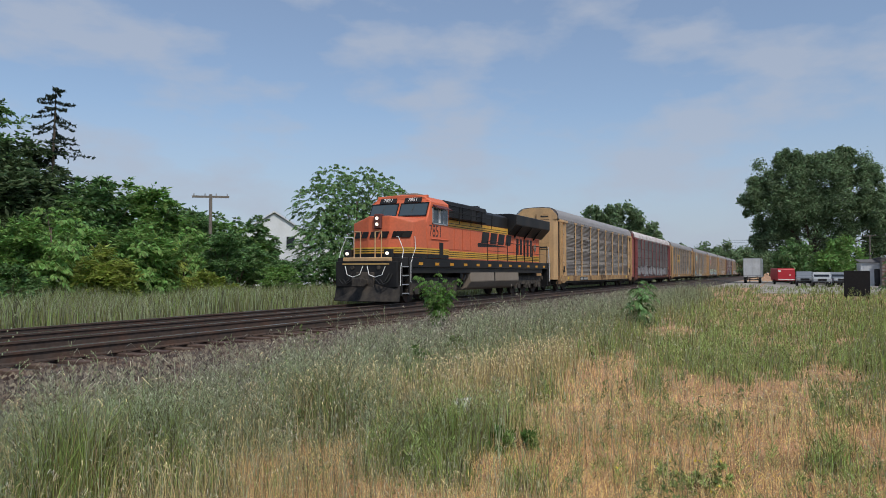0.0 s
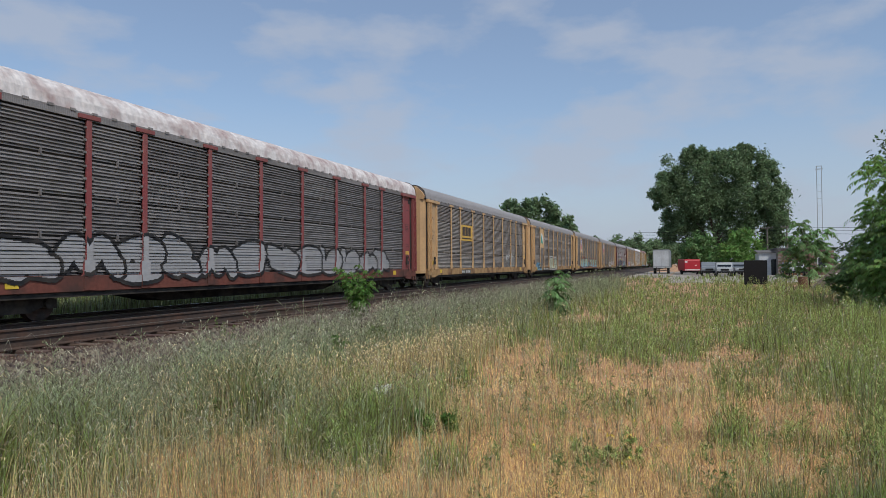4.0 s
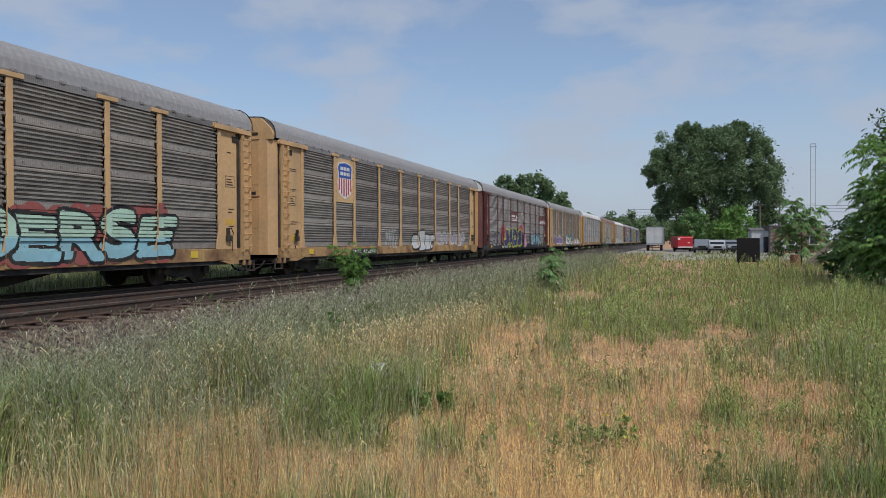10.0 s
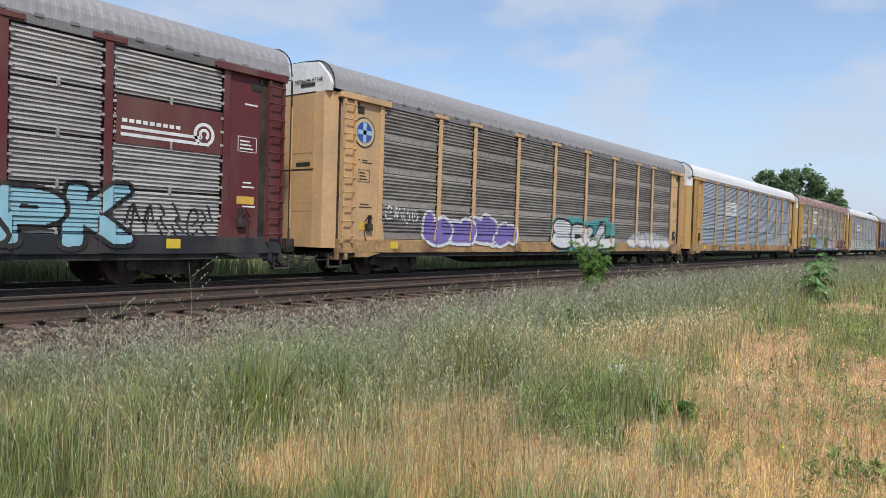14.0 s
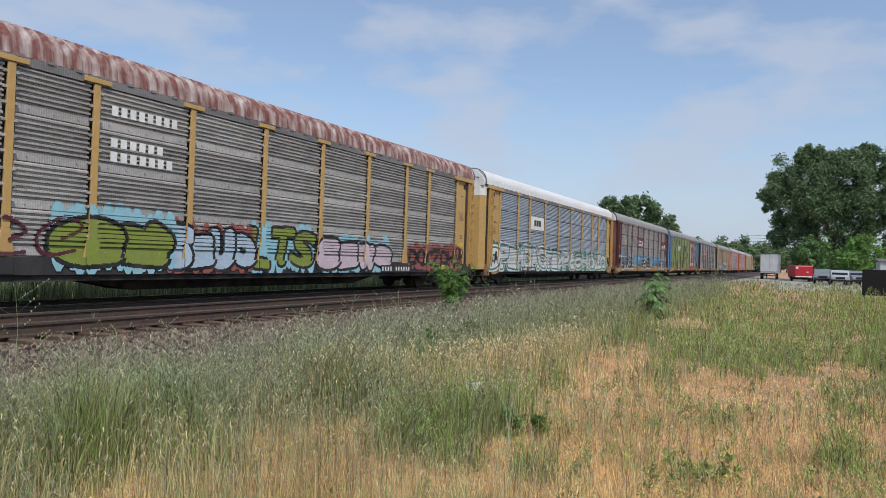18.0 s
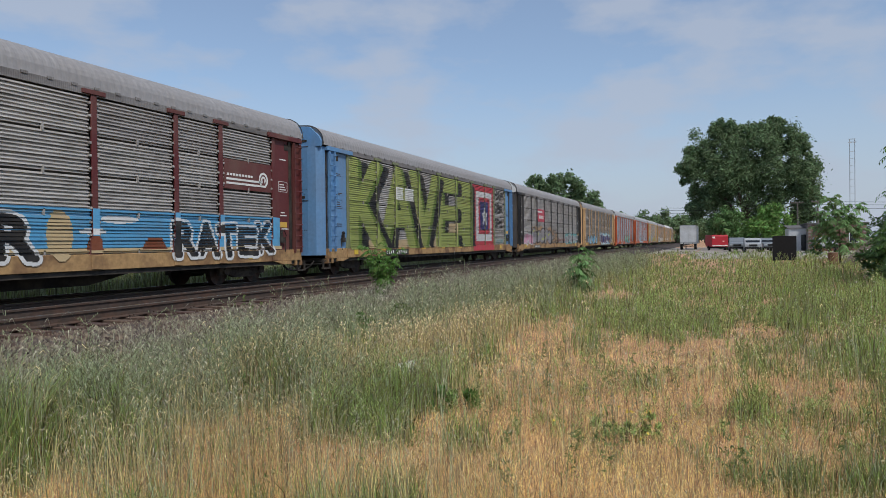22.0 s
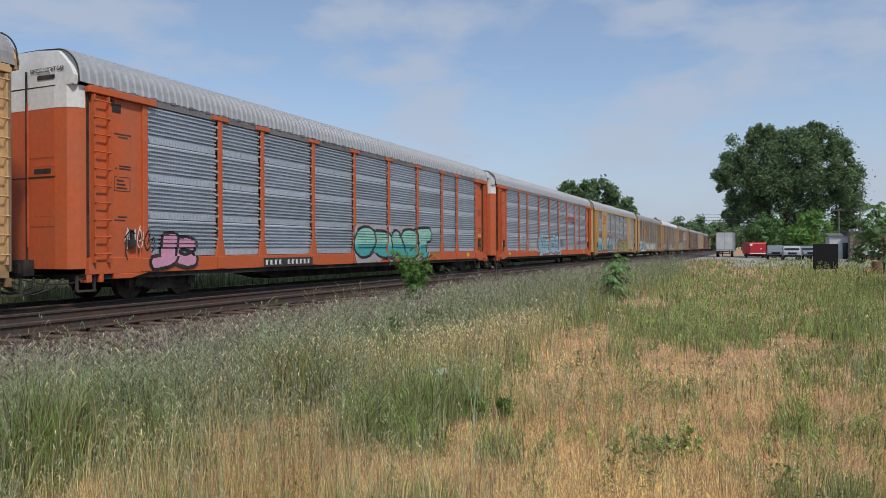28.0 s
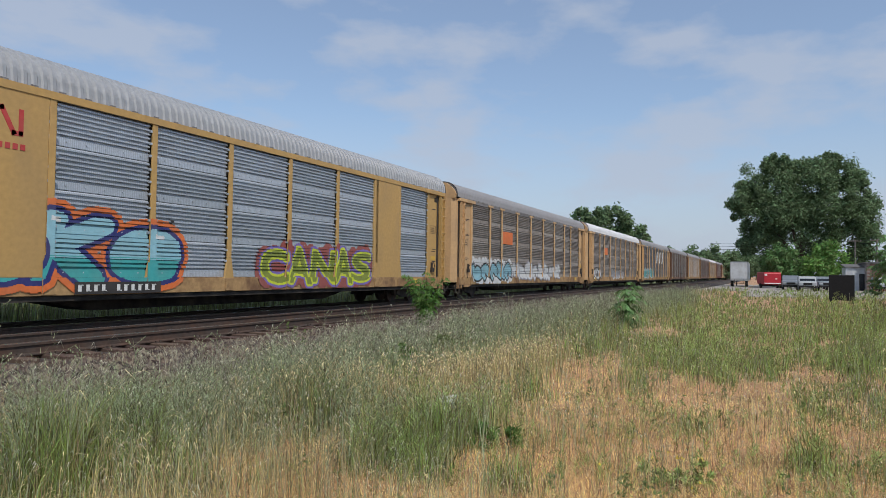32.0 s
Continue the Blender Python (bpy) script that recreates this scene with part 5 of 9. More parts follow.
graffiti(cars[3], 3.0, 4.85, 0.72, 1.5, 2, INK, SKY, 9, 0.2, SKY), graffiti(cars[3], 9.5, 13.6, 0.75, 2.2, 4, PALE, INK, 10, 0.40, None, WHITE, "pale cream bulky graffiti with black outlines", word="NISe", rim=WHITE)
tag(cars[3], 18.0, 22.0, 0.9, 2.0, GREYS, 11, 5, 0.05), number_bars(cars[3], 5.9, 8.4)
shield(cars[4], 4.66, 6.39)
graffiti(cars[4], 4.4, 11.9, 0.72, 2.3, 5, PALEMINT, INK, 12, 0.40, DULLRED, None, "mint green bulky graffiti with black outlines", word="NEANE", low=AQUA, fat=1.2)
graffiti(cars[4], 12.1, 14.3, 0.9, 1.75, 5, AQUA, INK, 13, 0.3, DULLRED, word="HENNK"), graffiti(cars[4], 14.8, 22.2, 0.72, 2.25, 6, PALEMINT, INK, 14, 0.38, DULLRED, None, word="DOERSE", low=AQUA, fat=1.2), number_bars(cars[4], 6.9, 8.8)
shield(cars[5], 4.66, 6.39)
tag(cars[5], 7.3, 9.1, 1.15, 1.9, GREYS, 15, 4), tag(cars[5], 9.9, 11.3, 1.0, 1.9, WHITE, 16, 4), graffiti(cars[5], 13.5, 17.1, 0.70, 1.95, 4, WHITE, INK, 17, 0.5, label="white bubble graffiti", word="slir", fat=1.5), graffiti(cars[5], 17.5, 23.1, 0.95, 1.95, 6, HAZE, WHITE, 18, 0.3), number_bars(cars[5], 6.1, 8.6)
arc_board(cars[6], 9.27, 11.73, 2.88, 3.82), arc_board(cars[6], 21.95, 24.35, 2.88, 3.82, False)
graffiti(cars[6], 6.5, 13.4, 0.70, 2.5, 4, NAVY, LIME, 19, 0.40, None, None, "navy bulky graffiti with yellow-green outlines", word="JADS", fat=1.5)
spray(cars[6], "graffiti", [(RED, [disc(6.5, 2.1, 0.62, 0.55), disc(13.2, 2.25, 0.7, 0.5), disc(6.2, 1.5, 0.35, 0.4)]), (INK, [disc(6.2, 1.2, 0.7, 0.9), disc(13.6, 1.4, 0.8, 0.75)])], "red and black blobs")
graffiti(cars[6], 17.5, 22.2, 0.72, 2.25, 4, AQUA, INK, 20, 0.38, None, None, "sky blue graffiti with dark outlines", word="SAPK", fat=1.2), spray(cars[6], "graffiti", [(PINKS, [disc(14.9, 1.35, 0.6, 0.62), disc(14.6, 1.0, 0.5, 0.35)])])
tag(cars[6], 15.6, 17.3, 1.2, 1.8, INK, 21, 5), tag(cars[6], 22.2, 24.2, 1.1, 1.7, INK, 22, 6), graffiti(cars[6], 2.1, 6.0, 0.85, 2.1, 5, GREYS, INK, 23, 0.34, label="grey letters with black outlines", word="LEAN1", slant=0.0), number_bars(cars[6], 5.6, 7.8)
b = part("round_emblem", Geo().cyl((1.28, 3.97), 0.42, -1.512, -1.50, "y", 28), INKSIGN, cars[7], "round emblem with a pale ring and a blue cross")
part("ring", Geo().cyl((1.28, 3.97), 0.38, -1.516, -1.512, "y", 28), SAND, b), part("field", Geo().cyl((1.28, 3.97), 0.29, -1.520, -1.516, "y", 28), SIGN_B, b)
part("cross", Geo().box(1.22, 1.34, -1.526, -1.520, 3.70, 4.24).box(1.01, 1.55, -1.526, -1.520, 3.91, 4.03), flat("pale_blue_sign", (0.30, 0.48, 0.62)), b)
graffiti(cars[7], 3.9, 8.8, 0.72, 2.05, 4, PURPLE, WHITE, 24, 0.62, None, None, "purple bubble graffiti with white outlines"), tag(cars[7], 2.2, 3.7, 1.6, 2.0, WHITE, 25, 4)
graffiti(cars[7], 11.8, 17.3, 0.72, 2.1, 4, WHITE, INK, 26, 0.36, TEAL, None, "white and teal graffiti", word="SOUL", slant=0.3, fat=1.8), graffiti(cars[7], 19.1, 24.1, 0.72, 1.8, 5, WHITE, GREYS, 27, 0.4)
spray(cars[8], "emblem_field", [(SIGN_W, [[(6.60, 2.95), (8.98, 2.95), (8.98, 3.85), (6.60, 3.85)]])])
blocks(cars[8], 7.0, 8.5, 3.18, 3.66, INKSIGN, -1.520), number_bars(cars[8], 5.3, 7.6)
for i, (a, b_) in enumerate(((10.3, 10.9), (13.4, 13.9), (16.0, 16.7))):
    part("stencil", Geo().box(a, b_, -1.568, -1.561, 0.80, 0.90), INKSIGN if i < 2 else SIGN_R, cars[8])
bars(cars[9], 6.85, 4.22, 1.9, 0.22, 8, SIGN_W, -1.512), bars(cars[9], 6.85, 3.52, 1.5, 0.2, 6, SIGN_W, -1.512), bars(cars[9], 6.85, 3.20, 1.8, 0.22, 7, SIGN_W, -1.512)
graffiti(cars[9], 4.0, 6.3, 0.95, 2.1, 2, None, flat("maroon_spray", (0.09, 0.02, 0.03)), 28, 0.16), graffiti(cars[9], 5.6, 8.6, 0.75, 2.25, 2, OLIVE, INK, 29, 0.55, AQUA, None, "green graffiti on a sky blue cloud")
graffiti(cars[9], 8.4, 11.4, 0.70, 2.0, 4, PALEBLUE, INK, 30, 0.55, DULLRED, None, "pale blue bubble graffiti on a dull red cloud", word="SEUO", fat=1.9), graffiti(cars[9], 11.2, 14.2, 0.75, 2.15, 3, OLIVE, INK, 31, 0.4, AQUA, None, "olive graffiti on a pale blue cloud", word="LTS"), graffiti(cars[9], 14.5, 18.8, 0.70, 2.0, 4, PALEPINK, INK, 32, 0.55, AQUA, None, "pale pink bubble graffiti with black outlines", word="SEWO", fat=1.9)
graffiti(cars[9], 20.3, 25.0, 0.8, 1.9, 7, None, INK, 33, 0.5, DULLRED, None, "black bubble outlines over a red patch", word="DOCZOH!", slant=0.0), number_bars(cars[9], 18.2, 20.3)
b = plate(cars[10], "sign_board", 6.70, 8.90, 3.10, 3.85, SIGN_W, "white board with dark blocks", -1.53, 0.03)
blocks(b, 7.2, 8.4, 3.32, 3.66, INKSIGN, -1.538)
graffiti(cars[10], 0.8, 9.2, 0.70, 2.25, 7, WHITE, DARKG, 34, 0.36, DARKG, None, "long white graffiti with dark green outlines", word="DPIMDAC", fat=1.3, rim=WHITE), graffiti(cars[10], 9.3, 15.4, 0.70, 2.05, 5, WHITE, DARKG, 35, 0.34, DARKG, None, "white and dark green graffiti", word="TiMPe", rim=WHITE), graffiti(cars[10], 15.6, 24.3, 0.70, 2.05, 5, WHITE, DARKG, 36, 0.30, DARKG, None, "pale graffiti with dark green edges", word="OHOZO", rim=PALEMINT), number_bars(cars[10], 5.3, 7.4)
arc_board(cars[11], 9.27, 11.73, 2.93, 3.85), arc_board(cars[11], 21.95, 24.35, 2.95, 3.85, False)
MESA = flat("mesa_brown_spray", (0.20, 0.06, 0.03))
graffiti(cars[11], 2.4, 6.8, 0.78, 2.2, 5, INK, WHITE, 37, 0.40, None, None, "black bulky letters with white edges", 0.0, word="BARSE", fat=1.1), graffiti(cars[11], 11.0, 15.6, 0.78, 2.05, 5, INK, WHITE, 38, 0.40, slant=0.0, word="PEMER", fat=1.1), graffiti(cars[11], 19.8, 24.4, 0.78, 2.05, 5, INK, WHITE, 39, 0.40, slant=0.0, word="RATEK", fat=1.1)
spray(cars[11], "mural", [(WHITE, [disc(9.6, 1.85, 0.5, 0.10), disc(18.0, 1.9, 0.6, 0.10), disc(17.2, 1.6, 0.4, 0.08), disc(1.9, 1.95, 0.5, 0.08)]), (SAND, [disc(8.1, 1.7, 0.32, 0.75), disc(16.3, 1.5, 0.35, 0.6)]),
      (MESA, [[(17.0, 1.15), (17.1, 1.5), (17.4, 1.5), (17.5, 1.15)], [(18.7, 1.15), (18.9, 1.45), (19.4, 1.45), (19.6, 1.15)], [(9.2, 1.15), (9.4, 1.3), (10.4, 1.35), (10.8, 1.15)]]),
      (SAND, [[(1.7, 1.08), (24.9, 1.08), (24.9, 1.2), (1.7, 1.2)]]), (flat("mural_blue_spray", (0.10, 0.34, 0.58)), [[(1.7, 1.08), (24.8, 1.08), (24.8, 2.15), (1.7, 2.15)]])], "blue desert mural with red mesas")
# giant letters that fill a whole side
spray(cars[12], "emblem", [(SIGN_W, [[(6.4, 3.25), (7.3, 3.25), (7.3, 3.82), (6.4, 3.82)], [(7.5, 3.25), (8.5, 3.25), (8.5, 3.82), (7.5, 3.82)]])], "plain white block emblem")
tall_word = []
for piece, (ch, x0, x1) in enumerate((("K", 2.3, 5.2), ("A", 5.0, 8.7), ("V", 8.3, 11.7), ("E", 11.7, 14.6), ("1", 15.0, 16.9)), 1):
    tri, rim_edges = letter_shape(ch)
    put = lambda q: (x0 + q[0] * (x1 - x0), 1.15 + q[1] * 3.45)
    bold = [[put(q) for q in t] for t in tri] + [p for e in rim_edges for p in round_strokes([put(e[0]), put(e[1])], 0.34)]
    tall_word.append((PALEG, [[(x - 0.10, z) for x, z in p] for p in bold], piece))
    tall_word.append((LEAFG, [[(x + 0.20, z - 0.05) for x, z in p] for p in bold], piece))
    tall_word.append((INK, [[(x + 0.80, z - 0.14) for x, z in p] for p in bold], piece))
spray(cars[12], "graffiti", tall_word + [(SAND, [[(2.2, 1.05), (17.2, 1.05), (17.2, 1.5), (2.2, 1.35)], [(8.0, 1.4), (10.0, 1.4), (9.4, 2.9), (8.8, 2.9)], [(12.4, 1.3), (15.4, 1.3), (15.4, 2.4), (12.4, 2.2)]])], "giant green letters over a whole side", z0=1.0)
spray(cars[12], "graffiti", [(WHITE, [[(19.75 + 0.55 * math.cos(a + d), 2.85 + 0.75 * math.sin(a + d)) for d in (0,)] + [(19.75 + 0.2 * math.cos(a - 0.63), 2.85 + 0.28 * math.sin(a - 0.63)), (19.75, 2.85), (19.75 + 0.2 * math.cos(a + 0.63), 2.85 + 0.28 * math.sin(a + 0.63))] for a in (math.pi / 2 + k * 1.2566 for k in range(5))]),
      (NAVY, [[(18.9, 2.0), (20.6, 2.0), (20.6, 3.8), (18.9, 3.8)]]), (RED, [[(18.6, 1.75), (20.9, 1.75), (20.9, 4.05), (18.6, 4.05)]]), (WHITE, [[(18.1, 1.3), (21.3, 1.3), (21.3, 4.4), (18.1, 4.4)]]), (RED, [[(17.35, 0.72), (21.65, 0.72), (21.65, 4.76), (17.35, 4.76)]])], "red and white square with a white star")
tag(cars[12], 22.4, 24.0, 1.15, 1.5, TEAL, 43, 4)
for a in (4.6, 6.45, 9.15, 11.85, 14.55):
    part("yellow_mark", Geo().box(a + 0.25, a + 0.75, -1.57, -1.562, 0.92, 1.02), SIGN_Y, cars[12])
number_bars(cars[12], 5.3, 7.6)
b = plate(cars[13], "sign_board", 6.50, 9.10, 2.90, 3.95, SIGN_R, "red board with white bars", -1.53, 0.03)
bars(b, 7.1, 3.15, 1.6, 0.26, 6, SIGN_W, -1.542), bars(b, 6.6, 3.65, 1.7, 0.14, 9, SIGN_W, -1.542)
graffiti(cars[13], 1.9, 4.6, 0.95, 2.0, 3, PINKS, WHITE, 44, 0.45, None, None, "pink bubble graffiti with pale outlines", word="APE", fat=1.6), graffiti(cars[13], 4.6, 11.8, 0.95, 2.5, 5, GREYS, INK, 45, 0.42, flat("dull_orange_spray", (0.42, 0.27, 0.16)), LIME, "grey graffiti with black outlines"), graffiti(cars[13], 11.9, 14.4, 1.0, 2.3, 3, flat("dull_orange_spray", (0.42, 0.27, 0.16)), INK, 46, 0.4, word="CUR"), graffiti(cars[13], 14.6, 18.0, 1.0, 1.8, 5, None, DULLRED, 47, 0.4), graffiti(cars[13], 18.2, 24.2, 1.0, 2.0, 6, GREYS, WHITE, 147, 0.3, TEAL)
tag(cars[13], 0.65, 1.2, 3.0, 4.5, WHITE, 48, 2, 0.06), tag(cars[13], 0.65, 1.3, 1.6, 2.6, WHITE, 49, 3, 0.05), number_bars(cars[13], 5.2, 7.1)
graffiti(cars[14], 4.0, 10.2, 0.75, 2.15, 5, SKY, INK, 50, 0.42, None, WHITE, "pale blue graffiti"), graffiti(cars[14], 13.5, 21.8, 0.72, 2.25, 5, NAVY, WHITE, 51, 0.42, AQUA, None, "navy graffiti with white edges"), text_marks(cars[14], 22.6, 24.4, 1.25, WHITE)
graffiti(cars[15], 2.15, 3.5, 0.72, 1.85, 2, PINKS, INK, 52, 0.5, None, None, "pink bubble letter graffiti", word="JC", fat=1.6), graffiti(cars[15], 11.9, 18.4, 0.70, 2.3, 5, MINT, INK, 53, 0.55, HAZE, PALEMINT, "teal bubble graffiti with dark outlines", word="OGAST", low=TEAL, fat=1.9), tag(cars[15], 1.35, 1.9, 1.3, 1.75, WHITE, 54, 3, 0.03), tag(cars[15], 1.7, 2.3, 1.2, 1.7, INK, 55, 3, 0.03), number_bars(cars[15], 6.5, 8.9)
graffiti(cars[16], 3.8, 6.4, 0.9, 2.4, 3, None, WHITE, 56, 0.14), tag(cars[16], 6.5, 8.8, 1.0, 1.9, WHITE, 57, 5, 0.07), graffiti(cars[16], 8.9, 15.0, 0.72, 2.3, 4, AQUA, DULLRED, 58, 0.42, AQUA, WHITE, "sky blue graffiti with red outlines", word="NEOS", fat=1.4), tag(cars[16], 15.2, 15.9, 1.3, 1.9, INK, 59, 2, 0.06)
part("bracket", Geo().box(17.45, 19.85, -1.60, -1.50, 3.42, 3.50).box(17.45, 17.6, -1.6, -1.5, 3.5, 3.7).box(19.7, 19.85, -1.6, -1.5, 3.5, 3.7).box(17.45, 19.85, -1.60, -1.50, 3.66, 3.74), M["orange"], cars[16], "orange bracket")
# car with smooth solid bays
for a, b_ in ((1.95, 2.3), (4.25, 6.36), (19.75, 21.71)):
    part("wall_panel", Geo().box(a, b_, -1.555, -1.45, DECK, TOP + 0.12), M["fresh_yellow"], cars[17], "smooth yellow wall panel", 0.01)
part("top_rail", Geo().box(0.6, CAR_L - 0.6, -1.575, -1.532, TOP + 0.01, EAVE - 0.01), M["fresh_yellow"], cars[17], "yellow top rail")
g = Geo()
worm = [(4.55, 4.35), (4.55, 4.0), (4.85, 3.9), (5.2, 3.95), (5.2, 4.4), (5.35, 4.42), (5.6, 3.95), (5.75, 3.95), (5.75, 4.4)]
for p in strokes([(4.95, 4.42), (4.6, 4.42)] + worm, 0.10):
    g.prism(p, -1.562, -1.555, "y")
part("emblem", g, flat("red_emblem", (0.48, 0.05, 0.05)), cars[17], "curling red line emblem")
bars(cars[17], 4.5, 3.62, 1.4, 0.12, 9, flat("red_emblem", (0.48, 0.05, 0.05)), -1.565)
graffiti(cars[17], 2.2, 9.9, 0.70, 2.55, 4, AQUA, NAVY, 60, 0.40, None, WHITE, "teal and navy bulky graffiti with orange edges", word="BoKe", low=TEAL, fat=1.3, rim=ORANGE, slant=0.3), graffiti(cars[17], 13.2, 19.5, 0.74, 2.2, 5, OLIVE, LIME, 61, 0.16, DULLRED, None, "lime letters on a dull red cloud", word="CANAS", rim=PURPLE), tag(cars[17], 8.9, 10.0, 1.8, 2.5, INK, 62, 3, 0.06), number_bars(cars[17], 7.1, 9.3)
b = plate(cars[18], "sign_board", 6.6, 8.3, 2.95, 3.65, ORANGE, "orange board", -1.53, 0.03)
graffiti(cars[18], 2.0, 8.1, 0.75, 2.1, 5, AQUA, INK, 63, 0.42, WHITE, None, "pale blue graffiti"), graffiti(cars[18], 8.2, 18.6, 0.75, 2.1, 8, WHITE, GREYS, 64, 0.36)
plate(cars[19], "sign_board", 6.6, 8.0, 3.1, 3.75, ORANGE, "orange board", -1.53, 0.03), graffiti(cars[19], 2.0, 5.0, 0.75, 2.0, 4, WHITE, INK, 65, 0.34), graffiti(cars[19], 10.0, 16.0, 0.75, 1.9, 5, GREYS, WHITE, 66, 0.3)
spray(cars[20], "arrow_mark", [(SIGN_W, [[(a, 2.9), (a + 1.0, 2.9), (a + 1.8, 4.5), (a + 0.9, 4.5)] for a in (12.5, 15.2, 17.9)])], "white slanted arrow marks"), graffiti(cars[20], 2.0, 10.0, 0.75, 2.3, 6, TEAL, WHITE, 67, 0.36)
for k, (zz) in {7: 5.25, 15: 5.30, 16: 5.30, 11: 5.25, 9: 5.2, 10: 5.30}.items():
    text_part("lettering", "EXCESS HEIGHT CAR", 0.13, INKSIGN, cars[k], pose(0.03, -0.62, zz, 90, 0, -90), wide=0.9)
for z, word in ((4.0, "HAF"), (3.1, "DBR"), (2.1, "OFYL")):
    graffiti(cars[12], 22.0, 24.0, z, z + 0.75, len(word), None, INK, 71, 0.10, slant=0.0, word=word, label="black sprayed word")

# ---- locomotive, its rear end at x = 0 and its nose towards -x ----
def locomotive():
    lo = thing("locomotive", pose(0, 0, 0), "orange and black diesel freight locomotive with yellow stripes", "locomotive")
    O, K, Y = M["loco_orange"], M["loco_black"], M["loco_yellow"]
    part("underframe", Geo().box(-19.85, -0.1, -1.5, 1.5, 1.50, 1.90).box(-18.9, -1.2, -1.42, 1.42, 1.25, 1.52), K, lo, "black walkway frame", 0.02)
    g = Geo()
    for i in range(12):
        x = -18.3 + i * 1.55
        g.box(x, x + 0.38, -1.512, -1.50, 1.60, 1.72)
    part("reflector", g, flat("orange_reflector", (0.65, 0.30, 0.03)), lo, "row of orange reflectors")
    hood = part("hood", Geo().box(-15.4, -0.35, -0.95, 0.95, 1.90, 3.82), O, lo, "orange engine hood", 0.03)
    part("hood_top", Geo().prism([(-0.95, 3.82), (-0.95, 4.42), (-0.75, 4.56), (0.75, 4.56), (0.95, 4.42), (0.95, 3.82)], -15.4, -5.8), K, lo, "black hood top", 0.02)
    part("electrical_cabinet", Geo().box(-15.35, -10.2, -1.25, 1.25, 3.84, 4.62), K, lo, "black cabinet behind the cab", 0.04)
    g = Geo()
    for x0, x1 in ((-14.9, -14.1), (-13.3, -12.5), (-11.6, -10.9)):
        for k in range(7):
            g.box(x0, x1, -1.285, -1.25, 3.95 + 0.08 * k, 3.99 + 0.08 * k)
    part("louvre", g, K, lo)
    part("stripe", Geo().box(-15.35, -6.1, -0.957, -0.95, 3.46, 3.80), Y, hood, "yellow band")
    part("stripe", Geo().box(-15.35, -0.40, -0.957, -0.95, 1.98, 2.32), Y, hood, "yellow band")
    for z in (3.50, 3.62, 2.04, 2.14, 2.24):
        part("stripe", Geo().box(-15.34, -6.1 if z > 3 else -0.42, -0.961, -0.95, z, z + 0.028), K, hood, "thin black line")
    # doors and vents in the hood
    for i in range(8):
        x = -14.6 + i * 1.0
        if x < -10.8:
            part("hood_door", Geo().box(x, x + 0.9, -0.968, -0.95, 2.40, 3.40), O, hood, "", 0.006)
    g = Geo()
    for x in (-4.7, -4.1, -3.45, -2.85, -2.2):
        g.box(x, x + 0.34, -0.962, -0.94, 2.25 + 0.1 * (int(x * 10) % 2), 3.30)
    part("intake_grille", g, K, hood, "tall dark intake grilles")
    for x in (-5.3, -4.2, -3.0, -1.75, -0.95):
        part("hood_door", Geo().box(x, x + 0.05, -0.968, -0.95, 2.35, 3.45), O, hood)
    part("brake_wheel", Geo().cyl((-1.35, 2.85), 0.22, -1.02, -0.97, "y", 20).cyl((-1.35, 2.85), 0.07, -1.06, -0.97, "y", 10), M["tank_grey"], lo, "round grey brake wheel")
    # radiator with overhanging wings
    out = [(-0.95, 3.45), (-1.50, 4.05), (-1.50, 4.62), (-1.10, 4.70), (1.10, 4.70), (1.50, 4.62), (1.50, 4.05), (0.95, 3.45)]
    part("radiator", Geo().prism(out, -6.2, 0.25), K, lo, "black radiator with wide wings", 0.03)
    for x in (-5.2, -3.4, -1.6):
        part("bracket", Geo().prism([(-0.955, 3.42), (-1.49, 4.02), (-1.49, 3.96), (-0.955, 3.30)], x, x + 0.12), K, lo)
    for x in (-10.0, -8.6):
        part("exhaust", Geo().box(x, x + 0.7, -0.35, 0.35, 4.55, 4.72), K, lo, "", 0.03)
    part("horn", Geo().cyl((-10.3, 4.72), 0.05, -0.9, -0.5, "y", 8).cyl((-10.5, 4.72), 0.06, -0.9, -0.5, "y", 8), K, lo)
    # plain slanted blocks in place of the name
    g = Geo()
    for x0, x1 in ((-10.2, -9.25), (-9.0, -8.05), (-7.8, -6.9), (-6.6, -5.8)):
        g.prism([(x0, 2.84), (x1, 2.84), (x1 + 0.20, 3.44), (x0 + 0.20, 3.44)], -0.966, -0.956, "y")
    g.prism([(-10.8, 2.62), (-6.2, 2.76), (-10.6, 2.84)], -0.966, -0.956, "y")
    part("emblem", g, K, lo, "dark slanted block emblem")
    # cab and nose
    side = [(-17.45, 1.90), (-15.35, 1.90), (-15.35, 4.40), (-17.15, 4.40), (-17.62, 3.45)]
    cab = part("cab", Geo().prism(side, -1.5, 1.5, "y"), O, lo, "orange crew cab", 0.04)
    part("cab_roof", Geo().prism([(-1.5, 4.36), (-1.15, 4.62), (-0.7, 4.72), (0.7, 4.72), (1.15, 4.62), (1.5, 4.36)], -17.12, -15.30), O, cab, "", 0.03)
    part("cab_fascia", Geo().prism([(-17.20, 4.34), (-17.02, 4.70), (-16.9, 4.70), (-16.9, 4.34)], -1.25, 1.25, "y"), O, cab)
    part("roof_unit", Geo().box(-16.6, -15.9, -0.5, 0.4, 4.70, 4.85), M["tank_grey"], cab, "", 0.03)
    n = Geo()
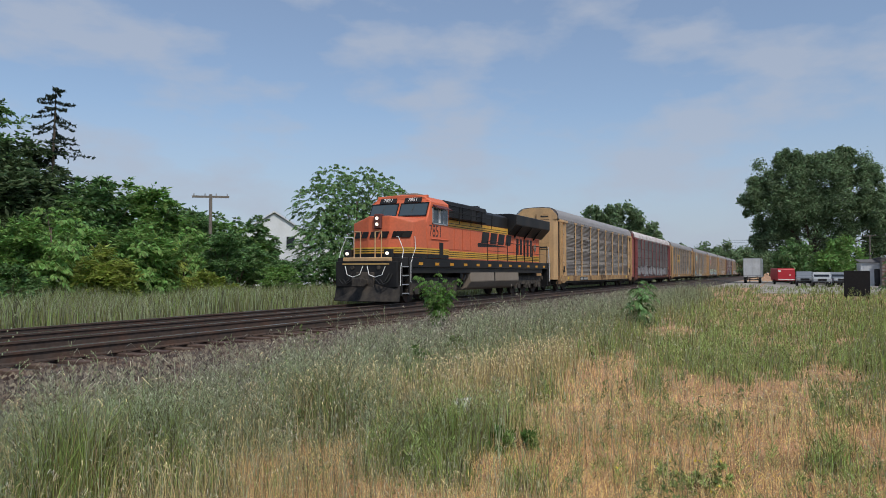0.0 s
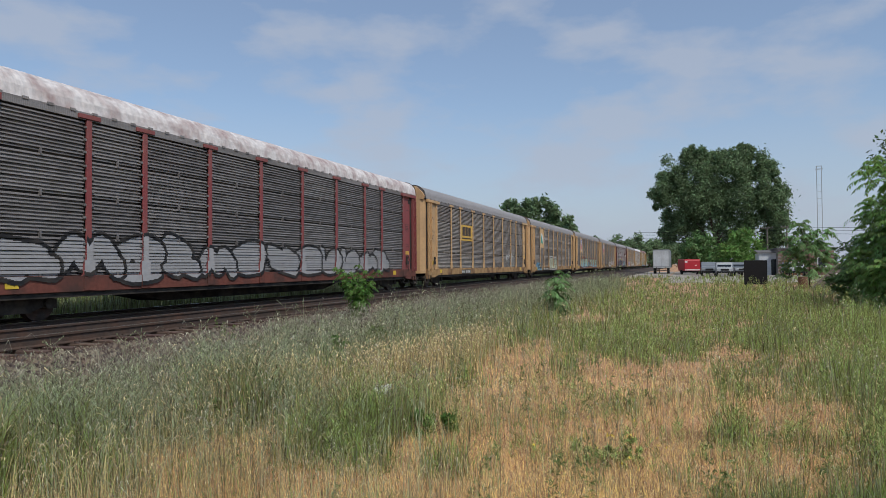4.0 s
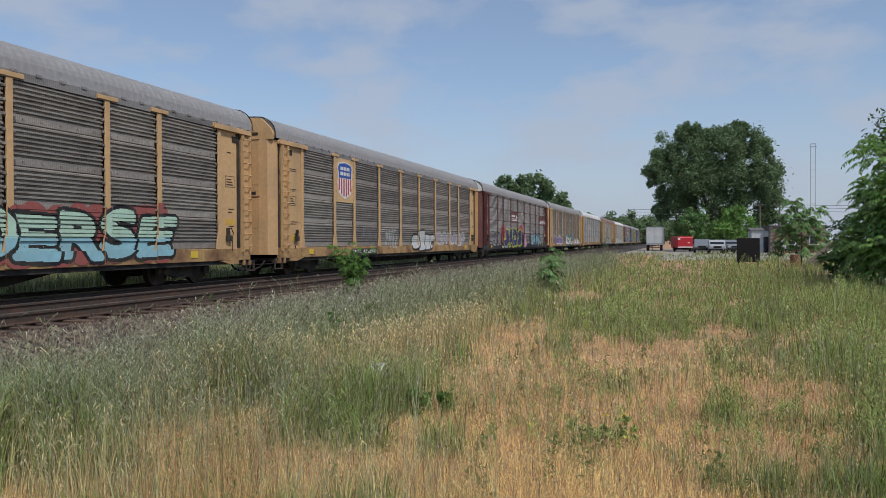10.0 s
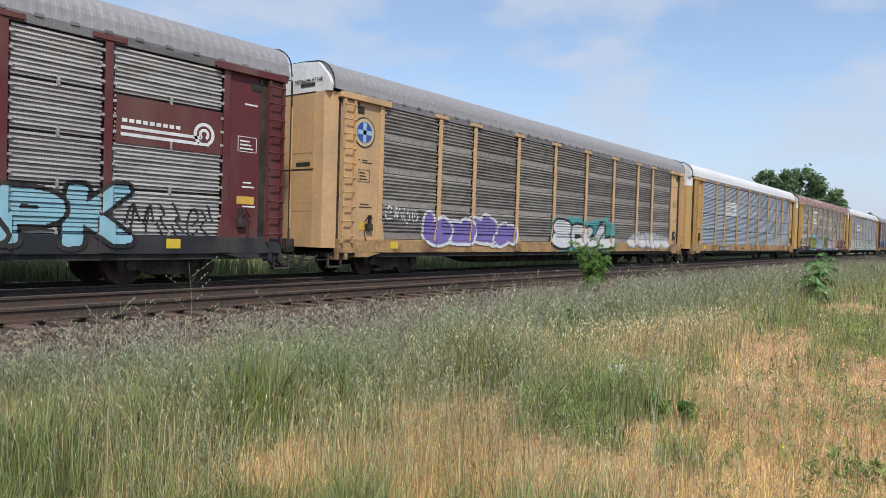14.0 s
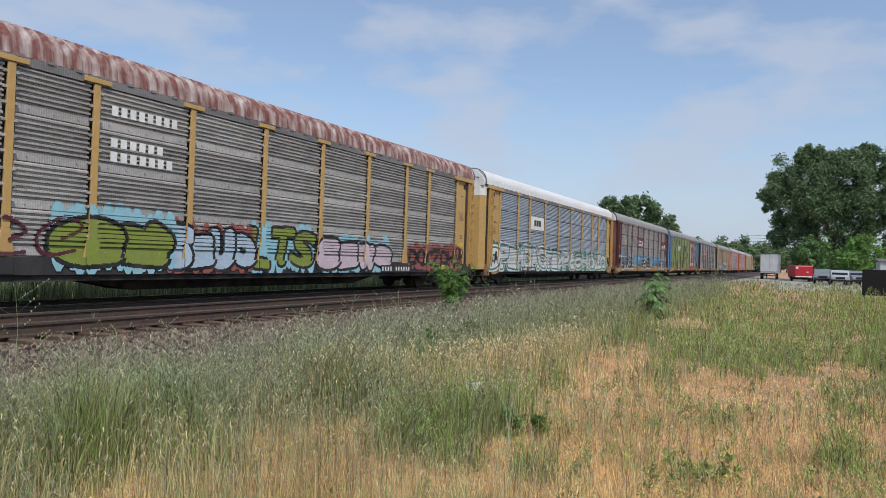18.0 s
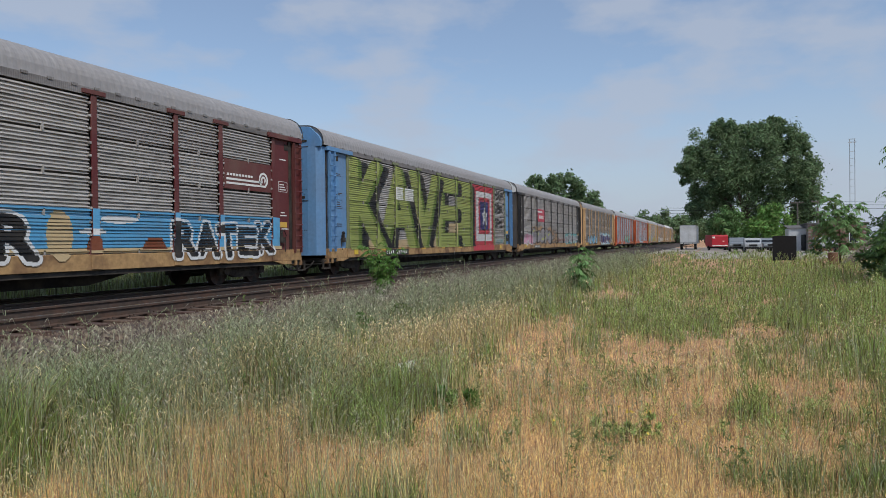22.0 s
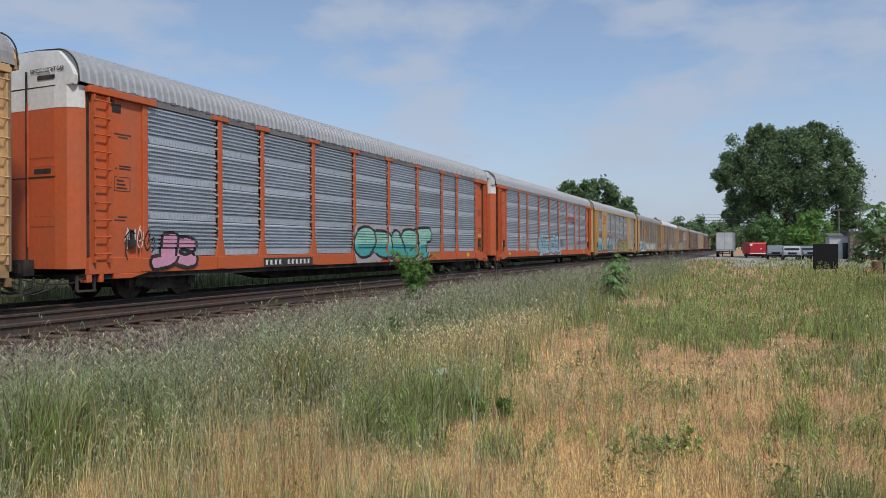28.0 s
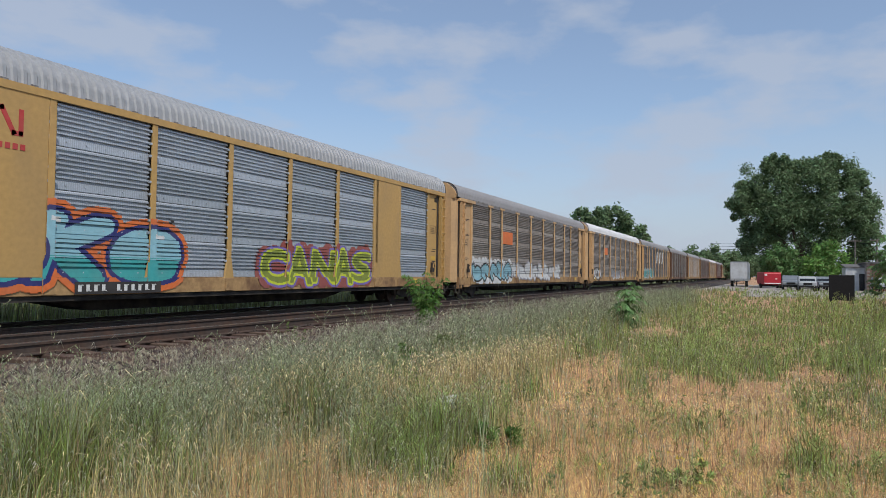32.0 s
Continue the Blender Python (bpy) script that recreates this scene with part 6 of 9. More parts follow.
    n.v += [(-17.5, -1.5, 1.90), (-17.5, 1.5, 1.90), (-17.66, 1.5, 3.60), (-17.66, 0, 3.66), (-17.66, -1.5, 3.60),
            (-18.78, -1.44, 1.90), (-19.10, -0.50, 1.90), (-19.10, 0.50, 1.90), (-18.78, 1.44, 1.90),
            (-18.74, 1.44, 3.38), (-19.04, 0.50, 3.66), (-19.04, -0.50, 3.66), (-18.74, -1.44, 3.38)]
    n.f += [(0, 5, 12, 4), (1, 2, 9, 8), (5, 6, 11, 12), (6, 7, 10, 11), (7, 8, 9, 10), (4, 12, 11, 3), (3, 11, 10), (3, 10, 9, 2), (0, 1, 8, 7, 6, 5), (0, 4, 3, 2, 1)]
    nose = part("nose", n, O, lo, "blunt faceted orange nose", 0.03)

    def band(z0, z1, mat, out, label):
        g = Geo()
        g.prism([(-17.45, -1.50 - out), (-15.4, -1.50 - out), (-15.4, -1.49), (-17.45, -1.49)], z0, z1, "z")
        ring = [(-17.5, -1.50), (-18.78, -1.44), (-19.10, -0.50), (-19.10, 0.50), (-18.78, 1.44), (-17.5, 1.50)]
        far = [(-17.5, -1.50 - out), (-18.80 - out, -1.44 - out), (-19.11 - out, -0.50 - out), (-19.11 - out, 0.50 + out), (-18.80 - out, 1.44 + out), (-17.5, 1.50 + out)]
        for a, b, c_, d in zip(ring, ring[1:], far[1:], far):
            g.prism([d, c_, b, a], z0, z1, "z")
        part("stripe", g, mat, lo, label)

    band(1.91, 2.08, K, 0.010, "black band round the nose")
    band(2.09, 2.34, Y, 0.008, "yellow band round the nose")
    band(2.155, 2.185, K, 0.014, "thin black line")
    band(2.245, 2.275, K, 0.014, "thin black line")
    # plain slanted blocks across the nose in place of the name
    for y0 in (-1.36, -0.98, -0.42, 0.06, 0.56, 0.98):
        fx = lambda y: -19.115 if abs(y) < 0.5 else -19.115 + 0.34 * (abs(y) - 0.5)
        ya, yb = y0, y0 + 0.36
        g = Geo()
        q = [(fx(ya), ya, 2.74), (fx(yb), yb, 2.74), (fx(yb), yb - 0.10, 3.0), (fx(ya), ya - 0.10, 3.0)]
        g.v += q + [(a + 0.05, b, c_) for a, b, c_ in q]
        g.f += [(0, 1, 2, 3), (7, 6, 5, 4), (0, 4, 5, 1), (1, 5, 6, 2), (2, 6, 7, 3), (3, 7, 4, 0)]
        part("emblem", g, K, nose)
    # windows
    def slanted(y0, y1):
        return Geo().poly([(-17.64 + 0.47 * k / 0.95 - 0.012, y, 3.45 + k) for k, y in ((0.33, y0), (0.33, y1), (0.86, y1), (0.86, y0))])
    for y0, y1 in ((-1.40, -0.09), (0.09, 1.40)):
        f = Geo()
        for k0, k1, ya, yb in ((0.29, 0.33, y0 - 0.04, y1 + 0.04), (0.86, 0.90, y0 - 0.04, y1 + 0.04), (0.29, 0.90, y0 - 0.04, y0), (0.29, 0.90, y1, y1 + 0.04)):
            pts = [(-17.64 + 0.47 * k / 0.95 - d, y, 3.45 + k) for d in (0.0, 0.03) for k, y in ((k0, ya), (k0, yb), (k1, yb), (k1, ya))]
            i = len(f.v)
            f.v += pts
            f.f += [tuple(i + j for j in q) for q in ((3, 2, 1, 0), (4, 5, 6, 7), (0, 1, 5, 4), (1, 2, 6, 5), (2, 3, 7, 6), (3, 0, 4, 7))]
        w = part("windscreen", slanted(y0, y1), M["cab_glass"], cab, "dark tinted windscreen")
        part("window_frame", f, K, w)
        c_ = (y0 + y1) / 2
        part("wiper", Geo().tube([(-17.26, c_, 4.26), (-17.45, c_ + 0.06, 3.92)], 0.012, 4), K, w)
    win = part("side_window", Geo().box(-17.02, -15.55, -1.512, -1.49, 3.45, 4.12), M["cab_glass"], cab, "dark sliding cab window")
    f = Geo()
    for x0, x1, z0, z1 in ((-17.06, -15.5, 3.40, 3.46), (-17.06, -15.5, 4.10, 4.16), (-17.06, -17.0, 3.4, 4.16), (-16.5, -16.45, 3.4, 4.16), (-15.98, -15.92, 3.4, 4.16), (-15.56, -15.5, 3.4, 4.16)):
        f.box(x0, x1, -1.53, -1.50, z0, z1)
    part("window_frame", f, M["steel"], win)
    part("blind", Geo().box(-16.44, -16.25, -1.518, -1.513, 3.48, 4.08), M["white_paint"], win)
    part("awning", Geo().prism([(-1.50, 4.22), (-1.80, 4.08), (-1.80, 4.11), (-1.50, 4.27)], -17.0, -15.6), M["maroon"], cab, "small sun awning over the window")
    part("cab_door", Geo().box(-16.35, -15.95, -1.512, -1.50, 1.95, 2.62), K, cab, "dark recessed door")
    part("grab_rail", Geo().tube([(-17.2, -1.53, 2.75), (-15.45, -1.53, 2.75)], 0.018, 5), O, cab)
    text_part("lettering", "7851", 0.74, flat("dark_number", (0.07, 0.025, 0.02)), cab, pose(-16.72, -1.503, 3.08, 90, 0, 0), "dark road number", 0.85)
    for y in (-0.62, 0.62):
        nb = part("number_board", Geo().prism([(-17.26, 4.36), (-17.10, 4.62), (-17.04, 4.62), (-17.04, 4.36)], y - 0.42, y + 0.42, "y"), K, cab, "black number board")
        text_part("lettering", "7851", 0.26, SIGN_W, nb, pose(-17.20, y, 4.49, 58, 0, -90), wide=0.95)
    # headlights
    hb = part("headlight_box", Geo().box(-19.20, -18.9, -0.17, 0.17, 3.12, 3.74), M["maroon"], lo, "", 0.03)
    for z in (3.30, 3.55):
        part("headlight", Geo().cyl((0, z), 0.068, -19.24, -19.18, "x", 16), M["lamp"], hb, "lit round headlight")
    for y in (-0.95, 0.95):
        d = part("ditch_light_box", Geo().box(-19.97, -19.72, y - 0.16, y + 0.16, 1.90, 2.22), K, lo, "", 0.02)
        part("ditch_light", Geo().cyl((y, 2.06), 0.068, -20.01, -19.96, "x", 16), M["lamp"], d, "lit round ditch light")
    # front platform, pilot and plough
    part("front_platform", Geo().box(-20.08, -19.3, -1.1, 1.1, 1.74, 1.90), M["yellow"], lo, "dirty yellow front platform", 0.02)
    part("pilot", Geo().box(-20.07, -19.82, -1.45, 1.45, 0.70, 1.74), K, lo, "black pilot plate", 0.02)
    g = Geo()
    g.v += [(-19.92, -1.5, 0.85), (-20.12, 0, 0.85), (-19.92, 1.5, 0.85), (-20.08, -1.55, 0.12), (-20.45, 0, 0.12), (-20.08, 1.55, 0.12), (-19.82, -1.5, 0.85), (-19.82, 1.5, 0.85), (-19.92, -1.5, 0.12), (-19.92, 1.5, 0.12)]
    g.f += [(0, 3, 4, 1), (1, 4, 5, 2), (0, 6, 8, 3), (2, 5, 9, 7), (0, 1, 2, 7, 6), (3, 8, 9, 5, 4)]
    part("plough", g, M["underframe"], lo, "black snow plough", 0.02)
    part("coupler", Geo().box(-20.60, -20.02, -0.16, 0.16, 0.78, 1.02).box(-20.80, -20.50, -0.24, 0.20, 0.72, 1.08), M["bogie"], lo, "steel coupler", 0.03)
    g = Geo()
    for y0, y1 in ((-0.95, -0.1), (0.1, 0.95)):
        g.tube([(-20.12, y0, 1.55), (-20.17, y0 + 0.12, 1.2), (-20.22, (y0 + y1) / 2, 1.1), (-20.17, y1 - 0.12, 1.2), (-20.12, y1, 1.55)], 0.017, 6)
    part("pilot_gear", Geo().box(-20.15, -20.05, -0.42, 0.42, 0.70, 1.30).cyl((-0.62, 1.48), 0.09, -20.12, -20.05, "x", 12).cyl((0.62, 1.48), 0.09, -20.12, -20.05, "x", 12), M["bogie"], lo, "dusty coupler pocket", 0.02)
    for k, (ya, yb) in enumerate(((-1.25, -0.75), (-1.1, -0.55), (0.5, 1.0), (0.65, 1.2))):
        part("hose", Geo().tube([(-20.08, ya, 1.25), (-20.24, ya + 0.08, 0.95), (-20.34, (ya + yb) / 2, 0.82), (-20.2, yb, 1.0)], 0.030, 6), M["rubber"], lo, "black rubber hose")
    part("platform_edge", Geo().box(-20.10, -20.08, -1.1, 1.1, 1.60, 1.66), M["fresh_yellow"], lo, "yellow platform edge")
    part("air_hose", g, M["chrome"], lo, "looped pale air hoses")
    for s in (-1, 1):
        st = part("step_well", Geo().box(-19.82, -19.74, s * 1.5 - 0.03, s * 1.5 + 0.03, 0.35, 1.85).box(-19.2, -19.1, s * 1.5 - 0.03, s * 1.5 + 0.03, 0.35, 1.90).box(-19.77, -19.15, s * 1.15 - 0.03, s * 1.15 + 0.03, 0.45, 1.85), K, lo, "black step well")
        for k in range(4):
            part("step", Geo().box(-19.76, -19.16, min(s * 1.18, s * 1.52), max(s * 1.18, s * 1.52), 0.42 + 0.36 * k, 0.47 + 0.36 * k), M["underframe"], st, "black step")
            part("step_edge", Geo().box(-19.77, -19.20, min(s * 1.50, s * 1.535), max(s * 1.50, s * 1.535), 0.425 + 0.36 * k, 0.465 + 0.36 * k), M["steel"], st, "pale step edge")
        h = Geo().tube([(-19.87, s * 1.50, 0.75), (-19.87, s * 1.52, 1.5), (-19.62, s * 1.50, 2.2), (-19.6, s * 1.25, 2.75), (-19.4, s * 1.05, 2.75)], 0.017, 6)
        h.tube([(-19.05, s * 1.53, 0.9), (-19.05, s * 1.53, 1.7), (-18.65, s * 1.53, 2.3), (-18.65, s * 1.5, 2.8), (-18.5, s * 1.3, 2.8)], 0.017, 6)
        part("handrail", h, M["chrome"], lo, "bent white handrail")
    g = Geo()
    for y in (-0.5, 0.5):
        for dy in (-0.15, 0.15):
            g.tube([(-19.92, y + dy, 1.9), (-19.92, y + dy, 2.95)], 0.025, 6)
        g.tube([(-19.92, y - 0.15, 2.95), (-19.92, y + 0.15, 2.95)], 0.025, 6)
    part("handrail", g, M["yellow"], lo, "dull yellow front handrail")
    # side handrail with stanchions
    for s in (-1, 1):
        g = Geo().tube([(-10.6, s * 1.45, 2.92), (-0.15, s * 1.45, 2.92)], 0.02, 5).tube([(-10.6, s * 1.45, 2.42), (-0.15, s * 1.45, 2.42)], 0.014, 5)
        g.tube([(-15.2, s * 1.30, 4.42), (-9.4, s * 1.30, 4.42)], 0.02, 5).tube([(-15.2, s * 1.30, 4.12), (-9.4, s * 1.30, 4.12)], 0.016, 5)
        part("handrail", g, K, lo, "black walkway handrail")
        for i in range(8):
            part("stanchion", Geo().tube([(-10.5 + i * 1.46, s * 1.45, 1.88), (-10.5 + i * 1.46, s * 1.45, 2.92)], 0.022, 5), K, lo)
        for i in range(5):
            part("stanchion", Geo().tube([(-15.1 + i * 1.4, s * 1.28, 3.62), (-15.1 + i * 1.4, s * 1.30, 4.42)], 0.022, 5), K, lo)
    part("rear_handrail", Geo().tube([(-0.12, -1.5, 2.92), (-0.02, -1.5, 2.85), (0.12, -1.4, 2.3), (0.3, -1.3, 1.95), (0.3, -1.3, 1.6)], 0.025, 6).tube([(-0.1, -1.52, 2.8), (0.0, -1.52, 1.8), (0.0, -1.52, 0.7)], 0.025, 6), M["chrome"], lo, "bent white rear handrail")
    part("rear_steps", Geo().box(-0.35, -0.28, -1.5, -1.1, 0.4, 1.9).box(0.25, 0.32, -1.5, -1.1, 0.4, 1.9), K, lo, "black rear step well")
    for k in range(4):
        part("step", Geo().box(-0.3, 0.28, -1.52, -1.15, 0.45 + 0.36 * k, 0.48 + 0.36 * k), M["bogie"], lo)
    part("rear_coupler", Geo().box(-0.2, 1.3, -0.15, 0.15, 0.78, 1.0), M["bogie"], lo, "", 0.03)
    # fuel tank
    out = [(-1.42, 1.32), (-1.45, 0.85), (-1.20, 0.52), (-0.9, 0.42), (0.9, 0.42), (1.20, 0.52), (1.45, 0.85), (1.42, 1.32)]
    tank = part("fuel_tank", Geo().prism(out, -12.7, -5.7), M["tank_grey"], lo, "dusty brown-grey fuel tank", 0.03)
    part("tank_strap", Geo().box(-9.55, -9.47, -1.47, -1.40, 0.86, 1.33), K, tank)
    # Plain dark boxes added to block daylight and darken the space between the bogies.
    part("equipment", Geo().box(-19.0, -0.6, -0.85, 0.85, 0.55, 1.5).box(-13.4, -5.0, -1.2, 1.2, 1.2, 1.5), M["underframe"], lo, "dark boxes added to fill the shaded space under the frame")
    part("pipework", Geo().tube([(-13.0, -1.3, 1.2), (-13.4, -1.35, 0.9), (-13.3, -1.2, 0.6)], 0.05, 6).cyl((-13.5, 1.15), 0.16, -1.3, -0.9, "y", 12), K, lo)
    # three-axle bogies
    wheel = Geo().cyl((0, 0), 0.53, -0.06, 0.06, "y", 28).cyl((0, 0), 0.555, 0.06, 0.09, "y", 28).cyl((0, 0), 0.14, -0.13, -0.06, "y", 12).mesh("wheel", M["wheel"], 0.006)
    for c in (-16.1, -3.15):
        g = Geo()
        for s in (-1, 1):
            y0, y1 = s * 1.05 - 0.09, s * 1.05 + 0.09
            g.prism([(-2.75, 0.95), (-2.6, 1.05), (2.6, 1.05), (2.75, 0.95), (2.6, 0.75), (1.55, 0.72), (1.3, 0.60), (0.6, 0.60), (0.4, 0.72), (-0.4, 0.72), (-0.6, 0.60), (-1.3, 0.60), (-1.55, 0.72), (-2.6, 0.75)], y0, y1, "y")
            for x in (-1.9, 0, 1.9):
                g.prism([(x - 0.42, 0.36), (x - 0.30, 0.82), (x + 0.30, 0.82), (x + 0.42, 0.36)], y0 - 0.02, y1 + 0.02, "y")
                g.cyl((x, 0.53), 0.17, s * 1.05 - 0.17, s * 1.05 + 0.17, "y", 14)
                for dx in (-0.52, 0.52):
                    for k in range(5):
                        g.cyl((x + dx, s * 1.05), 0.10, 0.42 + 0.07 * k, 0.46 + 0.07 * k, "z", 8)
            g.cyl((-2.55, 0.95), 0.13, y0 - 0.1, y1 + 0.1, "y", 10).cyl((2.55, 0.95), 0.13, y0 - 0.1, y1 + 0.1, "y", 10)
        g.box(-2.2, 2.2, -0.9, 0.9, 0.75, 1.0)
        b = part("bogie", g, M["bogie"], lo, "dusty cast steel bogie", at=pose(c, 0, 0))
        for x in (-1.9, 0, 1.9):
            for s in (0, 180):
                child("wheel", wheel, b, at=pose(x, -0.753 if s == 0 else 0.753, 0.53, 0, 0, s))
    return lo


couple(locomotive(), -1.96)

# ---- grass and weeds ----
def bump_at(x, y, cx, cy, rx, ry):
    return np.exp(-((x - cx) / rx) ** 2 - ((y - cy) / ry) ** 2)


def dryness(x, y):
    """Below 0 where the meadow is green, 1 where it is straw."""
    d = 0.95 * bump_at(x, y, 5.6, 0.9, 1.9, 1.0) + 0.8 * bump_at(x, y, 7.2, -1.2, 2.2, 0.8) + 0.7 * bump_at(x, y, 9.6, 0.4, 2.6, 0.9) + 0.6 * bump_at(x, y, 4.6, 0.0, 1.2, 1.0)
    d += 1.0 * bump_at(x, y, 10.0, 2.4, 1.6, 0.4) + 0.9 * bump_at(x, y, 8.3, 3.6, 1.5, 0.45) + 0.9 * bump_at(x, y, 13.2, -0.7, 1.8, 0.4) + 0.8 * bump_at(x, y, 8.2, 1.8, 1.6, 0.5)
    d += 2.2 * bump_at(x, y, 20.0, 2.8, 1.8, 0.6) + 1.0 * bump_at(x, y, 13.8, 2.8, 2.0, 0.45) + 0.55 * bump_at(x, y, 4.2, 3.05, 0.6, 0.35)
    d += 0.50 * bump_at(x, y, 9.0, 2.7, 4.2, 1.3) + 0.40 * bump_at(x, y, 4.4, 3.0, 1.2, 1.1) + 0.35 * bump_at(x, y, 5.6, 1.0, 3.0, 1.4)
    d += 0.45 * bump_at(x, y, 3.0, 3.7, 1.3, 1.0) + 0.75 * bump_at(x, y, 3.6, 3.0, 0.9, 0.45) + 0.6 * bump_at(x, y, 4.2, 2.1, 0.7, 0.6) - 0.4 * bump_at(x, y, 2.7, 4.9, 0.9, 0.6) + 0.10 * bump_at(x, y, 5.0, 3.5, 1.1, 0.6) - 0.4 * np.clip((x - 13) / 5, 0, 1)
    d -= 0.45 * bump_at(x, y, 17, -4.2, 8, 2.0) + 0.3 * bump_at(x, y, 28, -2.0, 9, 4.0)
    d -= 0.8 * bump_at(x, y, 6.5, 2.8, 0.8, 0.3) + 0.75 * bump_at(x, y, 5.2, 2.75, 0.8, 0.45) + 0.7 * bump_at(x, y, 6.4, 3.8, 0.9, 0.5) + 0.6 * bump_at(x, y, 8.0, 0.55, 0.7, 0.25) + 0.4 * bump_at(x, y, 10.6, -1.8, 1.4, 0.4)
    d += 0.55 * np.clip((5.1 - np.hypot(x, y)) / 0.9, 0, 1)
    return d + (value_noise(x, y + 50, 13, 0.2) - 0.5) * 0.9 + (value_noise(x, y + 50, 11, 0.55) - 0.5) * 1.25 + (value_noise(x, y + 50, 12, 1.7) - 0.5) * 0.7 - 0.05


def meadow(n, seed, r0=3.25, r1=95.0, lo=-16.5, hi=76.0):
    """Places over the meadow, thinning out with distance."""
    rng = np.random.default_rng(seed)
    a0, a1 = r0 ** -0.6, r1 ** -0.6
    r = (a1 + (a0 - a1) * rng.random(n)) ** (-1 / 0.6)
    a = np.radians(lo + (hi - lo) * rng.random(n))
    x, y = r * np.cos(a), r * np.sin(a)
    edge = 7.6 + (value_noise(x, y * 0, 21, 1.1) - 0.5) * 1.2 + 0.7 * np.clip((x - 9) / 8, 0, 1)
    keep = (y < edge) & (x < 92)
    return x[keep], y[keep], r[keep], rng


def tufted(n, seed, per, spread, gap, **kw):
    """Blades in tufts: places, the way each leans, and a height for the tuft."""
    x, y, r, rng = meadow(n, seed, **kw)
    k = value_noise(x * 1.0, y, seed + 70, 0.38) + 0.5 * rng.random(len(x)) > gap
    x, y, r = x[k], y[k], r[k]
    size = 0.65 + 0.6 * rng.random(len(x))
    a = rng.random((len(x), per)) * 6.283
    q = spread * (1 + r / 14)[:, None] * rng.random((len(x), per)) ** 0.6
    bx, by = (x[:, None] + q * np.cos(a)).ravel(), (y[:, None] + q * np.sin(a)).ravel()
    bend = (a + rng.normal(size=a.shape) * 0.7).ravel()
    return bx, by, np.repeat(r, per), bend, np.repeat(size, per), rng


def tall(x, y):
    """How high the grass stands: low in straw, high beside the bank and further off."""
    near = np.interp(y, [-20, -2.5, -1.0, 0.5, 2.5, 4.5, 6.2, 7.5], [0.55, 0.5, 0.36, 0.34, 0.46, 0.60, 0.46, 0.30])
    more = np.clip((x - 9) / 9, 0, 1) * np.interp(y, [-20, -2, 1, 4, 9], [0.14, 0.08, 0.04, 0.12, 0.18])
    return (near + more) * (0.62 + 0.76 * value_noise(x, y, 31, 0.9)) * (0.62 + 0.76 * value_noise(x, y, 33, 0.33))


def strips(x, y, z, h, w, bend, lean, face, stations):
    """Ribbons through the stations (out, up, half width), each ending in a point."""
    fx, fy = np.cos(face) * w / 2, np.sin(face) * w / 2
    bx, by = np.cos(bend) * lean * h, np.sin(bend) * lean * h
    cols = []
    for s, k, wide in stations[:-1]:
        for sg in (1, -1):
            cols.append(np.stack([x + bx * s + fx * wide * sg, y + by * s + fy * wide * sg, z + h * k], -1))
    s, k, wide = stations[-1]
    cols.append(np.stack([x + bx * s, y + by * s, z + h * k], -1))
    v = np.stack(cols, 1)
    m = len(stations) - 1
    t = []
    for i in range(m - 1):
        t += [(2 * i, 2 * i + 1, 2 * i + 2), (2 * i + 1, 2 * i + 3, 2 * i + 2)]
    t.append((2 * m - 2, 2 * m - 1, 2 * m))
    return v.reshape(-1, 3), (np.array(t)[None] + v.shape[1] * np.arange(len(x))[:, None, None]).reshape(-1, 3)


SPIKE = ((0, 0, 1.0), (1.0, 1.0, 0))
BLADE = ((0, 0, 0.9), (0.28, 0.62, 1.0), (1.0, 0.97, 0))
STALK = ((0, 0, 0.7), (0.35, 0.76, 0.55), (0.82, 1.0, 0))
NOD = ((0.78, 0.985, 0.45), (0.93, 1.01, 1.15), (1.10, 0.95, 0))


def lay(name, mat, label, x, y, h, w, lean, rng, bend=None, shape=BLADE, category="grass", face=None, sunk=0.02):
    z = ground_level(x, y) - sunk
    bend = rng.random(len(x)) * 6.283 if bend is None else bend
    face = rng.random(len(x)) * 6.283 if face is None else face
    v, t = strips(x, y, z, h, w, bend, lean, face, shape)
    return tagged(new(name, array_mesh(name, v, t, M[mat])), label, category, kind="stuff")


def headed(names, mats, labels, x, y, h, w, lean, rng):
    """Stalks with a nodding seed head each."""
    bend, face = rng.random(len(x)) * 6.283, rng.random(len(x)) * 6.283
    lay(names[0], mats[0], labels[0], x, y, h, w, lean, rng, bend, STALK, face=face)
    lay(names[1], mats[1], labels[1], x, y, h, w * (1.1 + 0.7 * rng.random(len(x))) * np.interp(np.hypot(x, y), [3.5, 9], [0.45, 1.0]), lean, rng, bend, NOD, face=face)


def wide(r, px=1.0):
    return 0.0022 * px * (1 + r / 4.6)


# matted short straw over the earth
x, y, r, rng = meadow(400000, 42)
d = dryness(x, y)
k = np.flatnonzero(rng.random(len(x)) < np.clip(d * 0.9 + 0.22, 0.08, 1))
lay("straw_mat", "straw", "short matted straw-coloured dry grass", x[k], y[k], 0.025 + 0.085 * rng.random(len(k)) ** 1.5, wide(r[k], 1.3), 0.5 + 1.6 * rng.random(len(k)), rng, shape=SPIKE)
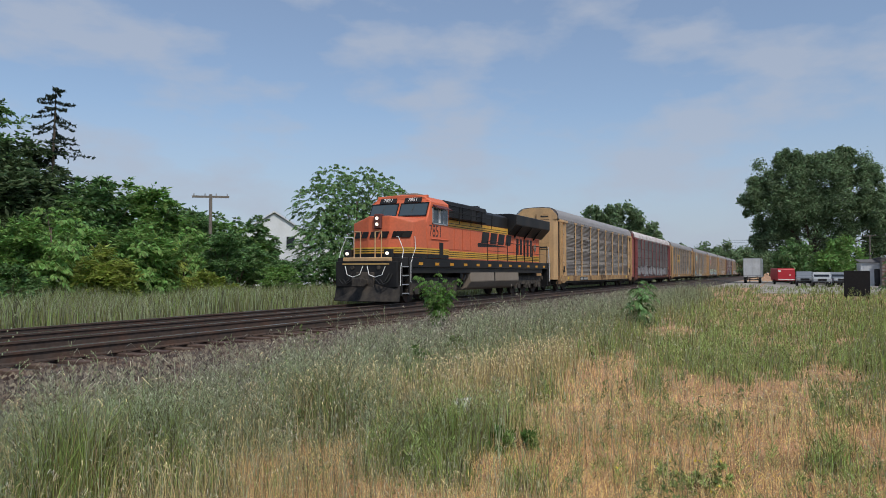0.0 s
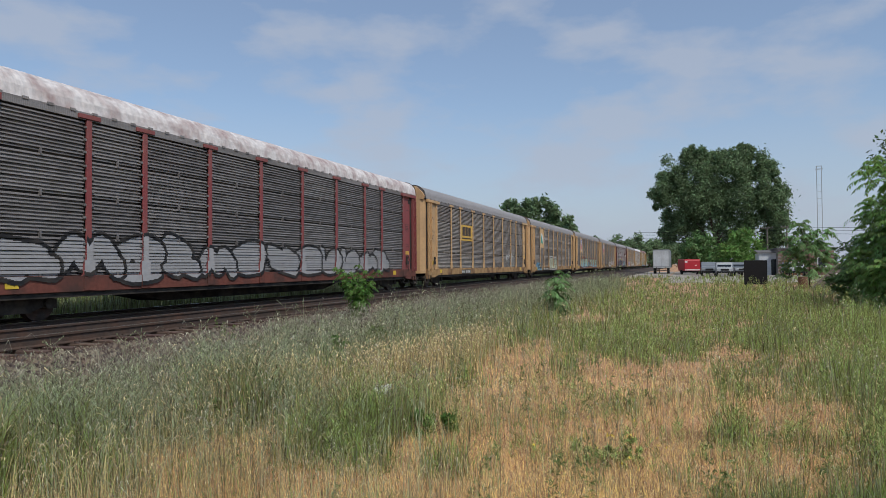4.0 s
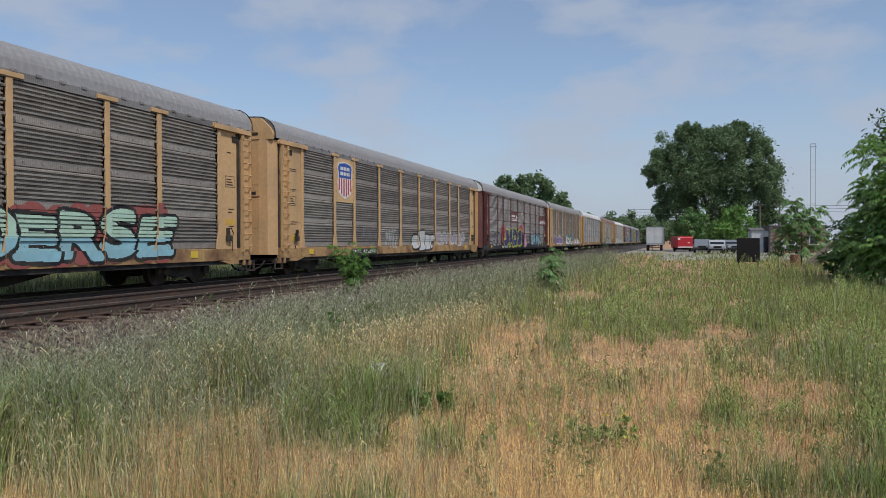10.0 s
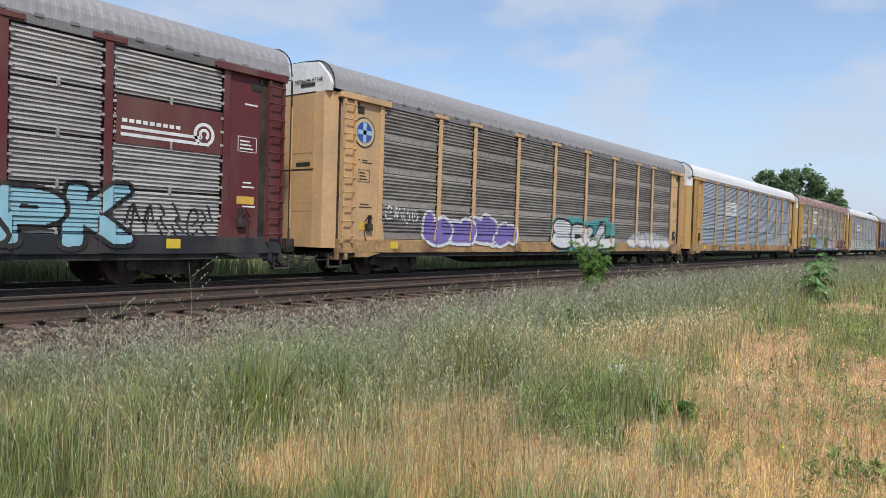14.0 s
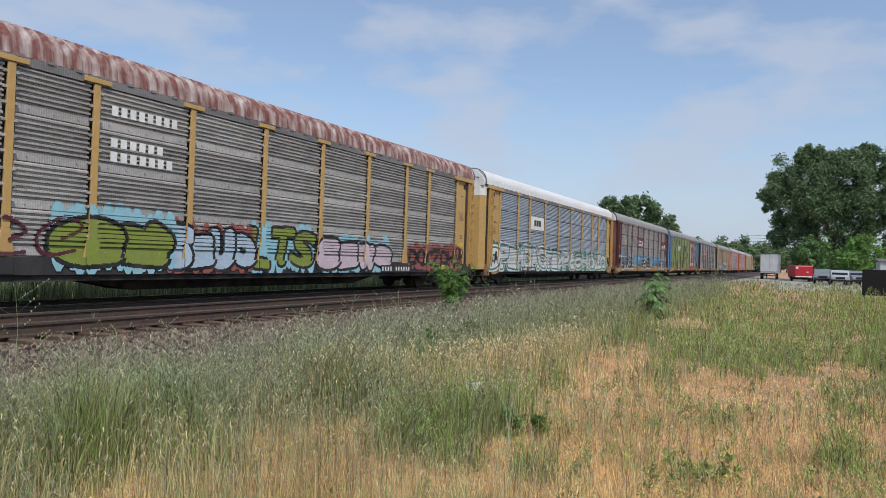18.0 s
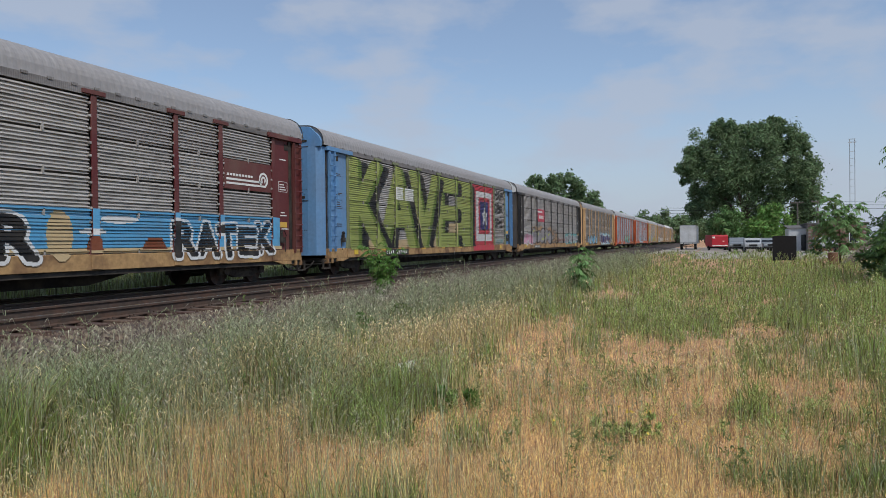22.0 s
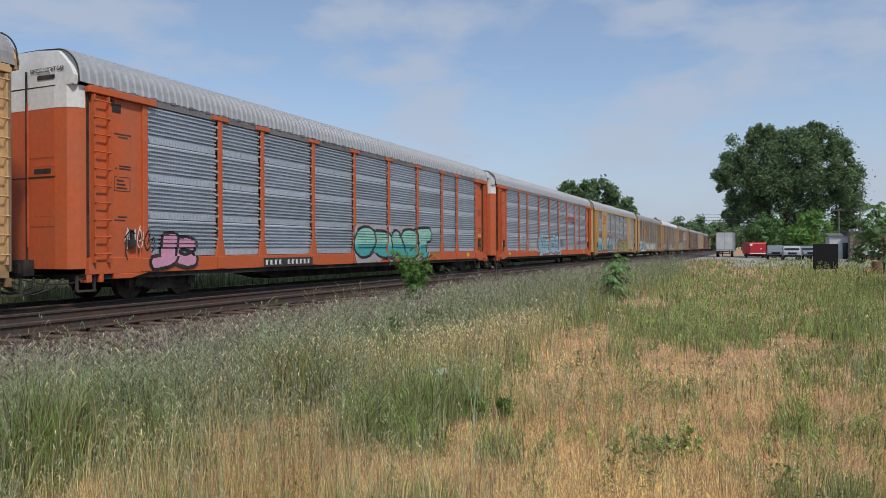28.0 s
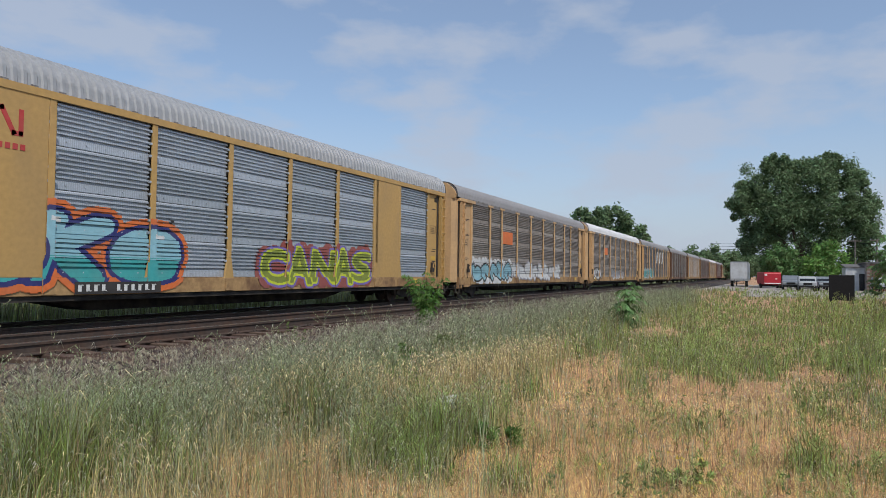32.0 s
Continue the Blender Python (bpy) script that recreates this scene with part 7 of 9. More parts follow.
# green tufts, grey-green towards the bank
x, y, r, bend, size, rng = tufted(38000, 41, 12, 0.05, 0.58)
d = dryness(x, y)
on = (rng.random(len(x)) > np.clip(d * 1.35 + 0.08, 0.0, 0.975)) & (rng.random(len(x)) > np.interp(y, [3.8, 5.0, 7.5], [0.0, 0.45, 0.55]))
ash = rng.random(len(x)) < np.interp(y, [-4, -1, 2, 4, 5.5, 7], [0.15, 0.25, 0.28, 0.32, 0.60, 0.85])
dark = rng.random(len(x)) < 0.60 * np.clip((8.5 - x) / 3, 0, 1) * np.clip((y - 2.0) / 1.2, 0, 1)
for name, mat, label, pick, hk in (("green_grass", "grass_green", "tall tufted green meadow grass", on & ~ash & ~dark, 0.92), ("grey_grass", "grass_grey", "tall grey-green meadow grass", on & ash & ~dark, 1.0),
                                   ("dark_grass", "grass_deep", "tall dark green meadow grass", on & dark, 0.95)):
    k = np.flatnonzero(pick)
    lay(name, mat, label, x[k], y[k], tall(x[k], y[k]) * hk * size[k] * (0.45 + 0.6 * rng.random(len(k))) * (1 - 0.5 * np.clip(d[k], 0, 1)) * np.interp(r[k], [8, 14], [1.0, 0.74]), wide(r[k], 1.0), 0.10 + 0.42 * rng.random(len(k)) ** 1.4, rng, bend[k])
# low green growth between the tufts
x, y, r, rng = meadow(220000, 47)
d = dryness(x, y)
k = np.flatnonzero(rng.random(len(x)) > np.clip(d * 1.5 + 0.20, 0.0, 0.985))
lay("low_grass", "grass_deep", "low dark green grass between tufts", x[k], y[k], tall(x[k], y[k]) * (0.22 + 0.38 * rng.random(len(k))), wide(r[k], 1.3), 0.1 + 0.5 * rng.random(len(k)), rng, shape=SPIKE)
# nodding seed heads: grey by the bank, tan in the meadow, bleached in the straw
x, y, r, rng = meadow(52000, 43)
k = np.flatnonzero((rng.random(len(x)) < np.interp(y, [-6, 0, 2.5, 4.5, 7.5], [0.4, 0.15, 0.22, 0.55, 0.9]) * np.interp(x, [2.5, 5.0], [0.35, 1.0])) & (value_noise(x, y, 38, 0.5) + 0.4 * rng.random(len(x)) > 0.48))
headed(("grey_stalks", "grey_seed_heads"), ("grass_grey", "seed_grey"), ("grey-green seeding grass stalks", "pale mauve-grey grass seed heads"), x[k], y[k], tall(x[k], y[k]) * (0.72 + 0.55 * rng.random(len(k))), wide(r[k], 0.95), 0.10 + 0.45 * rng.random(len(k)) ** 1.5, rng)
x, y, r, rng = meadow(42000, 48, r1=60)
k = np.flatnonzero((rng.random(len(x)) < np.interp(y, [-6, 1, 3, 5.5, 7], [0.2, 0.6, 0.8, 0.5, 0.2]) * np.interp(r, [4.5, 7.5, 14, 22], [0.5, 1.0, 0.7, 0.12])) & (value_noise(x, y, 39, 0.7) + 0.4 * rng.random(len(x)) + 0.5 * bump_at(x, y, 8.2, 3.5, 1.6, 0.7) > 0.70))
headed(("tan_stalks", "tan_seed_heads"), ("grass_tan", "seed_tan"), ("tan drying grass stalks", "pale tan nodding seed heads"), x[k], y[k], tall(x[k], y[k]) * (0.62 + 0.5 * rng.random(len(k))), wide(r[k], 1.0), 0.12 + 0.55 * rng.random(len(k)) ** 1.4, rng)
n = 3000
c = np.array([(8.3, 3.7, 1.5, 0.45), (6.7, 4.6, 0.8, 0.45), (10.6, 3.5, 1.6, 0.4)])[rng.integers(0, 3, n)]
x, y = c[:, 0] + rng.normal(size=n) * c[:, 2] * 0.7, c[:, 1] + rng.normal(size=n) * c[:, 3] * 0.7
headed(("tall_tan_stalks", "tall_tan_seed_heads"), ("grass_tan", "seed_tan"), ("tall tan drying grass stalks", "pale tan nodding seed heads"), x, y, 0.36 + 0.26 * rng.random(n), wide(np.hypot(x, y), 1.0), 0.10 + 0.22 * rng.random(n), rng)
x, y, r, rng = meadow(92000, 44, r1=40)
k = np.flatnonzero(dryness(x, y) + 0.3 * rng.random(len(x)) > 0.34)
headed(("straw_stalks", "straw_seed_heads"), ("straw", "seed_tan"), ("thin bent straw stalks", "bleached nodding seed heads"), x[k], y[k], 0.06 + 0.15 * rng.random(len(k)) ** 1.3, wide(r[k], 0.75), 0.3 + 0.7 * rng.random(len(k)), rng)
# bushy fine-leaved herbs in the strip before the bank
rng = np.random.default_rng(49)
n = 3400
x, y = 2.4 + 46 * rng.random(n) ** 1.5, 3.7 + 3.7 * rng.random(n)
k = value_noise(x, y, 40, 0.9) + 0.35 * rng.random(n) - 0.25 * np.clip((4.6 - y), 0, 1) > 0.52
wx, wy, r, _ = meadow(9200, 50, r0=5.5, r1=60)
m = ((dryness(wx, wy) < 0.12 + 0.3 * rng.random(len(wx))) | (rng.random(len(wx)) < 0.14)) & (value_noise(wx, wy, 51, 1.2) > 0.3)
x, y = np.concatenate([x[k], wx[m]]), np.concatenate([y[k], wy[m]])
for name, mat, pick in (("grey_herb", "herb", y > 2.2 + 1.2 * rng.random(len(x))), ("green_herb", "herb_green", None)):
    pick = ~last_pick if pick is None else pick
    last_pick = pick
    hx, hy_ = x[pick], y[pick]
    r = np.hypot(hx, hy_)
    h = tall(hx, hy_) * (0.75 + 0.5 * rng.random(len(hx))) * np.where(dryness(hx, hy_) > 0.3, 0.55, 1.0)
    lay(name + "_stems", mat, "thin stems of bushy meadow herbs", hx, hy_, h, wide(r, 0.8), 0.1 + 0.2 * rng.random(len(hx)), rng, category="weed")
    q = np.repeat(np.arange(len(hx)), 52)
    u = 0.12 + 0.88 * rng.random(len(q))
    a = rng.random(len(q)) * 6.283
    sp = h[q] * 0.20 * rng.random(len(q)) * (1.2 - u * 0.8)
    v, t = strips(hx[q] + np.cos(a) * sp, hy_[q] + np.sin(a) * sp, ground_level(hx[q], hy_[q]) + h[q] * u, 0.02 + 0.03 * rng.random(len(q)), wide(r[q], 1.25), a, 0.5 + 1.2 * rng.random(len(q)), rng.random(len(q)) * 6.283, SPIKE)
    tagged(new(name + "_leaves", array_mesh(name + "_leaves", v, t, M[mat])), "small leaves of bushy meadow herbs", "weed", kind="stuff")
# the rest of the meadow, round the standpoint and behind it
rng = np.random.default_rng(52)
n = 64000
r = 0.7 * np.exp(rng.random(n) * math.log(45 / 0.7))
a = rng.random(n) * 6.283
x, y = r * np.cos(a), r * np.sin(a)
deg = np.degrees(np.arctan2(y, x))
k = (y < 7.4) & ((r < 3.4) | (deg < -15) | (deg > 75))
x, y, r = x[k], y[k], r[k]
k = dryness(x, y) + 0.5 * rng.random(len(x)) < 0.35
for name, mat, label, pick, hi in (("outer_green_grass", "grass_green", "green meadow grass", k, 0.34), ("outer_dry_grass", "straw", "short dry meadow grass", ~k, 0.12)):
    lay(name, mat, label, x[pick], y[pick], hi * (0.4 + 0.8 * rng.random(pick.sum())), 0.008 * (1 + r[pick] / 5), 0.15 + 0.5 * rng.random(pick.sum()), rng)
# tall verge beyond the railway
rng = np.random.default_rng(45)
n = 120000
x, y = 6 + 110 * rng.random(n) ** 1.5, 18.3 + 9.5 * rng.random(n)
k = rng.random(n) < 0.6
for name, mat, label, pick in (("verge_grass", "grass_grey", "tall grey-green grass beyond the railway", k), ("verge_green_grass", "grass_deep", "tall green grass beyond the railway", ~k)):
    vx, vy = x[pick], y[pick]
    lay(name, mat, label, vx, vy, (0.45 + 0.6 * rng.random(len(vx))) * (0.6 + 0.8 * value_noise(vx, vy, 35, 1.3)), 0.018 + 0 * vx, 0.08 + 0.3 * rng.random(len(vx)), rng)
# wispy seeding weeds that creep onto the ballast: fine stems hung with tiny pale heads
rng = np.random.default_rng(46)
n = 5200
x, y = 2.5 + 44 * rng.random(n) ** 1.2, 5.3 + 3.4 * rng.random(n)
k = (value_noise(x, y, 36, 0.8) + 0.3 * rng.random(n) > 0.50) & (rng.random(n) < np.interp(y, [5.2, 6.5, 7.6, 8.7], [0.5, 1.0, 0.7, 0.12]))
x, y = x[k], y[k]
r = np.hypot(x, y)
h = np.interp(y, [5.3, 7.0, 8.7], [0.66, 0.55, 0.32]) * (0.6 + 0.6 * rng.random(len(x))) * (1 + 0.25 * np.clip((x - 9) / 8, 0, 1))
lay("wispy_stems", "wisp", "thin grey stems of wispy weeds", x, y, h, wide(r, 0.9), 0.15 + 0.25 * rng.random(len(x)), rng)
m = 22
q = np.repeat(np.arange(len(x)), m)
u = 0.35 + 0.65 * rng.random(len(q))
a = rng.random(len(q)) * 6.283
sp = h[q] * 0.26 * rng.random(len(q)) * (1.25 - u * 0.7)
wz = ground_level(x[q], y[q]) + h[q] * u
sx, sy = x[q] + np.cos(a) * sp, y[q] + np.sin(a) * sp
v, t = strips(sx, sy, wz, 0.022 + 0.03 * rng.random(len(q)), wide(r[q], 1.15), a, 0.9 + 0 * a, rng.random(len(q)) * 6.283, SPIKE)
tagged(new("wispy_heads", array_mesh("wispy_heads", v, t, M["wisp"])), "tiny pale grey heads of wispy weeds", "weed", kind="stuff")


def leaf_cloud(centres, radii, per, size, rng, flat_up=0.35, long=1.0):
    """Folded four-cornered leaves in balls round the centres; verts and quads as triangles."""
    n = len(centres) * per
    c = np.repeat(centres, per, 0)
    rad = np.repeat(radii, per, 0)
    d = rng.normal(size=(n, 3))
    d /= np.linalg.norm(d, axis=1)[:, None]
    p = c + d * (rad[:, None] if np.ndim(radii[0]) == 0 else rad) * (rng.random(n) ** 0.45 * (0.55 + 0.75 * rng.random(n)))[:, None]
    nrm = d * 0.6 + rng.normal(size=(n, 3)) * 0.6 + [0, 0, flat_up]
    nrm /= np.linalg.norm(nrm, axis=1)[:, None]
    a = np.cross(nrm, rng.normal(size=(n, 3)))
    a /= np.linalg.norm(a, axis=1)[:, None] + 1e-9
    b = np.cross(nrm, a)
    s = size * (0.6 + 0.8 * rng.random(n))[:, None]
    v = np.stack([p - a * s * long, p + b * s * 0.42 - nrm * s * 0.12, p + a * s * long, p - b * s * 0.42 - nrm * s * 0.12], 1).reshape(-1, 3)
    t = np.array([(0, 1, 2), (0, 2, 3)])
    return v, (t[None] + 4 * np.arange(n)[:, None, None]).reshape(-1, 3)


def leaf_sprays(centres, radii, per, size, rng, long=1.0, droop=0.35):
    """Leaves set along drooping sprays that fan out from each centre."""
    ns = max(3, per // 16)
    nc = len(centres) * ns
    c, rad = np.repeat(centres, ns, 0), np.repeat(radii, ns)
    d = rng.normal(size=(nc, 3))
    d[:, 2] = np.abs(d[:, 2]) * 0.8 - 0.25
    d /= np.linalg.norm(d, axis=1)[:, None]
    ln = rad * (0.75 + 0.75 * rng.random(nc))
    m = max(3, per // ns)
    u = 0.12 + 0.88 * rng.random((nc, m)) ** 0.8
    p = c[:, None] + d[:, None] * (ln[:, None] * u)[..., None]
    p[..., 2] -= droop * ln[:, None] * u * u
    side = np.cross(d, [0, 0, 1.0])
    side /= np.linalg.norm(side, axis=1)[:, None] + 1e-9
    sg = np.where(rng.random((nc, m)) < 0.5, -1.0, 1.0)
    ax = side[:, None] * sg[..., None] + d[:, None] * 0.6 + rng.normal(size=(nc, m, 3)) * 0.30
    ax[..., 2] -= 0.25
    ax = (ax / np.linalg.norm(ax, axis=2)[..., None]).reshape(-1, 3)
    p = p.reshape(-1, 3)
    n = len(p)
    nrm = np.cross(ax, rng.normal(size=(n, 3)) + [0, 0, 0.2])
    nrm = nrm + [0, 0, 0.5] * np.sign(nrm[:, 2:3] + 1e-6)
    b = np.cross(nrm, ax)
    b /= np.linalg.norm(b, axis=1)[:, None] + 1e-9
    nrm = np.cross(ax, b)
    s = size * (0.6 + 0.8 * rng.random(n))[:, None]
    v = np.stack([p, p + ax * s * long * 0.9 + b * s * 0.42 - nrm * s * 0.1, p + ax * s * long * 2, p + ax * s * long * 0.9 - b * s * 0.42 - nrm * s * 0.1], 1).reshape(-1, 3)
    q = np.array([(0, 1, 2), (0, 2, 3)])
    return v, (q[None] + 4 * np.arange(n)[:, None, None]).reshape(-1, 3)


def leafy_plant(name, label, category, x, y, height, width, mat, seed, leaves=2500, leaf=0.12, clumps=26, base=None, trunk=0.10, bare=0.18, group="", lobes=None, long=1.0, sprays=True):
    """A tree or shrub: tapered trunk, limbs to the clumps, a crown of single leaves with gaps."""
    rng = np.random.default_rng(seed)
    z0 = float(ground_level(x, y)) - 0.03 if base is None else base
    ob = thing(name, pose(x, y, z0), label, category, group)
    g, w = height, width / 2
    cs, rs = [], []
    for i in range(clumps * 2 if height > 2.5 else clumps):
        if lobes:
            lx, ly, lz, lr = lobes[i % len(lobes)]
            q = rng.normal(size=3)
            q = q / np.linalg.norm(q) * 1.12 * rng.random() ** 0.55
            c = np.array([lx + q[0] * lr, ly + q[1] * lr, lz + q[2] * lr * 0.9])
            rs.append(max(0.7, lr * (0.18 + 0.32 * rng.random())))
        else:
            q = rng.normal(size=3)
            q = q / np.linalg.norm(q) * rng.random() ** 0.35
            hz = bare + (1 - bare) * 0.5
            c = np.array([q[0] * w * 0.85, q[1] * w * 0.85, g * (hz + q[2] * (1 - bare) * 0.44)])
            shrink = 1 - 0.45 * max(0, (c[2] / g - 0.62) / 0.38)
            c[:2] *= shrink
            rs.append(min(w, g * 0.5) * (0.17 + 0.20 * rng.random()))
        cs.append(c)
    cs, rs = np.array(cs), np.array(rs)
    tr = Geo()
    top = g * (0.72 if bare > 0.1 else 0.5)
    bend = [(rng.normal() * 0.03 * g, rng.normal() * 0.03 * g, top * f) for f in (0, 0.35, 0.7, 1.0)]
    bend[0] = (0, 0, 0)
    tr.tube(bend, trunk, 8, trunk * 0.3)
    part("trunk", tr, M["bark"], ob, "grey-brown trunk", smooth=True)
    for i in range(0, len(cs), max(1, len(cs) // 9)):
        f = min(0.95, max(0.25, cs[i][2] / g * 0.6)) * top
        a = Vector((0, 0, f))
        b = Vector(cs[i])
        part("limb", Geo().tube([a, a.lerp(b, 0.5) + Vector((0, 0, 0.04 * g)), b], trunk * 0.35, 5, trunk * 0.08), M["bark"], ob)
    per = max(4, leaves // len(cs))
    v, t = leaf_sprays(cs, rs, per, leaf, rng, long) if sprays and height > 0.8 and leaf < 0.25 else leaf_cloud(cs, rs, per, leaf, rng, long=long)
    part_me = array_mesh("crown", v, t, M[mat])
    child("crown", part_me, ob, "loose leafy crown")
    return ob


def fronds(root, out, length, leaf, pairs, rng, droop=0.7):
    """Feathered leaves: leaflets in pairs along drooping ribs that start at the roots and run outwards."""
    n = len(root)
    out = out / np.linalg.norm(out, axis=1)[:, None]
    side = np.cross(out, [0, 0, 1.0])
    side /= np.linalg.norm(side, axis=1)[:, None] + 1e-9
    u = np.repeat((np.arange(pairs) + 0.8) / pairs, 2)
    sg = np.tile([-1.0, 1.0], pairs)
    ln = length * (0.65 + 0.6 * rng.random(n))
    rib = out[:, None] - np.array([0, 0, 1.0]) * (2 * droop * u)[None, :, None]
    p = root[:, None] + out[:, None] * (ln[:, None] * u)[..., None]
    p[..., 2] -= droop * ln[:, None] * u * u
    ax = side[:, None] * sg[None, :, None] * 0.85 + rib * 0.55 + rng.normal(size=(n, 2 * pairs, 3)) * 0.12
    ax[..., 2] -= 0.75
    ax /= np.linalg.norm(ax, axis=2)[..., None]
    b = np.cross(ax, np.cross(side[:, None] * np.ones((1, 2 * pairs, 1)), rib) + rng.normal(size=(n, 2 * pairs, 3)) * 0.25)
    b /= np.linalg.norm(b, axis=2)[..., None] + 1e-9
    size = (leaf * (0.75 + 0.5 * rng.random((n, 2 * pairs))) * (1.1 - 0.5 * np.abs(u - 0.45)))[..., None]
    v = np.stack([p, p + ax * size * 0.42 + b * size * 0.17, p + ax * size, p + ax * size * 0.42 - b * size * 0.17], 2).reshape(-1, 3)
    q = np.array([(0, 1, 2), (0, 2, 3)])
    return v, (q[None] + 4 * np.arange(n * 2 * pairs)[:, None, None]).reshape(-1, 3)


def feathered_tree(name, label, category, x, y, height, width, mat, seed, count=700, length=0.55, leaf=0.17, pairs=8, low=0.0, trunk=0.08, lumps=9):
    """A tree or shrub whose crown is made of long feathered leaves that hang outwards from uneven lumps."""
    rng = np.random.default_rng(seed)
    ob = thing(name, pose(x, y, float(ground_level(x, y)) - 0.03), label, category)
    part("trunk", Geo().tube([(0, 0, 0), (rng.normal() * 0.05, 0, height * 0.35), (rng.normal() * 0.1, 0.05, height * 0.75)], trunk, 7, trunk * 0.35), M["bark"], ob, "grey-brown trunk", smooth=True)
    cs, rs = [], []
    for i in range(lumps):
        k = (i + 0.5) / lumps
        z = height * (low + (0.92 - low) * k)
        a, w = i * 2.4 + rng.random(), width / 2 * math.sqrt(max(0.08, 1 - (1.25 * k - 0.40) ** 2)) * 0.62
        r = width * (0.20 + 0.10 * rng.random()) * (1.1 - 0.5 * k)
        cs.append((w * math.cos(a), w * math.sin(a), min(z, height - r * 0.9)))
        rs.append(r)
    cs.append((0, 0, height * (low + 0.45 * (1 - low)))), rs.append(width * 0.36)
    for c in cs[::2]:
        f = Vector((0, 0, c[2] * 0.6))
        part("limb", Geo().tube([f, f.lerp(Vector(c), 0.5) + Vector((0, 0, 0.03 * height)), c], trunk * 0.4, 5, trunk * 0.12), M["bark"], ob)
    cs, rs = np.array(cs), np.array(rs)
    j = rng.choice(len(cs), count, p=rs ** 2 / (rs ** 2).sum())
    d = rng.normal(size=(count, 3))
    d /= np.linalg.norm(d, axis=1)[:, None]
    d[:, 2] = np.where(d[:, 2] < -0.3, -d[:, 2], d[:, 2])
    root = cs[j] + d * rs[j][:, None] * (0.35 + 0.65 * rng.random(count) ** 0.6)[:, None] * np.array([1, 1, 0.9])
    root[:, 2] = np.clip(root[:, 2], 0.15, height)
    v, t = fronds(root, d * [1, 1, 0.6] + [0, 0, 0.45] + rng.normal(size=(count, 3)) * 0.2, length, leaf, pairs, rng)
    v[:, 2] = np.maximum(v[:, 2], 0.02)
    child("crown", array_mesh("crown", v, t, M[mat]), ob, "crown of long feathered leaves")
    return ob


def leafy_shoots(name, label, x, y, height, spread, mat, seed, stems=8, per=14, length=0.22, leaf=0.075, pairs=5):
    """Upright shoots from one root, set with feathered leaves."""
    rng = np.random.default_rng(seed)
    ob = thing(name, pose(x, y, float(ground_level(x, y)) - 0.02), label, "shrub")
    roots, outs = [], []
    for k in range(stems):
        a, h = k * 2.4 + rng.random(), height * (0.55 + 0.45 * rng.random()) if k else height
        lean = spread * (0.25 + 0.25 * rng.random()) if k else 0.02
        tip = Vector((math.cos(a) * lean, math.sin(a) * lean, h))
        mid = Vector((tip.x * 0.35, tip.y * 0.35, h * 0.5))
        part("stem", Geo().tube([(0, 0, 0), mid, tip], 0.010, 5, 0.003), M[mat], ob)
        for f in range(per):
            u = 0.15 + 0.85 * (f + rng.random()) / per
            q = mid * (2 * u) if u < 0.5 else mid.lerp(tip, 2 * u - 1)
            b = f * 2.4 + rng.random()
            roots.append(q), outs.append((math.cos(b), math.sin(b), 0.25 + 0.7 * u * rng.random()))
    v, t = fronds(np.array(roots), np.array(outs), length, leaf, pairs, rng)
    child("foliage", array_mesh("foliage", v, t, M[mat]), ob, "bright green feathered leaves")
    return ob


leafy_shoots("bush", "bright green leafy shrub standing in grass beside the ballast", 17.3, 8.45, 1.60, 1.25, "bush_leaf", 1, 15, 18, 0.25, 0.10, 5)
leafy_shoots("sapling", "bright green young sapling standing in the meadow grass", 20.5, 3.65, 1.40, 0.80, "leaf_a", 2, 6, 11, 0.46, 0.16, 7)
leafy_plant("weed_clump", "low dark green broadleaf weed clump in the meadow", "weed", 6.2, 2.28, 0.30, 0.62, "bush_leaf", 3, 1500, 0.028, 16, trunk=0.01, bare=0.0, long=1.4)
leafy_plant("weed_clump", "leafy green weed patch among tall grass", "weed", 9.9, 5.2, 0.55, 0.7, "bush_leaf", 4, 900, 0.035, 12, trunk=0.01, bare=0.1, long=1.4)
leafy_plant("weed_clump", "leafy green weed patch among tall grass", "weed", 12.2, 5.6, 0.5, 0.6, "weed", 6, 700, 0.035, 12, trunk=0.01, bare=0.1, long=1.4)
leafy_plant("weed_clump", "low green weeds with small yellow flowers", "weed", 5.75, 0.62, 0.28, 0.7, "herb_green", 5, 900, 0.020, 18, trunk=0.008, bare=0.0, long=1.6)

# thin leafy weeds standing here and there in the straw
rng = np.random.default_rng(61)
vs, ts, off = [], [], 0
for i in range(230):
    r = 4.3 * math.exp(rng.random() * 1.3)
    a = math.radians(-14 + 52 * rng.random())
    x, y = r * math.cos(a), r * math.sin(a)
    h = 0.15 + 0.36 * rng.random() ** 1.8
    z = float(ground_level(x, y))
    m = int(14 + 22 * rng.random())
    u = 0.1 + 0.9 * rng.random(m)
    tip = rng.normal(size=2) * 0.10 * h
    fan = rng.normal(size=(m, 2)) * (0.035 * (1.15 - u) + 0.008)[:, None]
    cs = np.stack([x + tip[0] * u + fan[:, 0], y + tip[1] * u + fan[:, 1], z + h * u], -1)
    v, t = leaf_cloud(cs, np.full(m, 0.012), 2, 0.0065 * (1 + r / 12) * (0.7 + 0.6 * rng.random()), rng, long=1.9)
    vs.append(v), ts.append(t + off)
    off += len(v)
tagged(new("field_weeds", array_mesh("field_weeds", np.concatenate(vs), np.concatenate(ts), M["weed"])), "thin dull green leafy weeds among straw", "weed", kind="stuff")


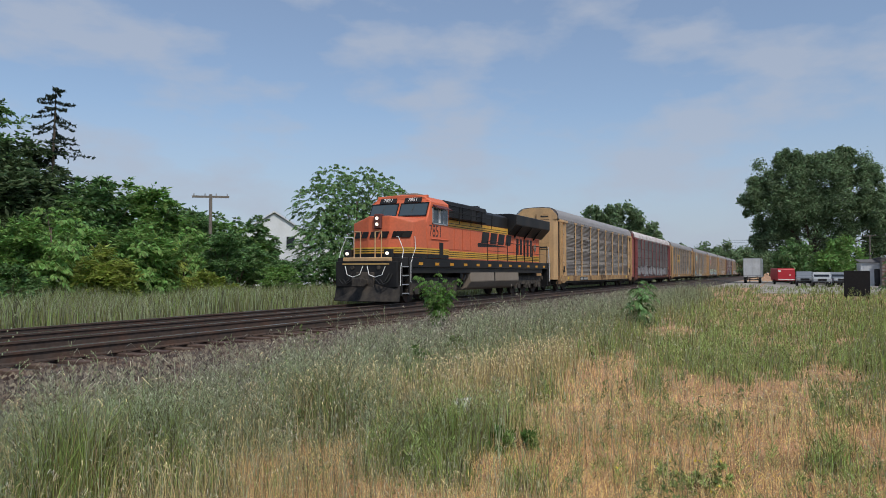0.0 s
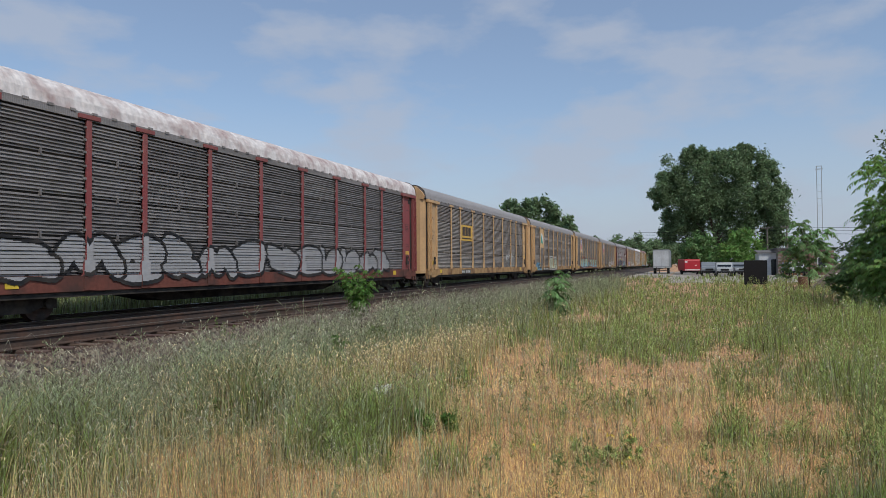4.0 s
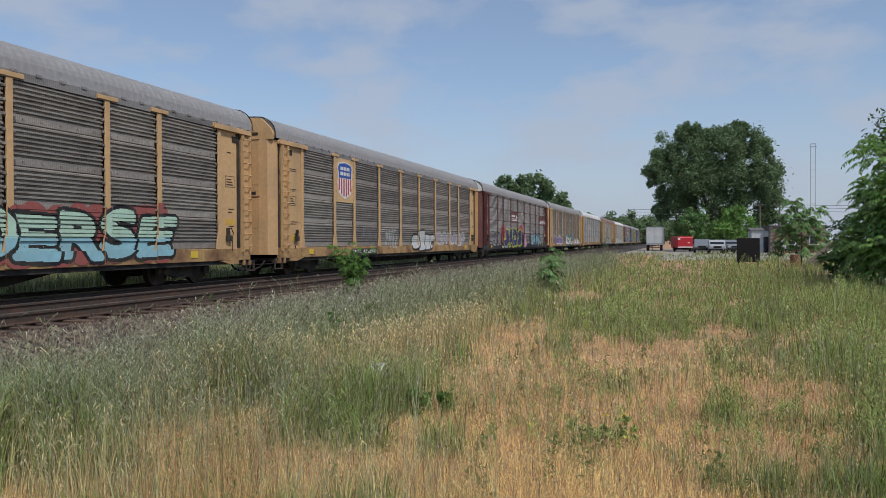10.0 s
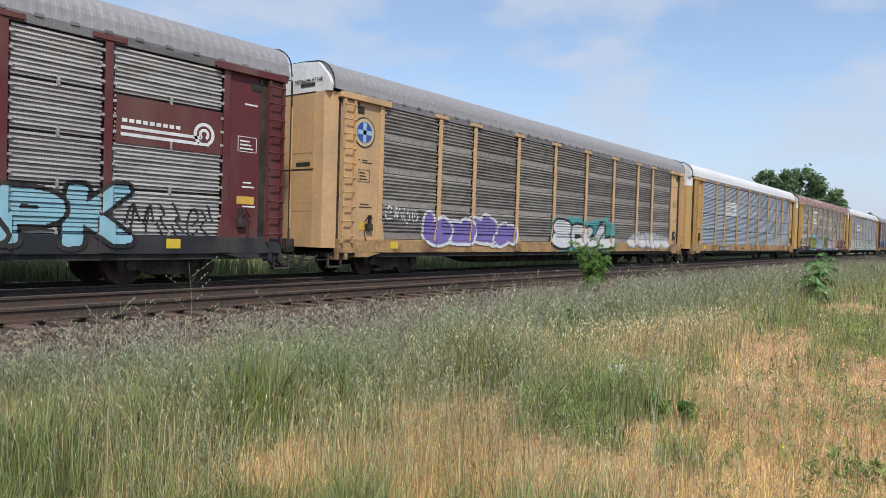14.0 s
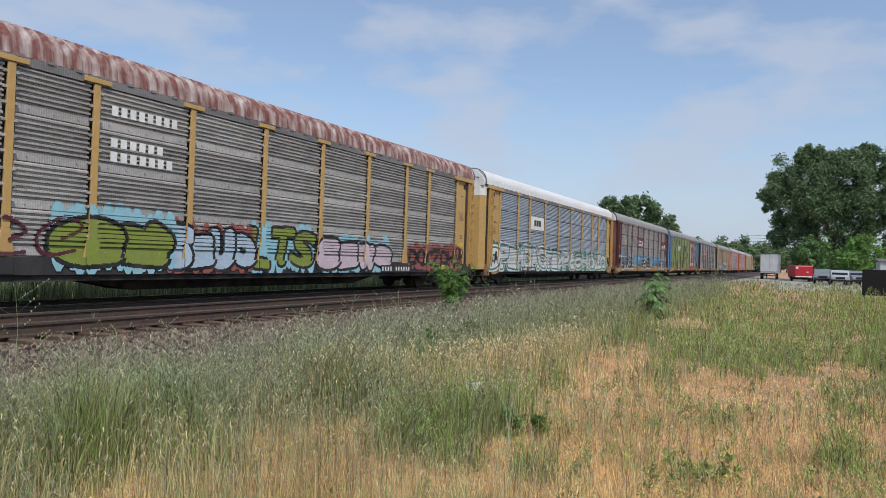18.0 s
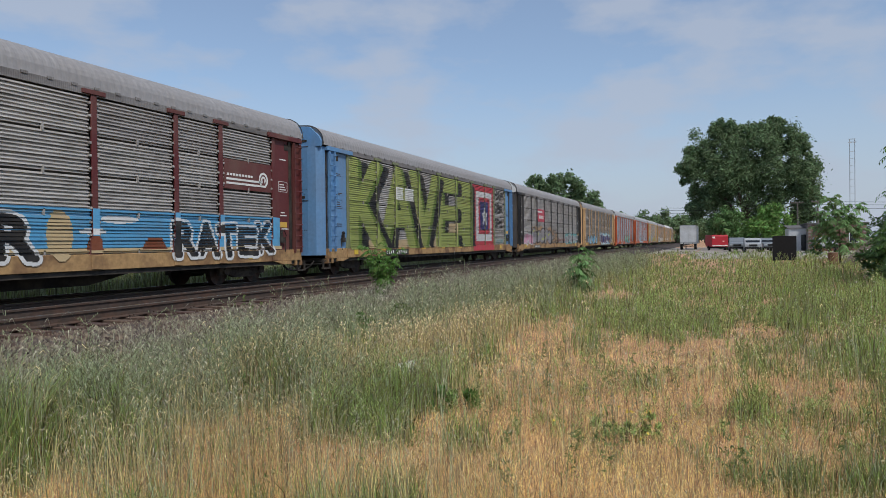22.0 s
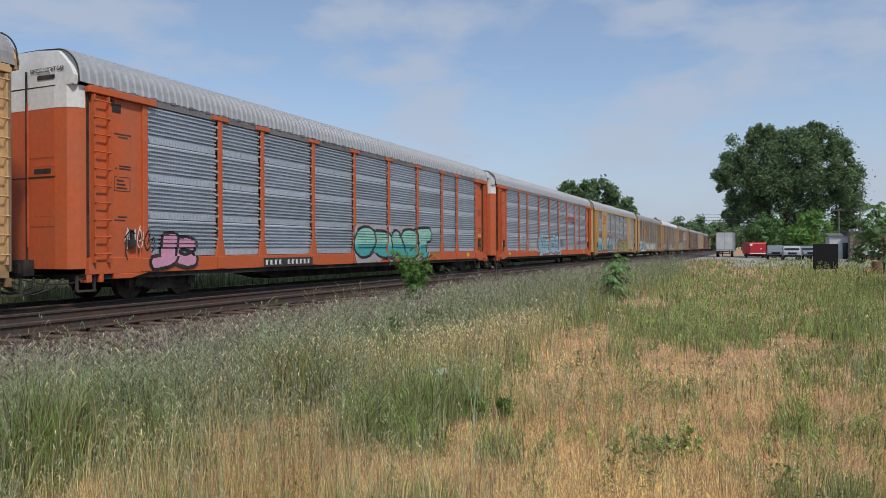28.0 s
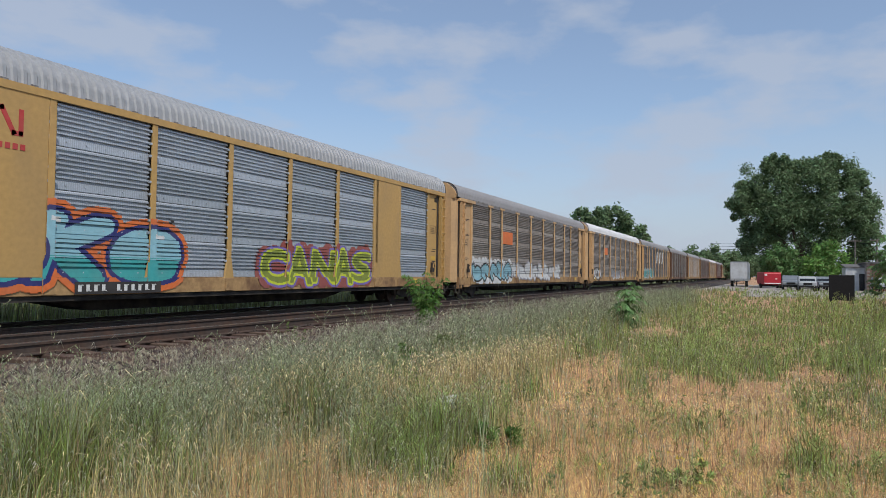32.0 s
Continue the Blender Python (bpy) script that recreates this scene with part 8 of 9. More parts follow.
def dry_weed(x, y, height, seed):
    """A bare branched stalk beside the ballast."""
    rr = random.Random(seed)
    ob = thing("dry_weed", pose(x, y, float(ground_level(x, y)) - 0.02), "bare pale branched weed stalk beside the ballast", "weed", "dry weeds along the track")
    g = Geo().tube([(0, 0, 0), (0.02, 0, height * 0.5), (rr.uniform(-0.05, 0.05), 0, height)], 0.005, 5, 0.0015)
    for i in range(9):
        k = height * (0.22 + 0.075 * i)
        a, ln = rr.uniform(0, 6.28), height * rr.uniform(0.18, 0.36)
        b = Vector((math.cos(a) * ln, math.sin(a) * ln, k + ln * 0.75))
        g.tube([(0.01, 0, k), b], 0.0024, 4, 0.001)
        for j in range(3):
            q = Vector((0, 0, k)).lerp(b, 0.6 + 0.17 * j)
            g.box(q.x - 0.005, q.x + 0.005, q.y - 0.005, q.y + 0.005, q.z - 0.005, q.z + 0.018)
    part("stalk", g, M["grass_grey"], ob)
    return ob


dry_weed(5.30, 8.55, 1.05, 1)
for i, (wx, wy, wh) in enumerate(((3.9, 8.3, 0.55), (4.3, 8.5, 0.6), (4.6, 8.45, 0.62), (6.6, 8.4, 0.5), (7.4, 8.3, 0.55), (8.6, 8.2, 0.5), (10.3, 8.1, 0.62), (12.2, 8.3, 0.75), (12.9, 8.0, 0.8), (14.1, 8.3, 0.8),
                                  (19.5, 8.2, 0.9), (21.0, 8.0, 0.95), (23.0, 8.1, 0.9), (3.5, 8.1, 0.5), (5.7, 8.7, 0.4), (9.4, 8.6, 0.45))):
    dry_weed(wx, wy, wh, 10 + i)

# ---- trees beyond the railway ----
T = leafy_plant
T("maple_tree", "tall dark broadleaf tree behind a spruce", "tree", 29.5, 52, 15.6, 8.5, "leaf_a", 101, 9000, 0.26, 40, trunk=0.28, bare=0.25)
T("maple_tree", "dark broadleaf tree mass under a spruce", "tree", 25.5, 41, 8.6, 7.0, "leaf_d", 102, 9000, 0.20, 36, trunk=0.2, bare=0.05)
T("maple_tree", "dark broadleaf tree at the edge of a wood", "tree", 21.5, 44, 9.5, 7.0, "leaf_d", 112, 7000, 0.22, 34, trunk=0.2, bare=0.05)
T("roadside_tree", "green broadleaf tree at the edge of a wood", "tree", 28.6, 37, 8.2, 5.4, "leaf_a", 103, 8000, 0.17, 36, trunk=0.15, bare=0.08)
T("roadside_tree", "bright green broadleaf tree at the edge of a wood", "tree", 32.0, 36, 7.7, 5.4, "leaf_b", 104, 8000, 0.17, 34, trunk=0.15, bare=0.08)
T("roadside_tree", "bright green broadleaf tree at the edge of a wood", "tree", 35.5, 37, 6.7, 4.8, "leaf_a", 105, 7000, 0.17, 30, trunk=0.14, bare=0.05)
T("roadside_tree", "green broadleaf tree behind a utility pole", "tree", 39.0, 40, 6.6, 5.2, "leaf_a", 106, 6000, 0.18, 28, trunk=0.14, bare=0.05)
T("roadside_tree", "green broadleaf tree behind a utility pole", "tree", 44.5, 40.5, 6.4, 5.6, "leaf_b", 107, 6000, 0.18, 28, trunk=0.14, bare=0.05)
T("roadside_tree", "green broadleaf tree that half hides a white house", "tree", 46.2, 40.0, 7.0, 4.4, "leaf_a", 214, 7000, 0.16, 34, trunk=0.14, bare=0.0)
T("roadside_tree", "green broadleaf tree beside a white house", "tree", 54.5, 46, 4.6, 5.0, "leaf_a", 108, 5000, 0.22, 26, trunk=0.14, bare=0.1)
T("shrub", "light green shrub beside the tall verge grass", "shrub", 17.9, 27.2, 4.1, 3.0, "leaf_b", 120, 9350, 0.083, 30, trunk=0.06, bare=0.05, long=1.5)
T("shrub", "yellow-green shrub beside the tall verge grass", "shrub", 20.2, 25.6, 2.7, 3.7, "leaf_c", 121, 8500, 0.075, 30, trunk=0.05, bare=0.0, long=1.5)
T("shrub", "bright green shrub beside the tall verge grass", "shrub", 23.9, 27.3, 4.5, 3.8, "leaf_b", 122, 10200, 0.083, 32, trunk=0.06, bare=0.03, long=1.5)
T("shrub", "dark green shrub in front of a utility pole", "shrub", 29.2, 27.3, 4.7, 2.7, "leaf_a", 123, 9350, 0.083, 28, trunk=0.06, bare=0.03)
T("shrub", "dark green shrub beside the tall verge grass", "shrub", 26.4, 29.5, 4.0, 3.4, "leaf_a", 124, 7650, 0.09, 26, trunk=0.06, bare=0.03)
T("shrub", "dark green shrub beside the tall verge grass", "shrub", 14.4, 28, 4.4, 4.0, "leaf_d", 125, 7650, 0.09, 26, trunk=0.06, bare=0.03)
T("shrub", "dark green shrub in front of a white house", "shrub", 35.0, 28, 2.6, 2.4, "leaf_a", 126, 4250, 0.083, 20, trunk=0.05, bare=0.03)
feathered_tree("locust_tree", "bright green feathery locust tree beyond the railway", "tree", 42.6, 27.4, 9.3, 9.6, "leaf_a", 130, 3400, 0.62, 0.22, 8, trunk=0.16, lumps=20)
T("locust_tree", "green broadleaf tree behind the locust tree", "tree", 50.5, 28.5, 9.3, 5.0, "leaf_b", 131, 6000, 0.18, 30, trunk=0.14, bare=0.1)
T("shrub", "low green shrubs at the foot of the locust tree", "shrub", 38.4, 26.4, 3.2, 4.0, "leaf_a", 132, 4500, 0.12, 24, trunk=0.05, bare=0.0)
T("shrub", "low green shrubs at the foot of the locust tree", "shrub", 47.5, 26.0, 3.6, 5.0, "leaf_a", 133, 4500, 0.13, 24, trunk=0.05, bare=0.0)

T("roadside_tree", "green broadleaf tree at the edge of a wood", "tree", 25.0, 34.5, 5.6, 5.0, "leaf_b", 109, 7000, 0.13, 30, trunk=0.12, bare=0.0)
T("roadside_tree", "bright green broadleaf tree at the edge of a wood", "tree", 31.0, 32, 4.8, 5.0, "leaf_b", 110, 7000, 0.12, 30, trunk=0.12, bare=0.0)
T("roadside_tree", "green broadleaf tree at the edge of a wood", "tree", 35.5, 32, 4.6, 4.0, "leaf_a", 111, 6000, 0.12, 28, trunk=0.12, bare=0.0)
T("maple_tree", "tall dark broadleaf tree behind a spruce", "tree", 22.5, 49, 13.6, 7.0, "leaf_d", 113, 8000, 0.24, 36, trunk=0.25, bare=0.1)
T("shrub", "low green brush beside the tall verge grass", "shrub", 33.0, 26.5, 2.4, 3.4, "leaf_b", 127, 5000, 0.08, 26, trunk=0.04, bare=0.0)
T("shrub", "low green brush beside the tall verge grass", "shrub", 26.5, 25.6, 2.0, 3.0, "leaf_c", 128, 4500, 0.08, 24, trunk=0.04, bare=0.0)
T("shrub", "low green brush beside the tall verge grass", "shrub", 16.2, 25.4, 2.2, 3.0, "leaf_a", 129, 4500, 0.08, 24, trunk=0.04, bare=0.0)


T("maple_tree", "tall dark broadleaf tree behind a spruce", "tree", 29.4, 50.5, 16.4, 7.6, "leaf_a", 201, 16000, 0.20, 50, trunk=0.28, bare=0.2)
T("maple_tree", "dark tree mass under a tall spruce", "tree", 30.0, 45.0, 12.0, 6.2, "leaf_d", 202, 16000, 0.18, 50, trunk=0.22, bare=0.0)
T("maple_tree", "dark tree mass under a tall spruce", "tree", 27.2, 43.0, 10.6, 5.4, "leaf_d", 203, 13000, 0.18, 40, trunk=0.22, bare=0.0)
T("roadside_tree", "green broadleaf tree at the edge of a wood", "tree", 33.4, 44.0, 9.6, 5.0, "leaf_a", 204, 11000, 0.16, 40, trunk=0.18, bare=0.0)
T("roadside_tree", "green broadleaf tree at the edge of a wood", "tree", 36.4, 43.0, 8.9, 5.0, "leaf_b", 205, 11000, 0.16, 40, trunk=0.18, bare=0.0)
T("roadside_tree", "green broadleaf tree with one long bare-tipped shoot", "tree", 38.5, 42.0, 7.6, 5.4, "leaf_b", 206, 10000, 0.16, 36, trunk=0.16, bare=0.0)
T("roadside_tree", "dark green broadleaf tree behind a utility pole", "tree", 42.5, 43.0, 7.4, 5.4, "leaf_a", 207, 9000, 0.16, 36, trunk=0.16, bare=0.0)
T("roadside_tree", "dark green broadleaf tree behind a utility pole", "tree", 48.0, 44.5, 7.2, 6.0, "leaf_a", 208, 8000, 0.18, 34, trunk=0.16, bare=0.0)
T("roadside_tree", "dark green broadleaf tree beside a white house", "tree", 53.0, 46.5, 4.4, 5.0, "leaf_d", 209, 7000, 0.18, 30, trunk=0.16, bare=0.0)
feathered_tree("sumac_shrub", "light green feathered sumac at the edge of a wood", "shrub", 20.4, 29.0, 4.9, 3.4, "leaf_b", 210, 330, 0.62, 0.24, 8)
feathered_tree("sumac_shrub", "light green feathered sumac at the edge of a wood", "shrub", 18.6, 26.6, 3.2, 3.0, "leaf_b", 211, 330, 0.62, 0.24, 8)
feathered_tree("sumac_shrub", "light green feathered sumac at the edge of a wood", "shrub", 25.6, 28.4, 3.6, 3.4, "leaf_c", 212, 330, 0.62, 0.24, 8)


T("shrub", "green shrub in front of a white house", "shrub", 38.3, 29.8, 3.0, 3.2, "leaf_a", 215, 5000, 0.09, 24, trunk=0.05, bare=0.0)
T("shrub", "yellow-green shrub at the edge of a wood", "shrub", 20.6, 26.0, 2.9, 2.8, "leaf_c", 216, 7000, 0.07, 26, trunk=0.05, bare=0.0, long=1.6)
feathered_tree("sumac_shrub", "light green feathered sumac at the edge of a wood", "shrub", 29.0, 30.0, 4.4, 3.6, "leaf_b", 217, 330, 0.62, 0.24, 8)
feathered_tree("sumac_shrub", "light green feathered sumac at the edge of a wood", "shrub", 23.2, 27.0, 3.3, 3.0, "leaf_b", 218, 330, 0.62, 0.24, 8)


def spruce(x, y, height, width, seed):
    rng = np.random.default_rng(seed)
    ob = thing("spruce_tree", pose(x, y, -0.5), "tall dark ragged spruce above a wood", "tree")
    part("trunk", Geo().tube([(0, 0, 0), (0.1, 0, height * 0.5), (0.25, 0, height)], 0.22, 7, 0.03), M["bark"], ob, "straight dark trunk")
    cs, verts, tris, off = [], [], [], 0
    for i in range(24):
        k = 0.30 + 0.69 * i / 23
        for j in range(3 if k > 0.6 else 5):
            a = rng.random() * 6.28
            ln = width / 2 * (1.12 - k) * 1.9 * (0.35 + 0.8 * rng.random()) + 0.2
            z = height * k
            for m in range(9):
                u = (m + 0.4) / 9
                cs.append((math.cos(a) * ln * u + 0.25 * k, math.sin(a) * ln * u, z - ln * 0.42 * u + ln * 0.20 * u * u))
    v, t = leaf_cloud(np.array(cs), np.full(len(cs), 0.10), 5, 0.12, rng, 0.0, 1.3)
    child("needles", array_mesh("needles", v, t, M["needle"]), ob, "dark drooping boughs")
    return ob


spruce(30.7, 44, 14.3, 6.6, 140)

# ---- trees at the far end ----
T("cottonwood_tree", "big round-crowned dark green tree behind parked cars", "tree", 121, -4.6, 21.2, 22, "leaf_far", 150, 150000, 0.22, 330, trunk=0.55, bare=0.05, sprays=False,
  lobes=((0, 5.5, 12.5, 4.6), (0, -5.6, 12.0, 4.8), (0, 0, 16.0, 4.6), (0, 5.2, 16.2, 3.4), (0, -4.6, 16.0, 3.6), (0, 0, 10.0, 4.8), (0, 5.4, 8.6, 2.6), (0, -7.2, 9.0, 3.0), (2, 3.6, 7.0, 3.4), (2, -3.4, 6.6, 3.6), (0, 1.6, 18.4, 2.2), (0, -2.4, 18.2, 2.2), (-1, 0, 13.0, 4.4), (-1, 2.5, 12.0, 4.0), (0, 8.3, 12.8, 1.9), (0, 7.6, 15.4, 1.6), (0, 7.6, 6.6, 1.3), (0, -8.6, 12.6, 2.0), (0, -7.2, 16.4, 1.7), (0, 3.6, 19.3, 1.4), (0, -4.2, 19.0, 1.5), (0, -8.9, 8.2, 1.8)))
T("roadside_tree", "lighter green tree beneath a big tree", "tree", 112, -2.0, 6.6, 7.6, "leaf_a", 151, 6000, 0.26, 30, trunk=0.16, bare=0.0)
T("roadside_tree", "yellow-green tree beneath a big tree", "tree", 110, -7.2, 7.2, 7.0, "leaf_b", 152, 6000, 0.26, 30, trunk=0.16, bare=0.0)
T("roadside_tree", "dark green tree behind a brick building", "tree", 128, -13.5, 8.0, 7.5, "leaf_d", 153, 5000, 0.3, 26, trunk=0.16, bare=0.0)
T("roadside_tree", "dark green tree behind a brick building", "tree", 135, -20.5, 5.6, 10, "leaf_d", 154, 5000, 0.3, 26, trunk=0.16, bare=0.0)
T("roadside_tree", "round green tree beyond the train", "tree", 118, 23.7, 13.6, 13.4, "leaf_far", 155, 18000, 0.34, 84, trunk=0.3, bare=0.12,
  lobes=((0, 4.4, 10.8, 2.6), (0, 0.2, 11.0, 2.6), (0, -3.4, 8.6, 2.4), (0, 1.4, 7.0, 3.6), (0, -1.4, 6.0, 3.6), (0, 4.4, 7.0, 2.6), (0, -5.2, 6.4, 1.8)))
for i, (tx, ty, th, tw) in enumerate(((222, 33, 10.5, 9), (232, 28, 10.6, 9), (243, 24, 10.0, 9), (250, 21, 12.6, 12), (262, 17.5, 12.8, 13), (275, 13.5, 12.0, 12), (300, 10.5, 12.0, 13), (330, 8, 12.5, 14), (360, 4.5, 12.5, 15), (400, 1, 12.0, 16), (430, -5, 12.0, 18), (210, 38, 10.5, 10))):
    T("distant_tree", "hazy green tree of a distant wood", "tree", tx, ty, th, tw, "leaf_far", 160 + i, 2600, 0.6, 20, trunk=0.25, bare=0.0, group="distant wood")
# the thicket that closes the meadow
feathered_tree("thicket_tree", "bright green tree with feathered leaves beside the meadow", "tree", 26.5, -7.2, 5.3, 4.4, "leaf_b", 180, 2000, 0.60, 0.19, 8, trunk=0.10, lumps=13)
T("thicket_tree", "tall dark green tree at the edge of the meadow", "tree", 31.0, -9.6, 8.0, 5.8, "leaf_d", 181, 42000, 0.10, 70, trunk=0.14, bare=0.0, sprays=False)
feathered_tree("thicket_tree", "bright green feathered shrub at the edge of the meadow", "tree", 24.5, -7.2, 3.4, 3.0, "leaf_b", 182, 620, 0.55, 0.18, 8, trunk=0.06)
T("thicket_tree", "dark green shrub at the edge of the meadow", "tree", 33.5, -7.4, 3.2, 3.6, "leaf_a", 183, 9000, 0.07, 26, trunk=0.08, bare=0.0)
T("thicket_tree", "dark green shrub at the edge of the meadow", "tree", 29.0, -6.0, 1.8, 2.6, "leaf_a", 184, 3500, 0.09, 20, trunk=0.05, bare=0.0)

feathered_tree("sumac_shrub", "bright green feathered sumac at the edge of the meadow", "shrub", 25.2, -7.0, 2.9, 2.4, "leaf_b", 220, 420, 0.5, 0.17, 8)
feathered_tree("sumac_shrub", "bright green feathered sumac at the edge of the meadow", "shrub", 23.6, -7.0, 2.6, 2.4, "leaf_b", 221, 420, 0.5, 0.17, 8)

feathered_tree("sumac_shrub", "loose green sumac with long leaves beside scrap planks", "shrub", 50.5, -7.5, 4.4, 2.8, "leaf_a", 222, 170, 0.95, 0.30, 9, low=0.15, trunk=0.05)

# ---- things at the far end of the meadow ----
lot = new("gravel_lot", Geo().box(62, 150, -40, 2.0, -0.42, -0.355).mesh("gravel_lot", M["gravel"]))
tagged(lot, "pale gravel parking lot", "gravel lot", kind="structure")
path = new("gravel_path", Geo().box(84, 150, 2.2, 8.6, -0.42, -0.36).mesh("gravel_path", M["gravel"]))
tagged(path, "pale gravel track beside the railway", "gravel path", kind="structure")


def road_wheel(parent, x, y, r, w=0.22):
    t = part("wheel", Geo().cyl((x, r), r, y - w / 2, y + w / 2, "y", 18), M["rubber"], parent, "", 0.02)
    part("rim", Geo().cyl((x, r), r * 0.6, y - w / 2 - 0.012, y + w / 2 + 0.012, "y", 14), M["steel"], t)


def box_trailer():
    t = thing("semi_trailer", pose(118.6, 3.87, -0.36), "pale grey box semi-trailer parked beside the railway", "trailer")
    part("cargo_box", Geo().box(0, 14, -1.28, 1.28, 0.95, 3.92), M["sheet_metal"], t, "pale sheet metal cargo box", 0.03)
    g = Geo().box(-0.03, 0, -1.28, -1.18, 1.12, 3.92).box(-0.03, 0, 1.18, 1.28, 1.12, 3.92).box(-0.03, 0, -1.28, 1.28, 3.80, 3.92).box(-0.03, 0, -1.28, 1.28, 1.12, 1.26).box(-0.025, 0, -0.03, 0.03, 1.2, 3.9)
    part("door_frame", g, M["steel"], t, "metal frame round the rear doors")
    part("chassis", Geo().box(0.2, 14, -0.5, 0.5, 0.85, 1.12).box(-0.05, 0.1, -1.2, 1.2, 0.50, 0.62).box(-0.02, 0.06, -0.75, -0.65, 0.6, 1.12).box(-0.02, 0.06, 0.65, 0.75, 0.6, 1.12), M["underframe"], t, "black chassis and bumper")
    for x in (1.3, 2.5):
        for y in (-1.05, 1.05):
            road_wheel(t, x, y, 0.5, 0.4)
    part("landing_gear", Geo().box(10.8, 11.0, -0.8, -0.65, 0, 1.0).box(10.8, 11.0, 0.65, 0.8, 0, 1.0), M["underframe"], t)


box_trailer()


def cargo_trailer():
    t = thing("cargo_trailer", pose(108, -0.75, -0.36, 0, 0, 14), "small red enclosed cargo trailer in the lot", "trailer")
    part("box", Geo().prism([(-0.2, 0.55), (3.4, 0.55), (3.9, 1.2), (3.6, 2.25), (0.0, 2.25), (-0.2, 2.1)], -1.12, 1.12, "y"), M["red_paint"], t, "red metal box", 0.05)
    part("rear_stripe", Geo().box(-0.212, -0.2, -1.05, 1.05, 0.62, 0.76), M["white_paint"], t)
    part("vent", Geo().box(-0.212, -0.2, 0.7, 1.05, 1.75, 2.0), M["white_paint"], t)
    part("tail_light", Geo().box(-0.215, -0.2, -0.6, -0.35, 1.25, 1.4), flat("pale_lens", (0.7, 0.5, 0.45)), t)
    for y in (-1.1, 1.1):
        road_wheel(t, 1.6, y, 0.36)
    part("axle", Geo().box(1.3, 1.9, -1.3, 1.3, 0.3, 0.56), M["underframe"], t)


cargo_trailer()


def motor_car(label, x, y, turn, paint_m, kind):
    """A parked car, nose at local -x."""
    t = thing("parked_car", pose(x, y, -0.355, 0, 0, turn), label, "car", "cars parked in the lot")
    suv = [(-2.3, 0.45), (-2.35, 0.8), (-2.2, 1.05), (-1.15, 1.15), (-0.55, 1.70), (1.6, 1.72), (2.2, 1.1), (2.3, 0.45)]
    pick = [(-2.6, 0.5), (-2.65, 0.95), (-2.4, 1.15), (-1.2, 1.22), (-0.6, 1.80), (0.7, 1.80), (0.95, 1.25), (2.7, 1.22), (2.7, 0.5)]
    o = pick if kind == "pickup" else suv
    part("body", Geo().prism(o, -0.92, 0.92, "y"), paint_m, t, "", 0.08)
    part("windscreen", Geo().prism([(-1.17, 1.16), (-0.57, 1.66), (-0.50, 1.66), (-1.05, 1.16)], -0.78, 0.78, "y"), M["glass"], t, "dark windscreen")
    for s in (-1, 1):
        part("side_window", Geo().prism([(-0.85, 1.18), (-0.45, 1.60), (0.6, 1.60), (0.75, 1.18)], s * 0.925 - 0.01, s * 0.925 + 0.01, "y"), M["glass"], t)
        part("headlight", Geo().box(-2.34 if kind != "pickup" else -2.66, -2.2, s * 0.72 - 0.16, s * 0.72 + 0.16, 0.80, 0.98), M["steel"], t)
        for wx in (-1.45, 1.45):
            road_wheel(t, wx, s * 0.82, 0.35)
    part("grille", Geo().box(-2.37 if kind != "pickup" else -2.67, -2.25, -0.45, 0.45, 0.72, 0.96), M["rubber"], t)
    part("bumper", Geo().box(-2.42 if kind != "pickup" else -2.72, -2.2, -0.9, 0.9, 0.42, 0.66), M["rubber"], t, "", 0.04)


motor_car("dark grey pickup truck parked in the lot", 97, -2.7, 0, M["car_grey"], "pickup")
motor_car("white sport utility car parked in the lot", 92, -4.3, 0, M["car_white"], "suv")
motor_car("grey car parked beside a white one", 97, -6.2, 10, M["car_grey"], "suv")
motor_car("white car parked before a brick building", 92, -12.0, 5, M["car_white"], "suv")

t = thing("signboard", pose(50, -4.27, -0.38, 0, 0, -4), "black painted board box standing in tall grass", "board")
part("board", Geo().box(0, 0.5, -0.70, 0.70, 0.22, 1.80), M["black_board"], t, "", 0.02)
part("post", Geo().box(0.1, 0.2, -0.65, -0.55, 0, 0.25), M["black_board"], t), part("post", Geo().box(0.1, 0.2, 0.55, 0.65, 0, 0.25), M["black_board"], t)


def brick_building():
    b = thing("brick_building", pose(99, -14.2, -0.36), "low brown brick building beside the lot", "building")
    part("wall", Geo().box(0, 8, -3.3, 3.1, 0, 3.40), M["mortar"], b, "brown brick wall")
    brick = Geo().box(-0.02, 0.0, 0, 0.62, 0, 0.185).mesh("brick", M["brick"])
    for r in range(16):
        for c_ in range(10):
            y = -3.3 + c_ * 0.64 + (0.32 if r % 2 else 0)
            if y + 0.62 > 3.1 or (r < 11 and 0.1 < y < 1.0) or (4 < r < 11 and -2.6 < y < -1.4):
                continue
            child("brick", brick, b, at=pose(0, y, 0.05 + r * 0.205))
    part("roof", Geo().box(-0.15, 8.1, -3.45, 3.25, 3.40, 3.55), M["shingle"], b, "flat dark roof", 0.02)
    w = part("window", Geo().box(-0.03, 0.02, -2.4, -1.5, 1.1, 2.2), M["glass"], b, "dark window")
    part("window_frame", Geo().box(-0.05, 0.0, -2.48, -2.4, 1.02, 2.28).box(-0.05, 0, -1.5, -1.42, 1.02, 2.28).box(-0.05, 0, -2.4, -1.5, 2.2, 2.28).box(-0.05, 0, -2.4, -1.5, 1.02, 1.1), M["siding"], w)
    part("door", Geo().box(-0.04, 0.02, 0.3, 1.25, 0, 2.1), M["brown"], b, "brown door")


